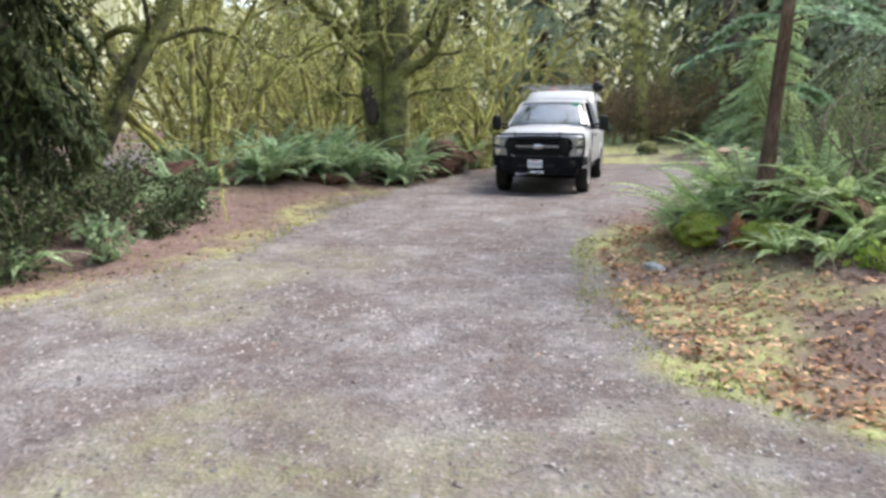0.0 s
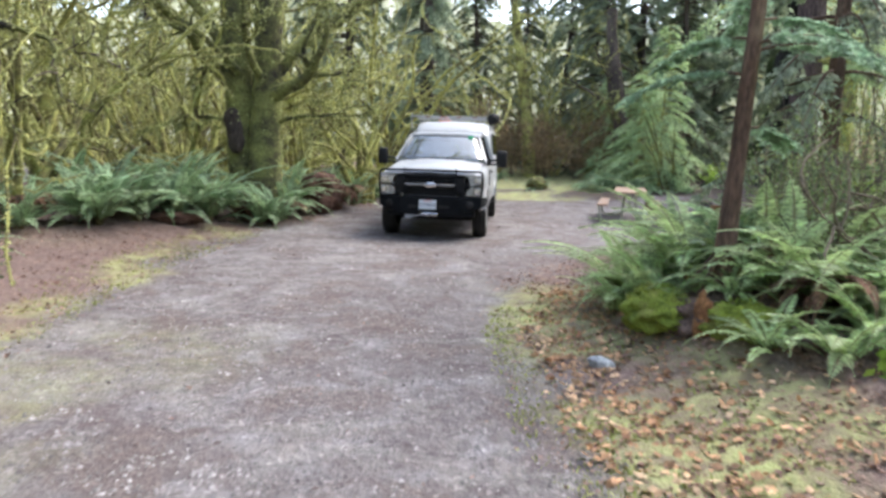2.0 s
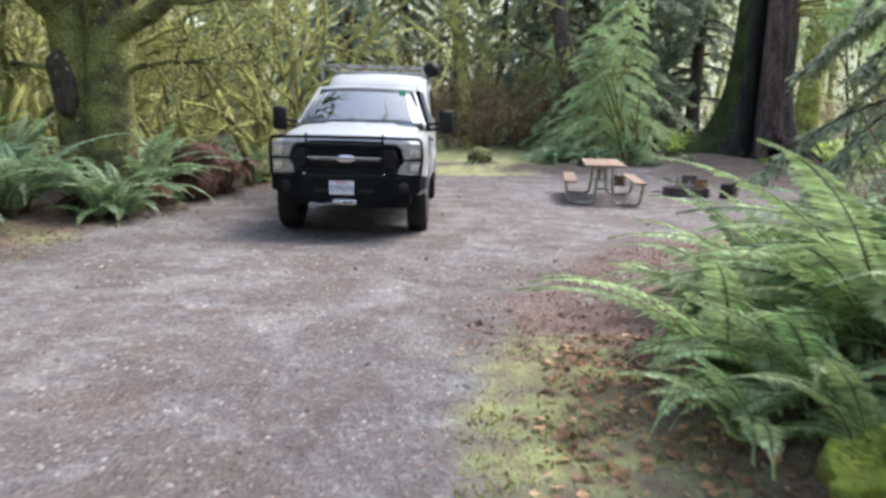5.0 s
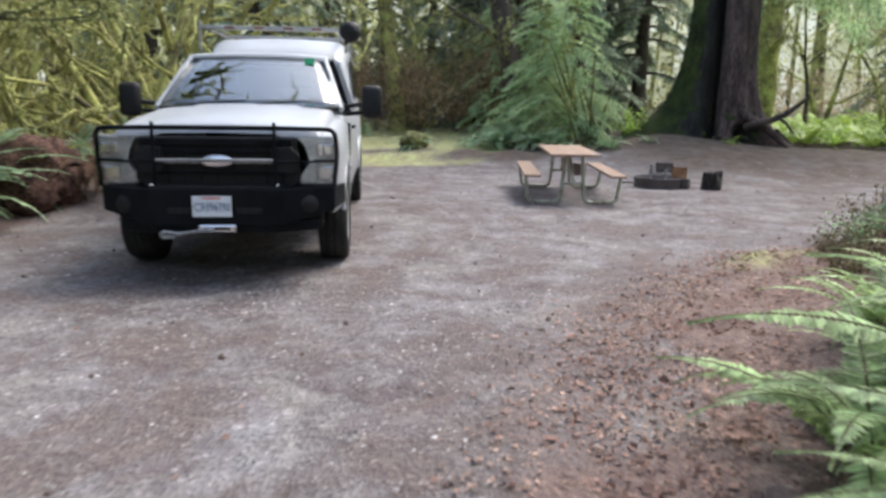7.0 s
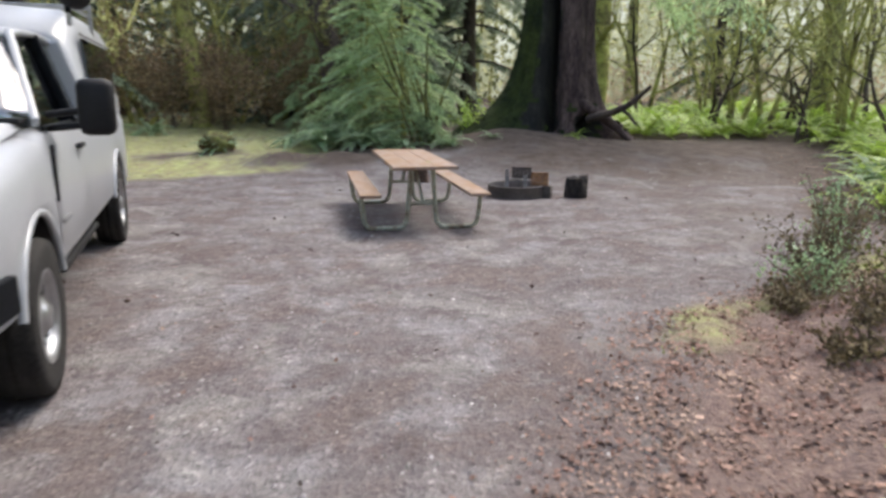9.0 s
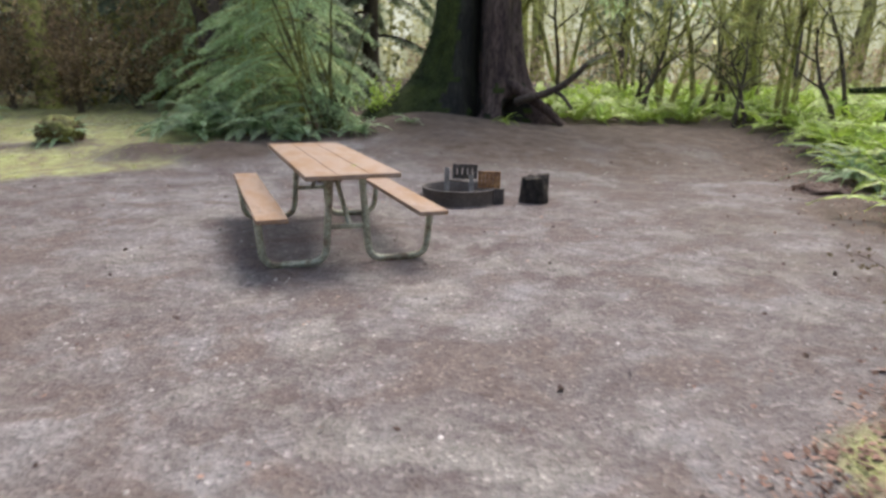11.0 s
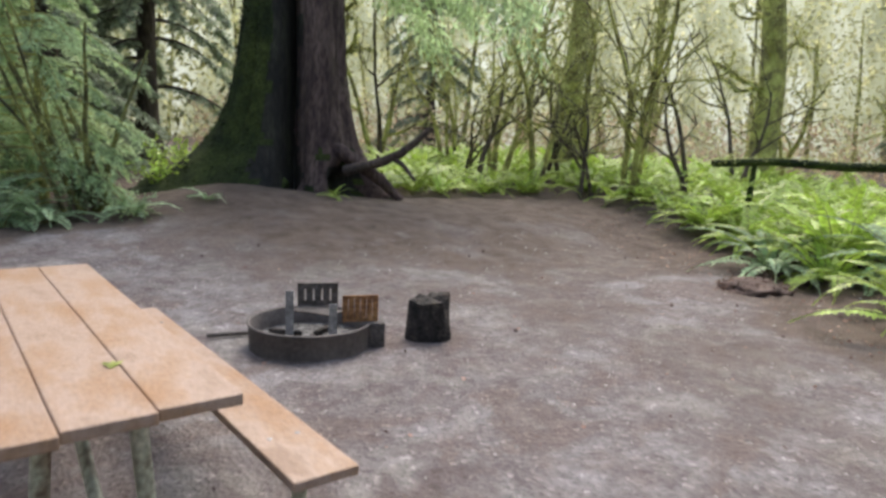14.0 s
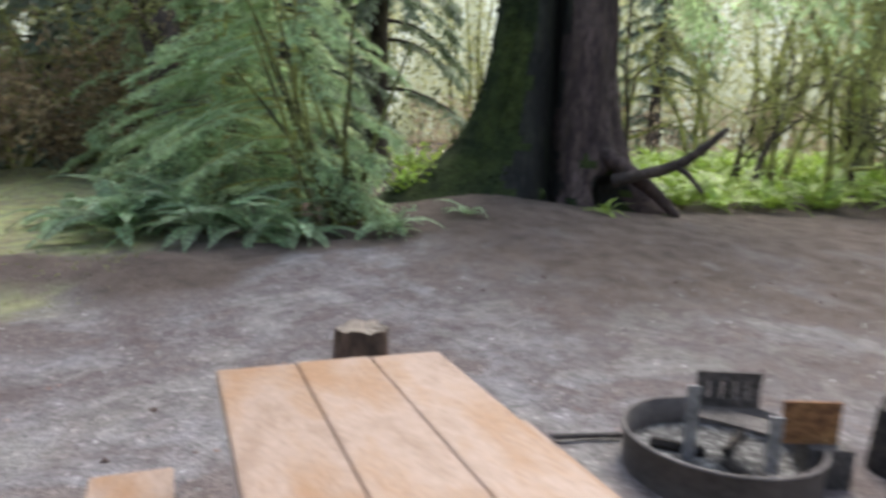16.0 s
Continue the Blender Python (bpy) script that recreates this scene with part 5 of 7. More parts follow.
def big_maple():
    rng = np.random.default_rng(61)
    wood, moss, pts, limbs, twigs = Acc(), Acc(), [], [], Acc()
    z = np.linspace(-0.2, 5.0, 14)
    flare = 1 + 0.55 * np.exp(-np.clip(z, 0, 9) / 0.5)
    left = np.stack([-0.20 - 0.07 * z, 0.05 + 0 * z, z], 1)
    right = np.stack([0.18 + 0.03 * z, -0.10 + 0.02 * z, z], 1)
    wood.tube(left, 0.38 * flare * np.linspace(1, 0.7, 14), 16, 1, 0.10, rng)
    wood.tube(right, 0.34 * flare * np.linspace(1, 0.85, 14), 14, 1, 0.08, rng)
    for p, d, l, r in (((-0.35, 0, 2.5), (-0.9, -0.25, 0.85), 3.6, 0.19), ((0.25, -0.1, 2.45), (0.8, -0.1, 0.6), 2.8, 0.17), ((0.3, 0, 2.9), (0.45, 0.1, 1.2), 3.6, 0.19), ((-0.4, 0, 3.2), (-0.9, -0.3, 0.6), 3.6, 0.15),
                       ((0.28, 0.1, 1.9), (0.9, -0.4, 0.1), 2.2, 0.06), ((-0.4, 0, 2.0), (-1, -0.1, -0.15), 2.3, 0.05), ((0.3, 0, 4.8), (0.1, 0.1, 1), 5.0, 0.28), ((-0.5, 0, 4.8), (-0.25, 0, 1), 5.0, 0.25), ((0.4, 0, 5.6), (1, -0.05, 0.75), 6.0, 0.14), ((0.4, 0, 6.8), (1, -0.5, 0.7), 6.0, 0.12), ((0.4, 0, 7.5), (1, 0.3, 0.8), 6.0, 0.12), ((0.25, -0.2, 2.9), (0.5, -1, 0.3), 2.6, 0.09), ((-0.3, -0.2, 3.0), (-0.4, -1, 0.5), 2.4, 0.09)):
        limbs.append(limb_acc(twigs))
        limb_set(limbs[-1], pts, rng, p, unit(np.array(d, float)), l, r, 2, 0.2, 0.02, 7, 0.8, 6, 70)
    ang, hz = rng.uniform(0, 6.28, 1100), rng.uniform(0.1, 4.9, 1100)
    k = rng.uniform(0, 1, 1100) < 0.7
    cx, rr = np.where(k, 0.24 + 0.015 * hz, -0.26 - 0.05 * hz), 0.33 * (1 + 0.5 * np.exp(-hz / 0.5)) * (1 - 0.03 * hz)
    pts.append(np.stack([cx + rr * np.cos(ang), -0.04 + rr * np.sin(ang), hz], 1))
    scatter_blades(moss, np.concatenate(pts), 0.06, rng, down=0.7, width=0.6)
    T = thing("bigleaf_maple", "large twin-stemmed maple thick with yellow-green moss", "tree", pose(-8.58, 15.35, height(-8.58, 15.35), 0, 0, 4))
    w = new("trunk", wood.mesh("trunk", [M_BARK, M_MAPLE], smooth=True))
    w.parent = T
    for b in limbs:
        w = new("limb", b.mesh("limb", [M_MAPLE], smooth=True))
        w.parent = T
    w = tagged(new("branchwork", twigs.mesh("branchwork", [M_MAPLE], smooth=True)), kind="stuff")
    w.parent = T
    c = new("moss", moss.mesh("moss", [M_MOSS]))
    c.parent = T
    for k in range(3):
        kx, ky, kz = ((-0.36, -0.29, 1.78), (-0.30, -0.33, 1.55), (-0.43, -0.26, 2.02))[k]
        bm = bmesh.new()
        bmesh.ops.create_icosphere(bm, subdivisions=2, radius=0.2)
        for v in bm.verts:
            v.co = Vector((v.co.x, v.co.y * 0.5, v.co.z * 1.3)) * (1 + 0.25 * noise.noise(v.co * 9))
        bm.transform(Matrix.Translation((kx, ky, kz)))
        part("burl", bm, M_BARK, T, "dark knotted burl", smooth=True)


big_maple()


def leaning_tree():
    """A crooked dark-barked tree leaning over the bank, moss on its upper sides."""
    rng = np.random.default_rng(63)
    twigs, moss, pts = Acc(), Acc(), []
    wood = [limb_acc(twigs)]
    X = np.array([-10.2, 7.7, 0.0])
    P = np.array([(-0.2, -0.15, -0.3), (0.0, 0.0, 0.3), (0.4, 0.3, 0.9), (0.62, 0.5, 1.5), (0.74, 0.66, 1.95), (0.95, 0.88, 2.5), (1.3, 1.25, 3.3), (1.6, 1.5, 4.8), (1.7, 1.6, 7.0)], float)
    wood[0].tube(P, np.array([0.17, 0.14, 0.125, 0.12, 0.125, 0.11, 0.10, 0.09, 0.06]), 10, 0, 0.14, rng)
    for p, d, l, r in ((P[4], (-1, -0.3, 0.75), 2.6, 0.11), (P[2], (-1, 0, 0.6), 1.8, 0.08), (P[5], (-0.8, 0.1, 0.9), 2.6, 0.09), (P[6], (-0.2, 0.2, 1.2), 2.4, 0.08), (P[5], (1, 0.6, -0.05), 2.8, 0.06), (P[5], (0.6, -0.4, 0.9), 2.2, 0.05), (P[7], (0.8, 0.1, 0.4), 2.4, 0.05)):
        wood.append(limb_acc(twigs))
        limb_set(wood[-1], pts, rng, p, unit(np.array(d, float)), l, r, 2, 0.22, 0.02, 6, 0.8, 4, 60)
    n = 3600
    t = rng.uniform(0.5, 7.9, n)
    i = t.astype(int)
    pts.append(P[i] * (1 - (t - i))[:, None] + P[i + 1] * (t - i)[:, None] + np.array([-0.11, -0.09, 0.07]) + rng.normal(size=(n, 3)) * 0.055)
    scatter_blades(moss, np.concatenate(pts), 0.075, rng, down=0.6, width=0.55)
    T = finish_tree("leaning_tree", "crooked dark tree leaning over the bank with moss along its limbs", "tree", "", wood, moss, M_MAPLE)
    T.children[0].data.materials[0] = M_BARK
    T.matrix_world = pose(X[0], X[1], height(X[0], X[1]))


leaning_tree()


# ---- conifers ----
def conifer(seed, tall, spread, r, first, label, bark=None, needles=None, boughs=46, sprays=30, droop=0.5, spray=0.16, name="conifer", thick=0.45, density=1.0, split=False, rows=5):
    """A trunk with drooping boughs; every bough carries flat sprays of needles."""
    rng = np.random.default_rng(seed)
    wood, leaf = Acc(), Acc()
    z = np.linspace(-0.2, tall, 12)
    P = np.stack([np.sin(z * 0.5 + seed) * 0.05, np.cos(z * 0.4 + seed) * 0.05, z], 1)
    wood.tube(P, r * (1 - 0.9 * np.clip(z, 0, tall) / tall) * (1 + 0.5 * np.exp(-np.clip(z, 0, 9) / 0.4)), 10, 0, 0.06, rng)
    trunk = wood
    held = []
    for k in range(boughs):
        if split:
            held.append(Acc())
            wood, leaf = held[-1], held[-1]
        u = rng.uniform(0, 1) ** 0.85
        h = first + (tall - first) * u
        a = rng.uniform(0, 6.28)
        L = spread * (1 - 0.85 * u) * rng.uniform(0.65, 1.15) + 0.25
        steps = 7
        s = np.linspace(0, 1, steps + 1)
        el = 0.25 - droop * s * 1.6 + 0.3 * s ** 3
        Q = np.concatenate([[[0, 0, 0]], np.cumsum(np.stack([np.cos(a) * np.cos(el), np.sin(a) * np.cos(el), np.sin(el)], 1)[1:] * L / steps, 0)]) + np.array([np.interp(h, z, P[:, 0]), np.interp(h, z, P[:, 1]), h])
        leaf.tube(Q, np.linspace(r * 0.16 + 0.006, 0.004, steps + 1), 4, 0 if split else 1)
        n = int(sprays * L * density)
        t = rng.uniform(0.12, 1, n) ** 0.8 * steps
        i = np.minimum(t.astype(int), steps - 1)
        C = Q[i] * (1 - (t - i))[:, None] + Q[i + 1] * (t - i)[:, None]
        fwd = unit(Q[i + 1] - Q[i])
        side = np.cross(fwd, [0, 0, 1.0]) * rng.choice([-1, 1], n)[:, None]
        twig = unit(fwd * 0.7 + side * rng.uniform(0.3, 1.1, (n, 1)) + np.array([0, 0, -0.25]) + rng.normal(size=(n, 3)) * 0.15)
        ln = (0.18 + 0.22 * L / spread) * rng.uniform(0.6, 1.2, n) * spread / 2.2
        for j in range(rows):
            B = C + twig * (ln * (0.12 + 1.0 / rows * j))[:, None]
            for sgn in (-1, 1):
                D = unit(twig + np.cross(twig, [0, 0, 1.0]) * sgn * 0.9 + np.array([0, 0, -droop * 0.45]) + rng.normal(size=(n, 3)) * 0.18) * (spray * (1.1 - 0.7 / rows * j) * rng.uniform(0.7, 1.3, n))[:, None]
                leaf.blades(B, D, np.cross(unit(D), unit(rng.normal(size=(n, 3)) * 0.4 + np.array([0, 0, 1.0]))) * spray * thick * 0.4, 1 if split else 0)
    if split:
        T = finish_tree(name, label, "tree", name.replace("_", " ") + "s", trunk, None, bark)
        for b in held:
            ob = new("bough", b.mesh("bough", [bark, needles]))
            ob.parent = T
        return T
    return finish_tree(name, label, "tree", "conifers", wood, leaf, bark or M_BARK, needles or M_NEEDLE, "foliage")


firs = [conifer(71, 13, 3.0, 0.26, 0.5, "dark conifer with drooping needle boughs", boughs=112, sprays=20, spray=0.24, droop=0.75, rows=3),
        conifer(72, 11, 2.7, 0.22, 0.3, "dark conifer with drooping needle boughs", boughs=112, sprays=20, spray=0.23, droop=0.9, rows=3),
        conifer(73, 15, 3.2, 0.32, 1.6, "tall dark conifer with mossy trunk", boughs=100, sprays=20, spray=0.25, droop=0.8, rows=3)]
fir_spots = [(-3.4, 46.5), (-7.5, 45.0), (1.0, 45.5), (-9.5, 42.5), (1.9, 37.0), (-0.6, 41.0), (-2.2, 39.8), (-5.0, 46.0), (4.4, 38.5), (-1.8, 44.5), (-12.0, 39), (-15.5, 36), (3.4, 41), (-19, 40), (-10.3, 34.8),
             (1.4, 35.6),
             (7.6, 13.4), (9.8, 16.6), (8.2, 10.4), (9.8, 7.6), (10.8, 12.0),
             (-10.8, 3.6), (-13.4, 7.4), (-26, 34), (20, 46), (30, 26)]
spread_copies(firs, fir_spots, rt, 0.85, 1.2)
# behind the start of the walk
back_spots = [(-24, -14), (8, -22), (18, -12), (20, 2), (-22, -4)]
for i, t in enumerate(back_spots):
    c = copy_thing(firs[i % 3], pose(t[0], t[1], height(*t) - 0.05, 0, 0, 57 * i))

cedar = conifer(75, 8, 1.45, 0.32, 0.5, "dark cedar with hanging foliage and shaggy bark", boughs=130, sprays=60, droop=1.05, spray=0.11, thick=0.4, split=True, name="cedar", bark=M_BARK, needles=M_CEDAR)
cedar.matrix_world = pose(-7.9, 5.0, height(-7.9, 5.0))

hemlocks = [conifer(76, 5.5, 1.9, 0.06, 0.5, "young light green hemlock with feathery boughs", M_MOSSBARK, M_NEEDLE_LIGHT, boughs=72, sprays=30, droop=0.72, spray=0.10, split=True, name="young_hemlock", rows=4),
            conifer(77, 4.6, 1.7, 0.05, 0.4, "young light green hemlock with feathery boughs", M_MOSSBARK, M_NEEDLE_LIGHT, boughs=64, sprays=30, droop=0.7, spray=0.10, split=True, name="young_hemlock", rows=4)]
hem_spots = [(4.8, 10.2), (0.35, 28.3), (4.6, 12.6), (-0.5, 29.4), (5.6, 8.2), (-1.6, 35.0), (0.3, 31.5), (-0.6, 31.5)]
spread_copies(hemlocks, hem_spots, rt, 0.9, 1.1)
island_hemlock = conifer(79, 9, 1.6, 0.13, 1.2, "dark hemlock with hanging boughs on the island", M_REDBARK, M_NEEDLE, boughs=90, sprays=30, droop=0.85, spray=0.13, split=True, name="hemlock", rows=4)
island_hemlock.matrix_world = pose(1.75, 12.0, height(1.75, 12.0))
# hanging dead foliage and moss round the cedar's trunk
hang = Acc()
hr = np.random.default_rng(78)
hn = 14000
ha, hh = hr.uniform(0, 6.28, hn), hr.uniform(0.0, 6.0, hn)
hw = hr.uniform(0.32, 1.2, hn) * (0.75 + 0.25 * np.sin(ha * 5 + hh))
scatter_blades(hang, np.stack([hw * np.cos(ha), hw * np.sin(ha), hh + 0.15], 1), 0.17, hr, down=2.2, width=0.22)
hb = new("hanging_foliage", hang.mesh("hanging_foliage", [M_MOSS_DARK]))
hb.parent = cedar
copy_thing(cedar, pose(-9.9, 6.0, height(-9.9, 6.0) - 0.05, 0, 0, 140))


def sapling():
    """A slim reddish hemlock on the island, boughs held high."""
    rng = np.random.default_rng(81)
    wood, leaf = Acc(), Acc()
    z = np.linspace(-0.1, 7, 15)
    P = np.stack([0.02 + 0.045 * z, 0.02 * z, z], 1)
    wood.tube(P, np.interp(z, [-0.1, 0.15, 0.5, 1, 7], [0.11, 0.092, 0.080, 0.072, 0.045]), 10, 0, 0.10, rng)
    for k in range(5):
        a = k * 1.25 + 0.3
        wood.tube(np.array([(0.02 * math.cos(a), 0.02 * math.sin(a), 0.2), (0.12 * math.cos(a), 0.12 * math.sin(a), 0.06), (0.26 * math.cos(a), 0.26 * math.sin(a), -0.12)]), np.array([0.03, 0.024, 0.012]), 6, 0, 0.1, rng)
    T = thing("hemlock_sapling", "slim hemlock with reddish bark rising among ferns", "tree", pose(0.02, 8.3, height(0.02, 8.3) + 0.12))
    w = new("trunk", wood.mesh("trunk", [M_REDBARK], smooth=True))
    w.parent = T
    for h, a, L in [(2.15, 3.1, 1.4), (2.45, 2.5, 1.3), (2.35, 5.9, 1.4), (2.6, 0.4, 1.4), (2.4, 5.4, 1.5), (2.8, 1.6, 1.6), (3.1, 3.4, 1.5), (3.5, 5.0, 1.4), (3.9, 1.0, 1.4), (4.4, 2.8, 1.3), (1.7, 0.8, 1.0)]:
        wood, leaf, L = Acc(), Acc(), L * 0.72
        steps = 7
        s = np.linspace(0, 1, steps + 1)
        h, el = h - 0.45, 0.3 - 0.85 * s
        Q = np.concatenate([[[0, 0, 0]], np.cumsum(np.stack([np.cos(a) * np.cos(el), np.sin(a) * np.cos(el), np.sin(el)], 1)[1:] * L / steps, 0)]) + np.array([np.interp(h, z, P[:, 0]), np.interp(h, z, P[:, 1]), h])
        wood.tube(Q, np.linspace(0.014, 0.003, steps + 1), 4, 0)
        n = int(80 * L)
        t = rng.uniform(0.15, 1, n) * steps
        i = np.minimum(t.astype(int), steps - 1)
        C = Q[i] * (1 - (t - i))[:, None] + Q[i + 1] * (t - i)[:, None]
        fwd = unit(Q[i + 1] - Q[i])
        side = np.cross(fwd, [0, 0, 1.0]) * rng.choice([-1, 1], n)[:, None]
        twig = unit(fwd * 0.7 + side * rng.uniform(0.4, 1.0, (n, 1)) + np.array([0, 0, -0.2]) + rng.normal(size=(n, 3)) * 0.08)
        ln = rng.uniform(0.12, 0.30, n) * (1.15 - 0.5 * t / steps)
        for j in range(8):
            B = C + twig * (ln * (0.1 + 0.125 * j))[:, None]
            for sgn in (-1, 1):
                D = unit(twig * 0.8 + np.cross(twig, [0, 0, 1.0]) * sgn + rng.normal(size=(n, 3)) * 0.12) * (0.065 * (1.1 - 0.08 * j) * rng.uniform(0.7, 1.2, n))[:, None]
                leaf.blades(B, D, np.cross(unit(D), unit(rng.normal(size=(n, 3)) * 0.7 + np.array([0, 0, 0.6]))) * 0.015)
        b = new("bough", wood.mesh("bough", [M_REDBARK], smooth=True))
        b.parent = T
        f = new("needles", leaf.mesh("needles", [M_SAPLING]))
        f.parent = b


sapling()


# ---- great spruce with buttressed base ----
def spruce_radius(a, z):
    """Trunk radius by bearing and height: a broad flare on one side, a red-brown column beside a deep cleft."""
    z = np.maximum(z, 0)
    far = lambda c: (a - c + np.pi) % (2 * np.pi) - np.pi
    r = 0.93 - 0.02 * z + 0.22 * np.exp(-z / 0.5)
    r = r + 1.95 * np.exp(-z / 0.95) * np.maximum(0, np.cos(far(2.75))) ** 3
    r = r + 0.95 * np.exp(-z / 0.75) * np.maximum(0, np.cos(far(-0.5))) ** 4 + 0.16 * np.exp(-z / 0.7) * np.maximum(0, np.cos(far(4.95))) ** 12
    r = r + 0.30 * np.exp(-z / 0.7) * np.maximum(0, np.cos(far(3.75))) ** 14
    r = r - 0.72 * np.exp(-(far(4.20) / 0.19) ** 2) + 0.10 * np.exp(-(far(4.75) / 0.38) ** 2)
    r = r - 0.10 * np.exp(-(far(3.35) / 0.10) ** 2) - 0.07 * np.exp(-(far(5.35) / 0.08) ** 2)
    r = r - 0.85 * np.exp(-(far(5.12) / 0.26) ** 2) * np.exp(-(z / 0.56) ** 4)
    return r + 0.022 * np.sin(9 * a + 0.8 * z) + 0.014 * np.sin(23 * a - 1.7 * z)


def great_spruce():
    rng = np.random.default_rng(91)
    n, zs = 112, np.concatenate([np.linspace(-0.4, 2.4, 26), np.linspace(2.7, 14, 22)])
    a = np.arange(n) * 2 * np.pi / n
    rows = []
    for z in zs:
        rad = spruce_radius(a, z) + rng.normal(size=n) * 0.012
        rows.append([(rad[i] * math.cos(a[i]), rad[i] * math.sin(a[i]), z) for i in range(n)])
    T = thing("great_spruce", "massive old spruce with mossy flared buttress roots", "tree", pose(4.62, 29.12, 0.42, 0, 0, 0))
    bm = loft(rows, closed=True)
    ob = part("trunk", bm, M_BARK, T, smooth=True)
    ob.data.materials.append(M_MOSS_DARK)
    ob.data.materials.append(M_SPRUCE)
    ob.data.materials.append(M_SHADEBARK)
    for p in ob.data.polygons:
        ang = math.atan2(p.center.y, p.center.x) % (2 * math.pi)
        w = 0.22 * noise.noise(p.center * 1.6) + 0.1 * noise.noise(p.center * 5)
        # Inside of the root hollow, with its shade painted on.
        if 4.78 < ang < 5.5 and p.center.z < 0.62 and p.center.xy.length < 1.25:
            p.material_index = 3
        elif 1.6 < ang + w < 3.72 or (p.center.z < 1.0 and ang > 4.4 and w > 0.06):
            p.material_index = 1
        # Cleft and the face beside it, shade painted in near-black.
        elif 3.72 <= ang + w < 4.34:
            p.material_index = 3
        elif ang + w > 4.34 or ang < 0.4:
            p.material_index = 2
    # moss fuzz over the flared flank, in the moss darkened for shade
    moss = Acc()
    m = 5200
    hz, an = 5 * rng.uniform(0, 1, m) ** 1.4, rng.uniform(1.7, 3.7, m)
    rr = spruce_radius(an, hz) + 0.01
    scatter_blades(moss, np.stack([rr * np.cos(an), rr * np.sin(an), hz], 1), 0.055, rng, down=0.8, width=0.6)
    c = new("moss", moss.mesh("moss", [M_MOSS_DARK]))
    c.parent = T
    # roots that run out over the soil, with a dark hollow under the largest
    for k, (aa, L, r0, h0) in enumerate(((-0.5, 0.7, 0.12, 0.4), (-0.1, 0.7, 0.12, 0.4), (-1.85, 0.5, 0.12, 0.4), (4.0, 0.8, 0.12, 0.3), (3.4, 0.9, 0.13, 0.3), (2.9, 0.9, 0.14, 0.35))):
        s = np.linspace(0, 1, 9)
        bend = aa + 0.18 * np.sin(s * 4 + k)
        d = float(spruce_radius(aa, 0.2)) - 0.25 + L * s
        R = Acc()
        R.tube(np.stack([d * np.cos(bend), d * np.sin(bend), h0 * (1 - s) ** 1.4 - 0.16 * s], 1), np.linspace(r0, 0.05, 9), 9, 0, 0.12, rng)
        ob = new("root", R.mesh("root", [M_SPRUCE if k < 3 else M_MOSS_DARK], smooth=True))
        ob.parent = T
    arch = Acc()
    arch.tube(np.array([(0.2, -0.95, 0.98), (0.5, -1.18, 0.78), (0.85, -1.28, 0.55), (1.15, -1.32, 0.32), (1.45, -1.42, 0.0)]), np.array([0.15, 0.14, 0.12, 0.10, 0.06]), 10, 0, 0.12, rng)
    ob = new("root", arch.mesh("root", [M_SPRUCE], smooth=True))
    ob.parent = T
    # boughs high up that droop into view
    wood, leaf = Acc(), Acc()
    for k in range(24):
        aa, h, L = (rng.uniform(0, 6.28), rng.uniform(6.5, 12), rng.uniform(2.5, 4.8)) if k > 9 else (-0.75 + 0.13 * k, 4.6 + 0.25 * (k % 4), 3.6 + 0.3 * (k % 5))
        steps = 8
        s = np.linspace(0, 1, steps + 1)
        el = -0.25 - 0.75 * s if k > 9 else 0.1 - 0.75 * s
        Q = np.concatenate([[[0, 0, 0]], np.cumsum(np.stack([np.cos(aa) * np.cos(el), np.sin(aa) * np.cos(el), np.sin(el)], 1)[1:] * L / steps, 0)]) + np.array([0.8 * math.cos(aa), 0.8 * math.sin(aa), h])
        wood.tube(Q, np.linspace(0.05, 0.006, steps + 1), 5, 0, 0.1, rng)
        q = int(90 * L)
        t = rng.uniform(0.25, 1, q) * steps
        i = np.minimum(t.astype(int), steps - 1)
        C = Q[i] * (1 - (t - i))[:, None] + Q[i + 1] * (t - i)[:, None] + rng.normal(size=(q, 3)) * np.array([0.16, 0.16, 0.22]) + np.array([0, 0, -0.15])
        scatter_blades(leaf, C, 0.2, rng, down=1.2, width=0.3)
    b = new("bough", wood.mesh("bough", [M_MOSSBARK], smooth=True))
    b.parent = T
    f = new("foliage", leaf.mesh("foliage", [M_NEEDLE_LIGHT]))
    f.parent = T
    # broken root branch reaching out over the soil
    st = Acc()
    o = np.array([4.62, 29.12, 0.42])
    st.tube(np.array([(5.0, 27.9, 0.95), (5.25, 27.6, 1.08), (5.45, 27.39, 1.16), (5.72, 27.21, 1.31), (5.96, 27.06, 1.54), (6.18, 26.93, 1.79)]) - o, np.array([0.10, 0.09, 0.08, 0.075, 0.06, 0.04]), 8, 0, 0.16, rng)
    st.tube(np.array([(5.60, 27.28, 1.24), (5.76, 27.15, 1.10), (5.9, 26.98, 0.84)]) - o, np.array([0.05, 0.04, 0.025]), 7, 0, 0.15, rng)
    s = new("broken_branch", st.mesh("broken_branch", [M_BARK], smooth=True))
    s.parent = T


great_spruce()
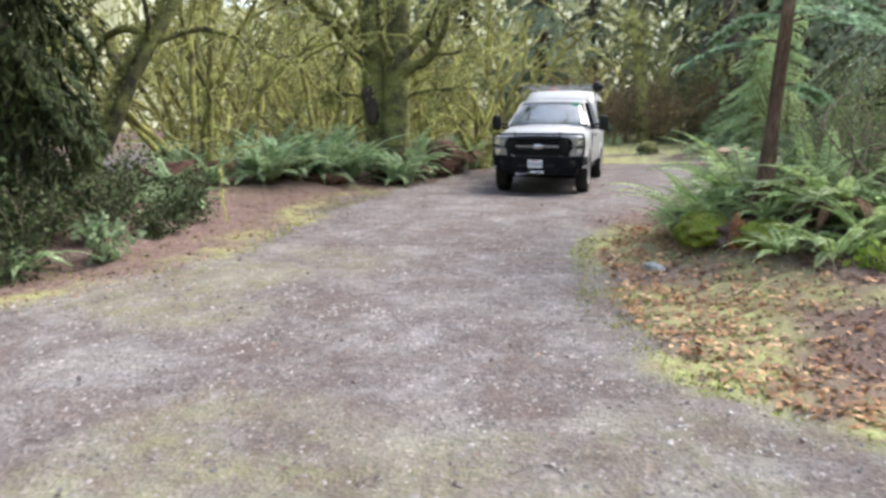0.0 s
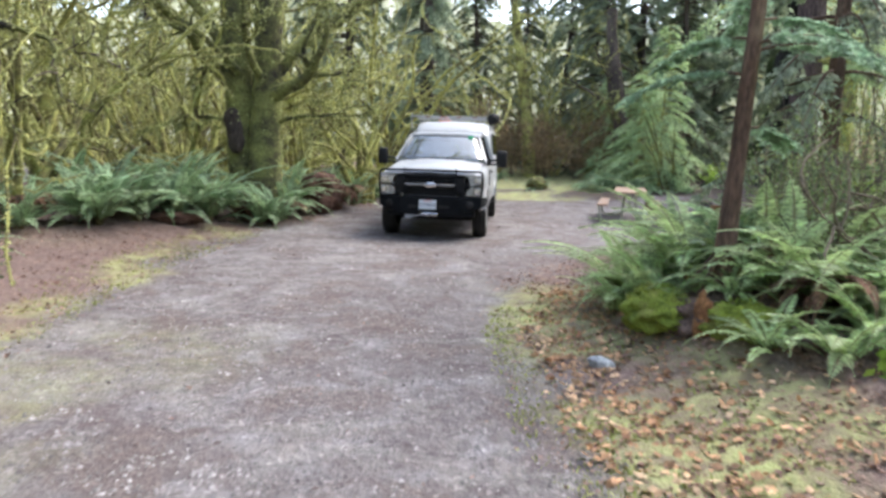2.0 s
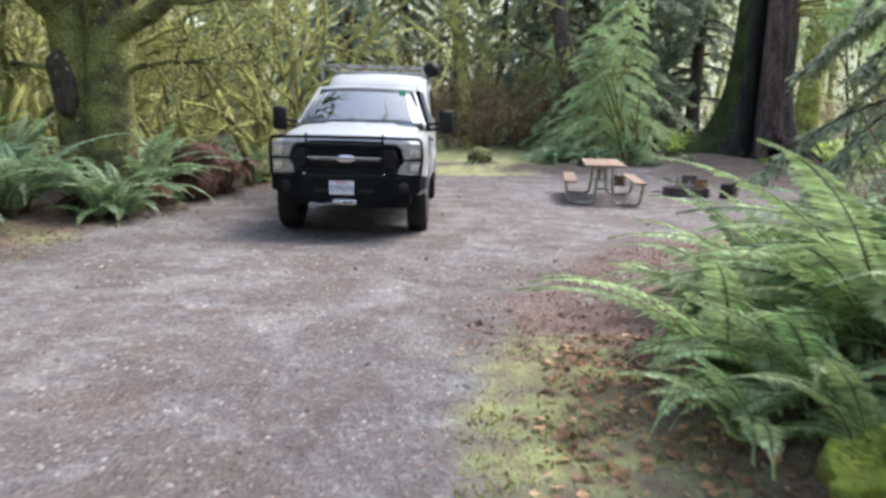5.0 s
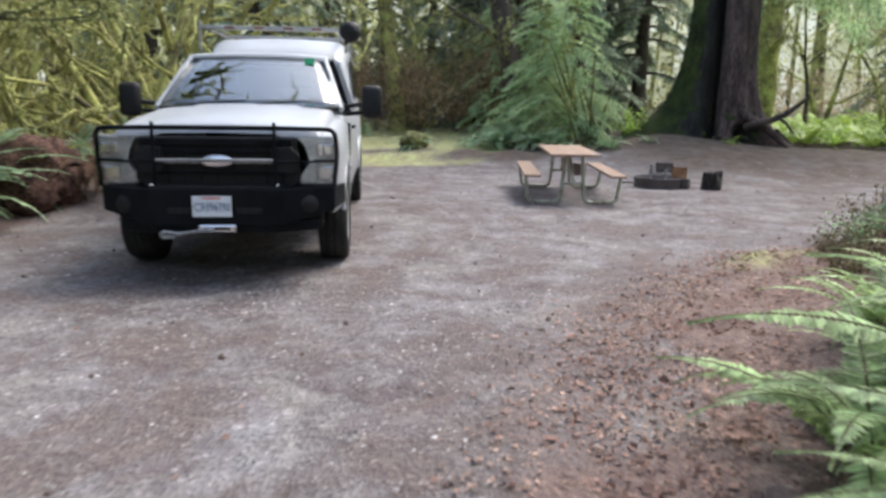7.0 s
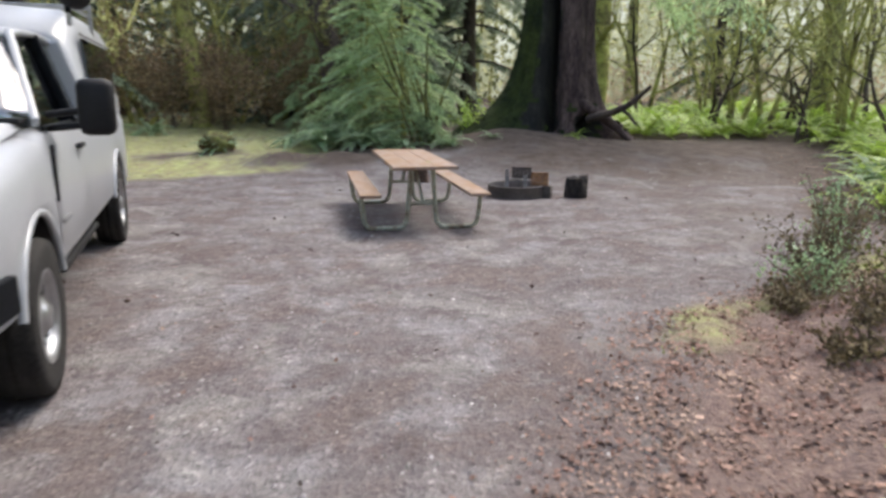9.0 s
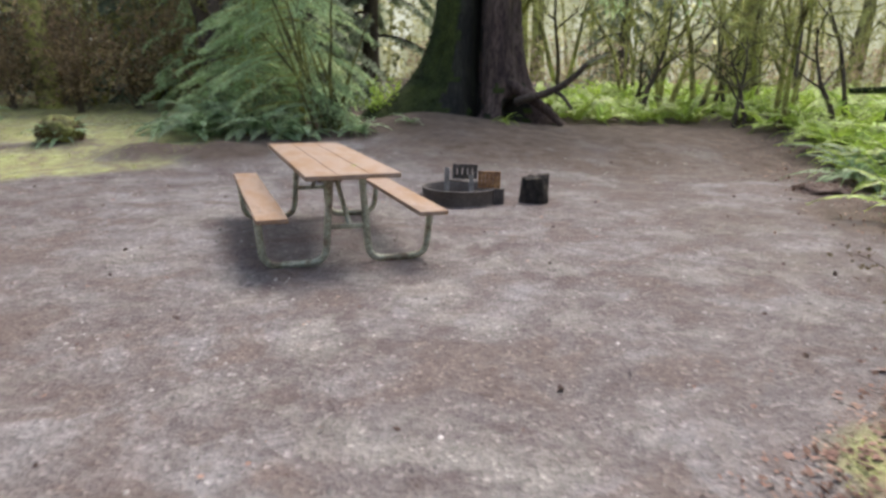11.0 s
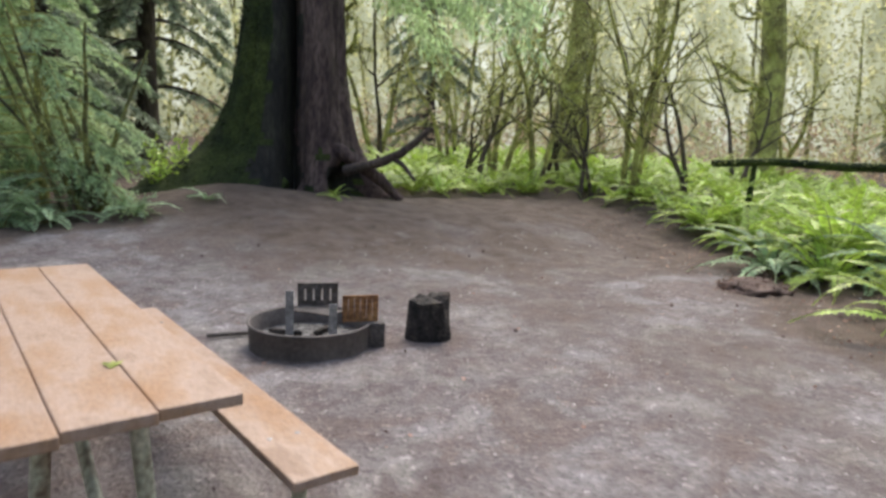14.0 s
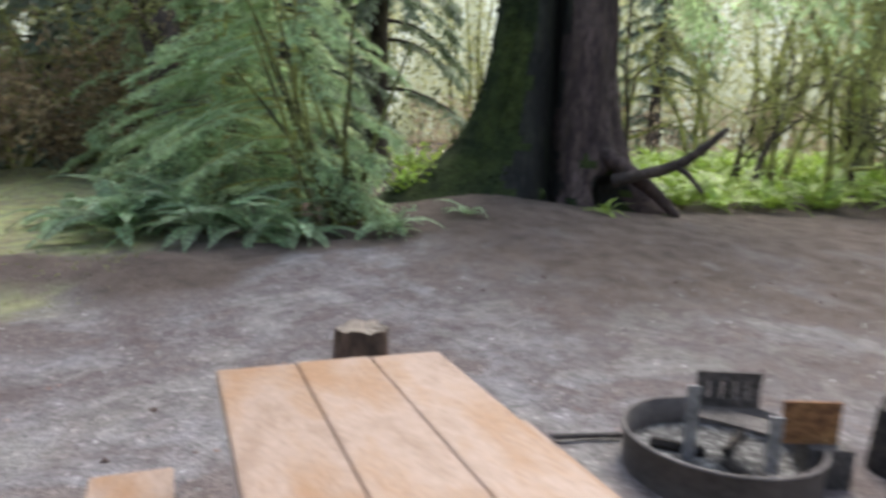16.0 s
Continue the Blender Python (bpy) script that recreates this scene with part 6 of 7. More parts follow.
# a second mossy trunk standing behind it
def mossy_trunk(x, y, r, tall, seed, label, bark=None):
    rng = np.random.default_rng(seed)
    twigs, moss, pts = Acc(), Acc(), []
    wood = [limb_acc(twigs)]
    P = wander(rng, (0, 0, -0.2), (0, 0, 1), tall, 9, 0.05)
    wood[0].tube(P, np.linspace(r * 1.15, r * 0.6, 10), 12, 0, 0.12, rng)
    for k in range(7):
        i = rng.integers(3, 9)
        a = rng.uniform(0, 6.28)
        wood.append(limb_acc(twigs))
        limb_set(wood[-1], pts, rng, P[i], unit(np.array([math.cos(a), math.sin(a), 0.5])), rng.uniform(1.6, 3), r * 0.28, 1, 0.2, 0.02, 6, 0.8, 5, 60)
    n = 900
    t = rng.uniform(0.3, 8.9, n)
    i = t.astype(int)
    a = rng.uniform(0, 6.28, n)
    pts.append(P[i] * (1 - (t - i))[:, None] + P[i + 1] * (t - i)[:, None] + np.stack([np.cos(a), np.sin(a), 0 * a], 1) * (r * np.linspace(1.1, 0.6, 9)[i])[:, None])
    scatter_blades(moss, np.concatenate(pts), 0.10, rng, down=0.9, width=0.5)
    T = finish_tree("mossy_tree", label, "tree", "mossy trees", wood, moss, bark)
    T.matrix_world = pose(x, y, height(x, y))


mossy_trunk(7.2, 33.0, 0.42, 8, 93, "mossy maple trunk with hanging yellow-green moss")
mossy_trunk(14.6, 31.5, 0.34, 8, 94, "tall mossy trunk among thin maples")
mossy_trunk(19.5, 28.0, 0.40, 9, 95, "tall mossy trunk among thin maples")
mossy_trunk(-0.9, 33.5, 0.38, 8, 96, "dark mossy trunk at the edge of the lawn", M_BARK)
mossy_trunk(-5.6, 36.5, 0.30, 9, 97, "mossy trunk at the edge of the lawn")
mossy_trunk(-13.5, 24.5, 0.26, 8, 98, "mossy trunk in the maple thicket")
mossy_trunk(-16.5, 18.0, 0.22, 8, 99, "mossy trunk in the maple thicket")

# fallen mossy limb lying across the fern bed
la = Acc()
lr = np.random.default_rng(101)
LP = np.array([(10.2, 23.9, 1.35), (11.2, 23.3, 1.42), (12.4, 22.6, 1.36), (14.0, 21.7, 1.40), (16.0, 20.6, 1.5)])
la.tube(LP, np.array([0.06, 0.075, 0.085, 0.085, 0.10]), 9, 0, 0.15, lr)
la.tube(np.array([(10.9, 23.5, 1.4), (10.8, 23.5, 0.7), (10.75, 23.5, 0.1)]), np.array([0.05, 0.06, 0.07]), 7, 0, 0.1, lr)
la.tube(np.array([(15.5, 20.9, 1.5), (15.6, 20.9, 0.8), (15.7, 20.9, 0.1)]), np.array([0.08, 0.09, 0.10]), 7, 0, 0.1, lr)
tt = lr.uniform(0, 3.99, 700)
ii = tt.astype(int)
scatter_blades(la, LP[ii] * (1 - (tt - ii))[:, None] + LP[ii + 1] * (tt - ii)[:, None] + lr.normal(size=(700, 3)) * 0.05 + np.array([0, 0, 0.06]), 0.05, lr, down=0.4, width=0.6, mat=1)
tagged(new("fallen_limb", la.mesh("fallen_limb", [M_MOSS_DARK, M_MOSS], smooth=True)), "moss-wrapped fallen limb propped over the fern bed", "branch")


# ---- ferns in place ----
rf = random.Random(33)
k = 0
# left bank
for x, y, s, c in ((-9.4, 8.9, 0.7, 14), (-9.0, 7.8, 0.7, 13), (-8.9, 11.0, 1.0, 18), (-8.8, 11.8, 1.05, 17), (-8.6, 12.5, 1.0, 17), (-8.35, 13.2, 1.05, 17), (-7.75, 14.0, 0.8, 14), (-8.35, 16.0, 1.2, 17), (-6.6, 4.3, 0.5, 11), (-7.9, 6.6, 0.6, 11), (-9.6, 12.1, 1.05, 17), (-8.9, 12.8, 1.0, 16), (-8.6, 13.7, 1.1, 18), (-9.7, 13.6, 1.1, 17), (-7.6, 14.3, 0.85, 15), (-8.1, 15.6, 1.1, 16), (-8.5, 16.7, 1.2, 16), (-8.8, 17.4, 1.0, 14), (-9.9, 15.0, 1.1, 15), (-10.7, 12.4, 1.0, 15), (-11.2, 13.9, 1.0, 14), (-9.2, 11.0, 0.85, 15), (-9.3, 9.9, 0.75, 13), (-10.4, 10.2, 0.9, 14), (-7.7, 18.6, 0.9, 14), (-8.9, 19.6, 1.0, 14), (-8.2, 21.6, 0.9, 14), (-10.0, 17.2, 1.0, 14), (-7.9, 7.6, 0.6, 12), (-11.8, 11.6, 1.0, 14), (-9.4, 22.4, 0.9, 12)):
    k += 1
    fern(x, y, s * 1.12, 200 + k, "sword", c, lift=20 if y > 8 else 6)
for x, y, s in ((-9.5, 10.3, 0.7), (-7.5, 14.9, 0.6), (-7.35, 17.3, 0.95), (-7.6, 17.9, 0.8)):
    k += 1
    fern(x, y, s, 200 + k, "dead", 16, z=height(x, y) + 0.4, group="withered ferns")
# island on the right
for x, y, s, c, kind in ((-0.75, 9.3, 0.95, 17, "pale"), (-0.35, 9.9, 1.0, 16, "pale"), (-0.15, 9.0, 1.05, 18, "pale"), (0.15, 9.7, 1.15, 18, "pale"), (0.75, 8.0, 1.0, 15, "pale"), (1.3, 8.3, 1.1, 15, "pale"), (0.45, 8.15, 0.75, 13, "pale"), (1.05, 7.7, 0.75, 13, "pale"), (0.55, 9.2, 1.15, 16, "pale"), (0.2, 8.6, 0.8, 14, "pale"), (-0.5, 11.2, 0.75, 16, "pale"), (-0.3, 10.05, 0.95, 16, "pale"), (0.35, 12.6, 0.6, 13, "pale"), (-0.85, 8.5, 0.6, 13, "pale"), (-0.5, 8.25, 0.55, 12, "pale"), (0.1, 8.0, 0.6, 12, "pale"), (-0.55, 8.6, 0.7, 13, "pale"), (0.3, 9.2, 1.1, 16, "sword"), (0.7, 8.5, 1.0, 14, "pale"), (1.2, 9.4, 1.1, 15, "pale"), (1.6, 7.9, 1.0, 14, "sword"), (2.2, 8.8, 1.1, 14, "pale"),
                         (-0.62, 9.05, 0.95, 10, "pale"), (-0.05, 11.8, 0.6, 14, "pale"), (-0.4, 10.2, 0.75, 14, "pale"), (0.1, 11.0, 1.1, 15, "pale"), (0.45, 12.2, 0.6, 14, "pale"), (0.85, 12.9, 0.7, 14, "pale"), (1.0, 11.2, 1.1, 14, "sword"), (0.9, 10.2, 1.1, 14, "pale"), (2.0, 10.6, 1.1, 13, "pale"), (2.6, 12.0, 1.1, 13, "pale"),
                         (0.25, 7.1, 0.55, 11, "pale"), (0.65, 6.9, 0.6, 11, "pale"), (0.95, 7.3, 0.7, 12, "pale"), (3.2, 14.9, 1.0, 13, "sword"), (4.3, 16.2, 1.0, 13, "sword")):
    k += 1
    fern(x, y, s, 300 + k, kind, c, group="ferns on the island", lift=12)
for x, y, s in ((0.75, 7.7, 0.9), (1.35, 7.5, 0.8), (1.9, 7.5, 0.9), (0.3, 8.5, 0.5), (0.5, 8.3, 0.5)):
    k += 1
    fern(x, y, s, 300 + k, "dead", 14, z=height(x, y) + 0.25, group="withered ferns")
# by the great spruce, along the right rim and the lawn's edge
for x, y, s, c, kind in ((4.45, 27.3, 0.34, 7, "light"), (2.3, 27.2, 0.4, 7, "sword"), (7.3, 20.5, 0.9, 16, "light"), (7.5, 21.3, 0.95, 16, "sword"), (7.7, 19.8, 1.0, 15, "sword"), (8.7, 22.3, 0.95, 15, "light"), (9.5, 23.4, 0.95, 15, "light"), (8.4, 20.8, 1.0, 14, "light"), (-1.7, 27.8, 1.15, 15, "sword"), (-0.8, 27.6, 1.0, 14, "sword"), (-0.3, 27.2, 0.9, 13, "sword"), (-1.3, 28.6, 1.2, 15, "sword"), (0.1, 27.0, 0.8, 13, "sword"), (-2.4, 28.8, 0.8, 12, "sword"), (-4.0, 27.35, 0.5, 16, "sword"), (-4.15, 27.5, 0.42, 12, "sword"), (-6.6, 33.5, 0.8, 12, "sword"), (-8.0, 34.5, 0.9, 12, "sword"), (1.2, 26.9, 0.6, 11, "sword")):
    k += 1
    fern(x, y, s, 400 + k, kind, c)


def fern_mesh(seed, kind, count=11):
    """A whole clump as one mesh, for the fern bed."""
    rng = random.Random(seed)
    bm = bmesh.new()
    coarse = [frond_mesh("bed_frond", 20 + i, l, w, fronds(kind)[0].materials[0], d, 22) for i, (l, w, d) in enumerate(((1.3, 0.115, 90), (1.15, 0.12, 112), (1.35, 0.105, 70)))]
    for i in range(count):
        src = rng.choice(coarse)
        n0 = len(bm.verts)
        bm.from_mesh(src)
        bm.verts.ensure_lookup_table()
        m = pose(0, 0, 0, 0, 0, 360 * i / count + rng.uniform(-12, 12)) @ pose(0, 0, 0, rng.uniform(-10, 10), rng.uniform(-25, 15), 0) @ Matrix.Scale(rng.uniform(0.75, 1.1), 4)
        for v in bm.verts[n0:]:
            v.co = m @ v.co
    me = bpy.data.meshes.new("fern")
    bm.to_mesh(me)
    bm.free()
    me.materials.append(FRONDS[kind][0].materials[0])
    me.materials.append(M_STALK)
    return me


bed = [fern_mesh(500 + i, "light") for i in range(4)]
far_bed = Acc()
for x, y in fill(rf, 360, 5.0, 20, 18.5, 38, 0.62, lambda x, y: (x > right_edge(y) + 0.2 + 1.2 * smooth(18.5, 20, y) if y < 24 else (x > 9.9 + 0.35 * (y - 24) if y < 28.2 else (x > 6.3 or y > 31))) and y > 16.5 + 0.12 * x and not (y < 28.5 and x < 9 + (y - 24) * 0.1 and y > 24 and x < 8.4)):
    me = rf.choice(bed)
    m = pose(x, y, height(x, y) - 0.02, 0, 0, rf.uniform(0, 360)) @ Matrix.Scale(rf.uniform(0.75, 1.1), 4)
    if x < 11.5 and y < 29.5:
        tagged(new("fern", me), "bright green fern in the sunlit fern bed", "fern", "fern bed").matrix_world = m
    else:
        V, Q, K = np.zeros(len(me.vertices) * 3), np.zeros(len(me.loops), int), np.zeros(len(me.polygons), int)
        me.vertices.foreach_get("co", V), me.loops.foreach_get("vertex_index", Q), me.polygons.foreach_get("material_index", K)
        far_bed.add(V.reshape(-1, 3) @ np.array(m.to_3x3()).T + np.array(m.translation), Q.reshape(-1, 4))
        far_bed.m[-1] = K
tagged(new("fern_bed", far_bed.mesh("fern_bed", [M_FERN_LIGHT, M_STALK])), "sunlit bed of bright green ferns beneath thin maples", "ferns", kind="stuff")

slim = [vine_maple(55, 1, 4.2, "slim dark maple sapling with hooked twigs", 70, 0.12, 0.08, 0.8), vine_maple(56, 1, 3.6, "slim dark maple sapling with hooked twigs", 70, 0.12, 0.08, 0.8), vine_maple(57, 2, 3.2, "slim dark maple sapling with hooked twigs", 70, 0.12, 0.08, 0.8)]
for t in slim:
    for c in t.children:
        if c.name.startswith(("stem", "branchwork")):
            c.data.materials[0] = M_BARK
spread_copies(slim, [(12.5, 26.2), (11.6, 25.4), (10.3, 31.0), (13.4, 28.6), (14.6, 25.6), (12.0, 29.8), (16.0, 27.2), (9.8, 29.6), (11.0, 27.4), (8.9, 32.4)], rt, 0.8, 1.05)


# ---- stumps, shrubs, brush ----
def mossy_stump():
    rng = np.random.default_rng(111)
    T = thing("mossy_stump", "low rotten stump capped with vivid green moss", "stump", pose(-0.28, 7.72, height(-0.28, 7.72) - 0.05, 0, 0, -20))
    for cx, cy, r, h, mat, nm in ((0.05, 0.12, 0.32, 0.27, M_DIRT, "rotten_wood"), (-0.24, 0.0, 0.29, 0.30, M_MOSS_LUSH, "moss_cap"), (0.42, 0.0, 0.30, 0.30, M_MOSS_LUSH, "moss_cap"), (0.16, -0.14, 0.07, 0.36, M_RUST, "splintered_wood")):
        bm = bmesh.new()
        bmesh.ops.create_icosphere(bm, subdivisions=4, radius=1)
        for v in bm.verts:
            q = v.co.copy()
            b = 1 + 0.42 * noise.noise(q * 2.2 + Vector((cx * 9, 3, 1))) + 0.2 * noise.noise(q * 6)
            v.co = Vector((cx + q.x * r * b, cy + q.y * r * b, max(-0.05, h * 0.45 + q.z * h * 0.55 * b)))
        part(nm, bm, mat, T, smooth=True)
    fuzz = Acc()
    n = 1600
    d = unit(rng.normal(size=(n, 3)) + np.array([0, -0.2, 0.6]))
    c = np.where(rng.uniform(0, 1, (n, 1)) < 0.5, np.array([[-0.22, -0.02, 0.18]]), np.array([[0.42, 0.0, 0.14]]))
    scatter_blades(fuzz, c + d * np.array([0.26, 0.25, 0.19]), 0.03, rng, up=0.6, width=0.4)
    f = new("moss_fuzz", fuzz.mesh("moss_fuzz", [M_MOSS_LUSH]))
    f.parent = T


mossy_stump()


def root_wad(x, y, r, h, seed, label, wood=None):
    """A rotten upturned stump, ragged and reddish brown."""
    rng = np.random.default_rng(seed)
    bm = bmesh.new()
    bmesh.ops.create_icosphere(bm, subdivisions=4, radius=1)
    for v in bm.verts:
        q = v.co.copy()
        b = 1 + 0.30 * noise.noise(q * 1.8 + Vector((seed, 2, 1))) + 0.16 * noise.noise(q * 6) + 0.08 * noise.noise(q * 15)
        v.co = Vector((q.x * r * b, q.y * r * b, max(-0.1, h * 0.4 + q.z * h * 0.6 * b)))
    T = thing("rotten_stump", label, "stump", pose(x, y, height(x, y) - 0.05))
    part("rotten_wood", bm, wood or M_STUMP, T, smooth=True)
    f = Acc()
    n = 900
    d = unit(rng.normal(size=(n, 3)) + np.array([0, 0, 0.2]))
    scatter_blades(f, d * np.array([r, r, h * 0.6]) * rng.uniform(0.9, 1.08, (n, 1)) + np.array([0, 0, h * 0.4]), 0.10, rng, down=1.0, width=0.14)
    o = new("root_fringe", f.mesh("root_fringe", [M_FERN_DEAD]))
    o.parent = T


root_wad(-7.85, 17.0, 0.55, 0.92, 171, "reddish-brown rotten stump capped with ferns beside the drive")
# Two solid dark lumps added in place of the bank's dark hollow.
root_wad(-10.3, 10.4, 0.55, 0.50, 172, "dark lump standing in for the hollow under ferns on the bank")
root_wad(-10.0, 9.4, 0.65, 0.55, 175, "dark lump standing in for the hollow under ferns on the bank")
root_wad(-8.7, 12.6, 0.5, 0.26, 176, "low brown mound of rotten wood under ferns")
root_wad(-8.2, 14.6, 0.45, 0.40, 173, "dark rotten stump at the maple's foot")
# A soil mound on the lawn, shaped with the stump builder.
root_wad(-4.0, 27.45, 0.36, 0.42, 177, "dark mound tufted with small ferns on the lawn", M_MAPLE)
root_wad(6.50, 20.96, 0.38, 0.16, 178, "low heap of dark soil and torn roots beside ferns", M_DIRT)
root_wad(8.26, 21.48, 0.45, 0.20, 179, "low heap of dark soil and torn roots beside ferns", M_DIRT)
root_wad(1.5, 8.2, 0.4, 0.40, 174, "reddish rotten stump hidden by withered ferns")


def leafy_shrub(name, label, x, y, tall, wide, n, leaf, mat, seed, stems=12, wood=None, group=""):
    rng = np.random.default_rng(seed)
    w, lv = Acc(), Acc()
    for k in range(stems):
        a, o = rng.uniform(0, 6.28), rng.uniform(0.2, 1)
        P = wander(rng, (rng.normal() * 0.05, rng.normal() * 0.05, -0.05), unit(np.array([math.cos(a) * o * wide / tall, math.sin(a) * o * wide / tall, 1])), tall * rng.uniform(0.7, 1.15), 7, 0.15)
        w.tube(P, np.linspace(0.010, 0.003, 8), 4)
        m = n // stems
        t = rng.uniform(1.5, 6.99, m)
        i = t.astype(int)
        scatter_blades(lv, P[i] * (1 - (t - i))[:, None] + P[i + 1] * (t - i)[:, None] + rng.normal(size=(m, 3)) * 0.06 * wide, leaf, rng, up=0.3, width=0.65)
    T = finish_tree(name, label, "shrub", group, w, lv, wood or M_TWIG, mat, "foliage", "stem_tangle")
    T.matrix_world = pose(x, y, height(x, y))
    return T


leafy_shrub("salal_shrub", "low salal shrub with blue-green leaves at the drive's edge", -6.4, 5.05, 0.62, 0.45, 300, 0.085, M_FERN, 121)
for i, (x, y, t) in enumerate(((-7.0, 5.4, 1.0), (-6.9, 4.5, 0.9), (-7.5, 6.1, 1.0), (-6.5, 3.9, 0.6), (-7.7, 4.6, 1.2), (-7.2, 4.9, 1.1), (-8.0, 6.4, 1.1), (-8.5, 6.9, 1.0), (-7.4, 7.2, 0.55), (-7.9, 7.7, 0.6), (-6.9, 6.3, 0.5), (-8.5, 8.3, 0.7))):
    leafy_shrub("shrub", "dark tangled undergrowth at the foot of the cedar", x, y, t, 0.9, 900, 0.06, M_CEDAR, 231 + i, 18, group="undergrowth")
leafy_shrub("salal_shrub", "low salal shrub with blue-green leaves beside the stump", 0.95, 6.65, 0.35, 0.45, 160, 0.075, M_FERN_LIGHT, 122)
for i, (x, y, t) in enumerate(((0.75, 10.1, 2.0), (1.5, 9.7, 2.3), (0.95, 9.0, 1.7), (1.9, 10.8, 2.2), (2.3, 8.7, 2.0))):
    leafy_shrub("huckleberry_shrub", "airy huckleberry shrub with small yellow-green leaves", x, y, t, 1.1, 2200, 0.035, M_HUCKLE, 181 + i, 22, group="huckleberries")
leafy_shrub("shrub", "sparse leafy shrub under the hemlocks", 2.3, 29.6, 1.0, 0.9, 420, 0.09, M_FERN_LIGHT, 123)
leafy_shrub("shrub", "sparse leafy shrub under the hemlocks", 1.0, 29.4, 1.1, 0.9, 420, 0.09, M_FERN, 124)
for i, (x, y) in enumerate(((-0.6, 28.3), (0.1, 28.7), (-1.2, 29.0), (0.6, 27.5))):
    leafy_shrub("shrub", "low green shrub among ferns by the lawn", x, y, 0.95, 0.8, 600, 0.075, M_FERN, 211 + i, 16, group="shrubs by the lawn")
leafy_shrub("shrub", "dense green shrub at the clearing's corner", 3.1, 15.6, 0.7, 0.6, 380, 0.05, M_FERN, 125)
leafy_shrub("shrub", "dense green shrub at the clearing's corner", 2.2, 15.2, 0.5, 0.5, 260, 0.04, M_GRASS, 126)
for i, (x, y, t, m) in enumerate(((1.5, 15.55, 0.4, M_BRUSH_DARK), (1.95, 15.9, 0.55, M_FERN), (2.5, 16.45, 0.75, M_BRUSH_DARK), (3.1, 17.05, 0.85, M_FERN), (1.65, 14.95, 0.4, M_BRUSH_DARK), (2.25, 15.2, 0.6, M_BRUSH_DARK), (3.6, 17.5, 0.8, M_BRUSH_DARK), (1.15, 14.5, 0.35, M_BRUSH_DARK), (1.35, 14.0, 0.45, M_BRUSH_DARK), (1.7, 13.6, 0.55, M_FERN), (1.9, 14.3, 0.6, M_BRUSH_DARK), (2.6, 15.7, 0.6, M_BRUSH_DARK), (1.5, 14.3, 0.45, M_BRUSH_DARK), (2.1, 13.8, 0.6, M_BRUSH_DARK), (2.2, 16.2, 0.5, M_BRUSH_DARK))):
    leafy_shrub("low_brush", "low twiggy brush with sparse leaves at the clearing's rim", x, y, t, 0.6, 760, 0.036, m, 191 + i, 20, group="low brush")
leafy_shrub("shrub", "brown tangled shrub at the clearing's corner", 2.9, 15.1, 0.75, 0.8, 900, 0.045, M_BRUSH_DARK, 129, 24)
leafy_shrub("shrub", "brown tangled shrub at the clearing's corner", 3.7, 16.0, 0.9, 0.8, 900, 0.045, M_BRUSH_DARK, 130, 24)
leafy_shrub("shrub", "dark tangled shrub at the clearing's corner", 4.9, 17.4, 0.8, 0.7, 360, 0.06, M_NEEDLE, 127)
leafy_shrub("shrub", "dark tangled shrub at the clearing's corner", 5.6, 18.7, 0.7, 0.7, 320, 0.06, M_NEEDLE, 128)
# dry brush behind the lawn
for i, (x, y) in enumerate(((-4.6, 35.0), (-6.4, 36.0), (-8.4, 36.2), (-3.2, 35.6), (-5.4, 38.0), (-2.0, 36.5), (-1.2, 35.4), (-0.4, 34.2), (-10.2, 37.5), (-7.4, 38.5))):
    leafy_shrub("dry_brush", "tangled brown brush behind the lawn", x, y, 3.0 + 0.6 * (i % 3), 2.0, 2400, 0.10, M_BRUSH, 131 + i, 30, group="dry brush")


# bare tangled twigs on the island's far side
def bare_tangle(x, y, seed, tall, n):
    rng = np.random.default_rng(seed)
    w = Acc()
    pts = []
    for k in range(n):
        a = rng.uniform(0, 6.28)
        limb_set(w, pts, rng, (rng.normal() * 0.3, rng.normal() * 0.3, -0.05), unit(np.array([math.cos(a) * 0.6, math.sin(a) * 0.6, 1])), tall * rng.uniform(0.6, 1.1), 0.012, 1, 0.2, 0, 4, 0.8, 6, 0)
    T = finish_tree("bare_shrub", "tangle of bare pale twigs", "shrub", "bare shrubs", w, None, M_TWIG, wood_part="stem_tangle")
    T.matrix_world = pose(x, y, height(x, y))


for i, (x, y) in enumerate(((1.3, 8.9), (2.8, 9.8), (3.4, 12.6), (0.4, 32.4))):
    bare_tangle(x, y, 140 + i, 1.8 if y < 20 else 3.2, 9)


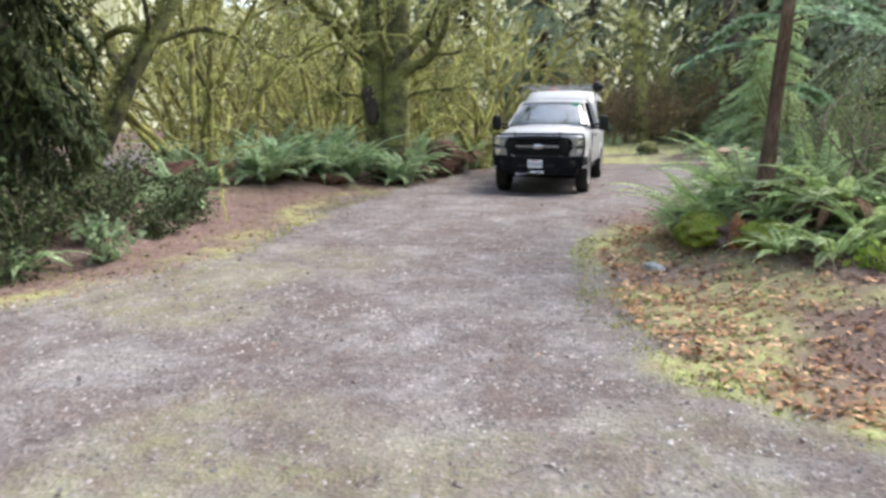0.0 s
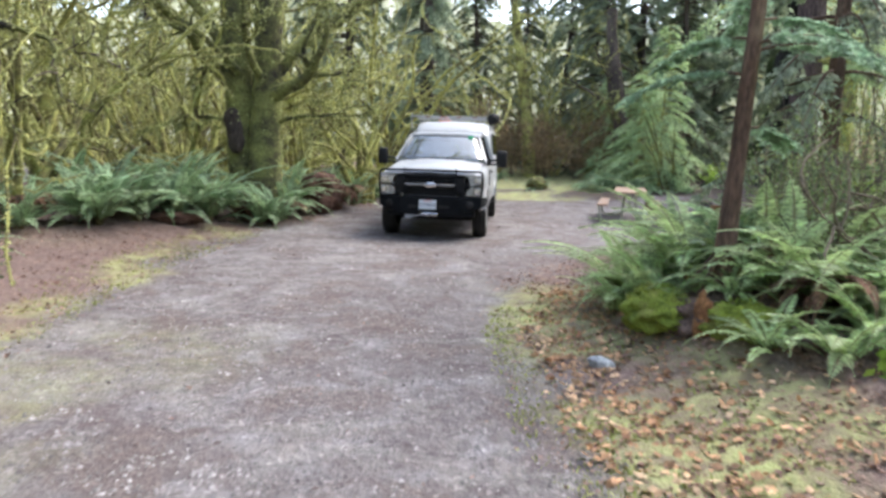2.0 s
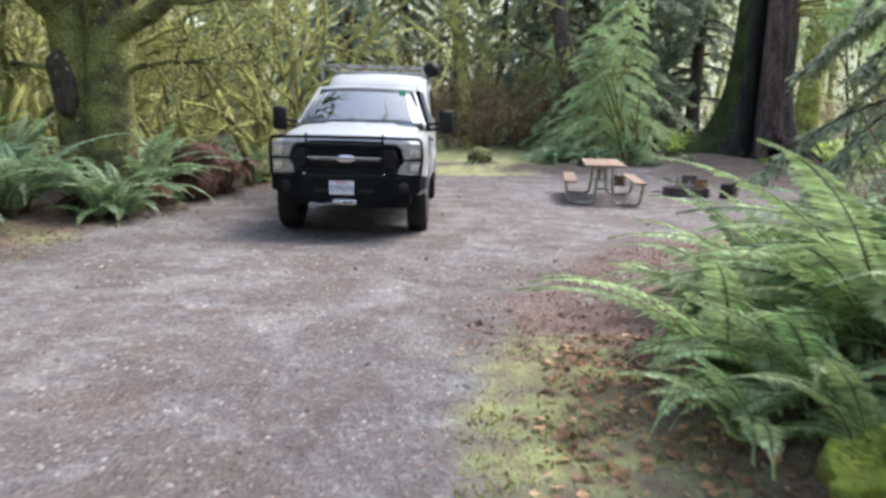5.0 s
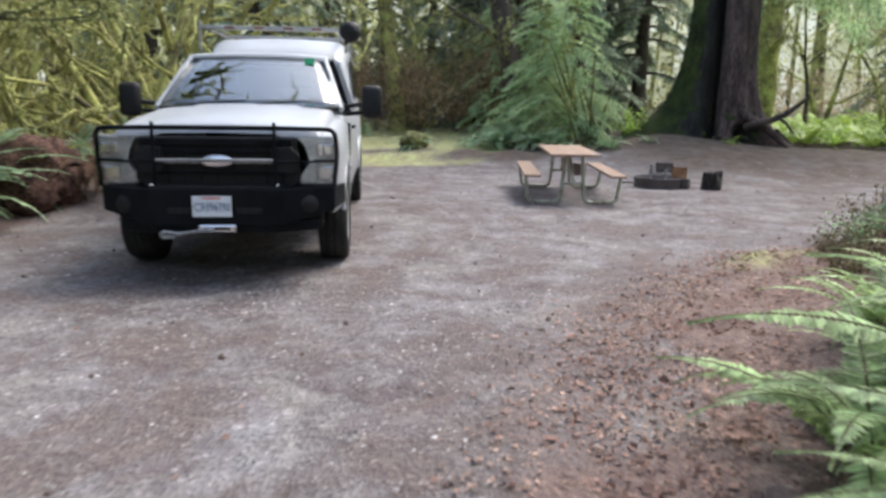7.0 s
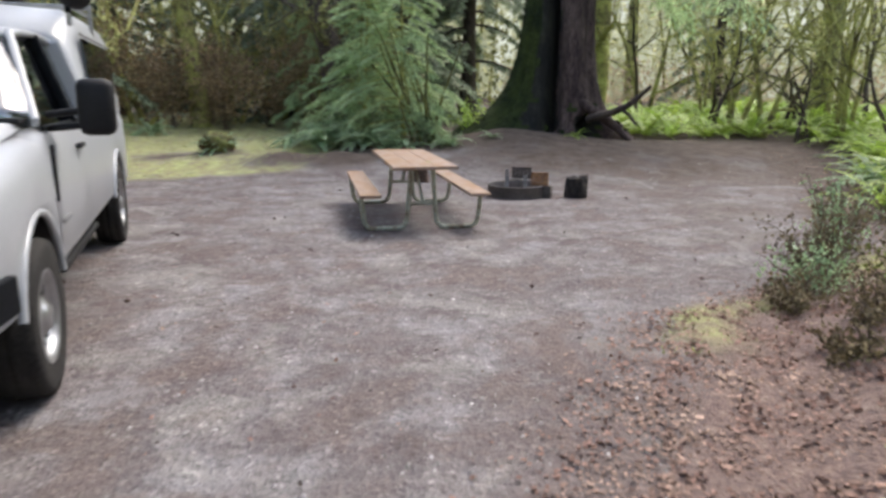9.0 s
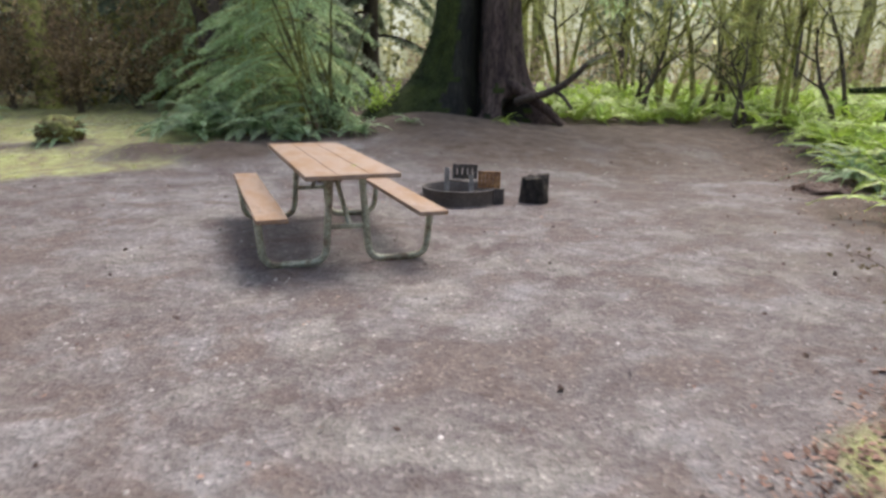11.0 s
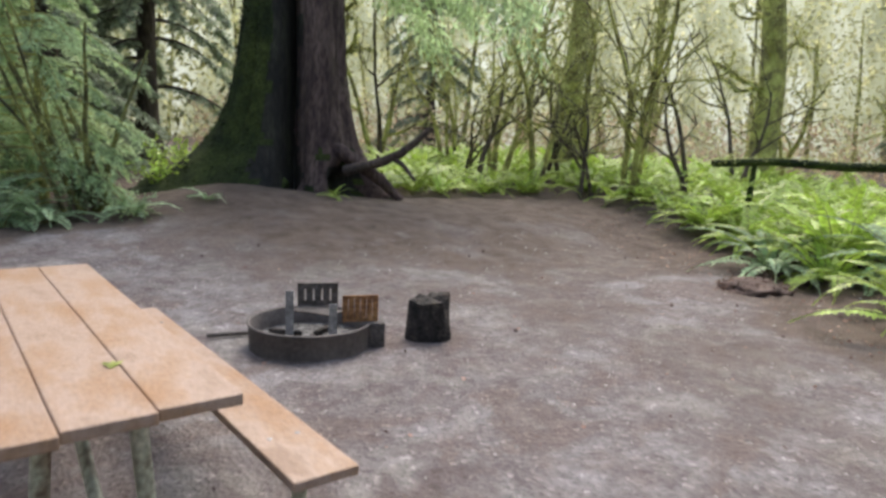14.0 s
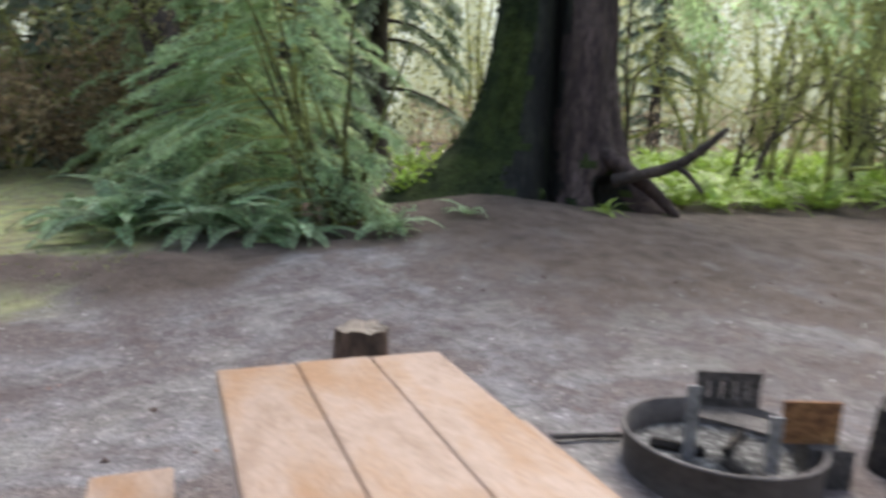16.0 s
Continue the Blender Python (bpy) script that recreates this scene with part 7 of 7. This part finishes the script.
def pole_clump(x, y):
    """A sheaf of bare mossy poles leaning out from one root."""
    rng = np.random.default_rng(148)
    wood, moss, pts = [], Acc(), []
    for k in range(11):
        w = Acc()
        P = wander(rng, (rng.normal() * 0.22, rng.normal() * 0.15, -0.05), unit(np.array([-0.28 + 0.22 * rng.normal(), 0.1 * rng.normal(), 1.0])), rng.uniform(1.9, 3.2), 8, 0.05)
        w.tube(P, np.linspace(rng.uniform(0.03, 0.05), 0.014, 9), 7, 0, 0.1, rng)
        wood.append(w)
        t = rng.uniform(0.2, 7.9, 60)
        i = t.astype(int)
        pts.append(P[i] * (1 - (t - i))[:, None] + P[i + 1] * (t - i)[:, None] + rng.normal(size=(60, 3)) * 0.025)
    scatter_blades(moss, np.concatenate(pts), 0.05, rng, down=0.8, width=0.5)
    T = finish_tree("pole_clump", "sheaf of bare mossy poles under young hemlocks", "shrub", "", wood, moss, M_MAPLE, wood_part="pole")
    T.matrix_world = pose(x, y, height(x, y))


pole_clump(0.85, 27.6)


# ---- far woods ----
def far_woods():
    rng = np.random.default_rng(151)
    a, br = Acc(), Acc()
    n = 80000
    ang = rng.uniform(0, 2 * np.pi, n)
    rad = rng.uniform(34, 60, n)
    x, y = -2 + rad * np.cos(ang), 16 + rad * np.sin(ang)
    top = 16 + 4 * np.sin(ang * 9) + 3 * np.sin(ang * 23 + 1)
    z = rng.uniform(0, 1, n) ** 1.1 * top
    clump = np.sin(x * 0.9 + z) * np.sin(y * 0.8 - z * 0.7) + rng.normal(size=n) * 0.5
    keep = clump > -0.25
    C = np.stack([x, y, z + 0.3], 1)
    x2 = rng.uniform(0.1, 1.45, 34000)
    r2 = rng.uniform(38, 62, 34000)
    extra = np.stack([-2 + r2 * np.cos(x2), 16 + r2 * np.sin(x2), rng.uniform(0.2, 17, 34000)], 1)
    # Blades on the bright bearing take the colour painted as sunlit.
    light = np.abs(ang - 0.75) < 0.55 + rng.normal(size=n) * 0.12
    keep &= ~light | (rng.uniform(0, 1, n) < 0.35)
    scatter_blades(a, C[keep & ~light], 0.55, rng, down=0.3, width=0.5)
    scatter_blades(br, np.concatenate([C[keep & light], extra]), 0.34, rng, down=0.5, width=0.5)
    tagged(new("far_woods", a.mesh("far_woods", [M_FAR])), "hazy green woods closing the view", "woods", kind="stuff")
    tagged(new("far_sunlit_woods", br.mesh("far_sunlit_woods", [M_FAR_BRIGHT])), "woods beyond the fern bed, sunlight put into their pale colour", "woods", kind="stuff")
    dry = Acc()
    da, dr = rng.uniform(0.25, 1.25, 9000), rng.uniform(27, 44, 9000)
    dx, dy = -2 + dr * np.cos(da), 16 + dr * np.sin(da)
    scatter_blades(dry, np.stack([dx, dy, ground_height(dx, dy) + 2.1 * rng.uniform(0, 1, 9000) ** 1.5], 1), 0.26, rng, up=0.8, width=0.25)
    tagged(new("dry_field", dry.mesh("dry_field", [M_DRY])), "pale tan dead grass beyond the fern bed", "grass", kind="stuff")
    t = Acc()
    for k in range(170):
        an, r = rng.uniform(0, 6.28), rng.uniform(34, 56)
        p = np.array([-2 + r * math.cos(an), 16 + r * math.sin(an), -0.3])
        P = wander(rng, p, (0, 0, 1), rng.uniform(8, 15), 6, 0.05)
        t.tube(P, np.linspace(rng.uniform(0.12, 0.3), 0.05, 7), 7, 0)
    tagged(new("far_trunks", t.mesh("far_trunks", [M_MOSSBARK], smooth=True)), "distant bare and mossy trunks in the woods", "woods", kind="stuff")


far_woods()


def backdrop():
    """A self-glowing ring painted as hazy distance beyond the woods, with a ragged top."""
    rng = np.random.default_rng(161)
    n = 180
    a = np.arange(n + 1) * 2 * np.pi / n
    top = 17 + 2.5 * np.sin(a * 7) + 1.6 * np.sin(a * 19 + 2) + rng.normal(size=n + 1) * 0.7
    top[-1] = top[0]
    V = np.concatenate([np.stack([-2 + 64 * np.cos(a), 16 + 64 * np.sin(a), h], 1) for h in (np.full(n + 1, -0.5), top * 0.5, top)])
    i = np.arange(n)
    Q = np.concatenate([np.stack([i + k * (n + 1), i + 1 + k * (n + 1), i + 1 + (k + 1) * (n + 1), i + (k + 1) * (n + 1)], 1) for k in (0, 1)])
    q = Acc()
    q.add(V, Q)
    tagged(new("backdrop", q.mesh("backdrop", [M_BACKDROP])), "glowing backdrop coloured as pale hazy woodland in the distance", "backdrop", kind="structure")


backdrop()
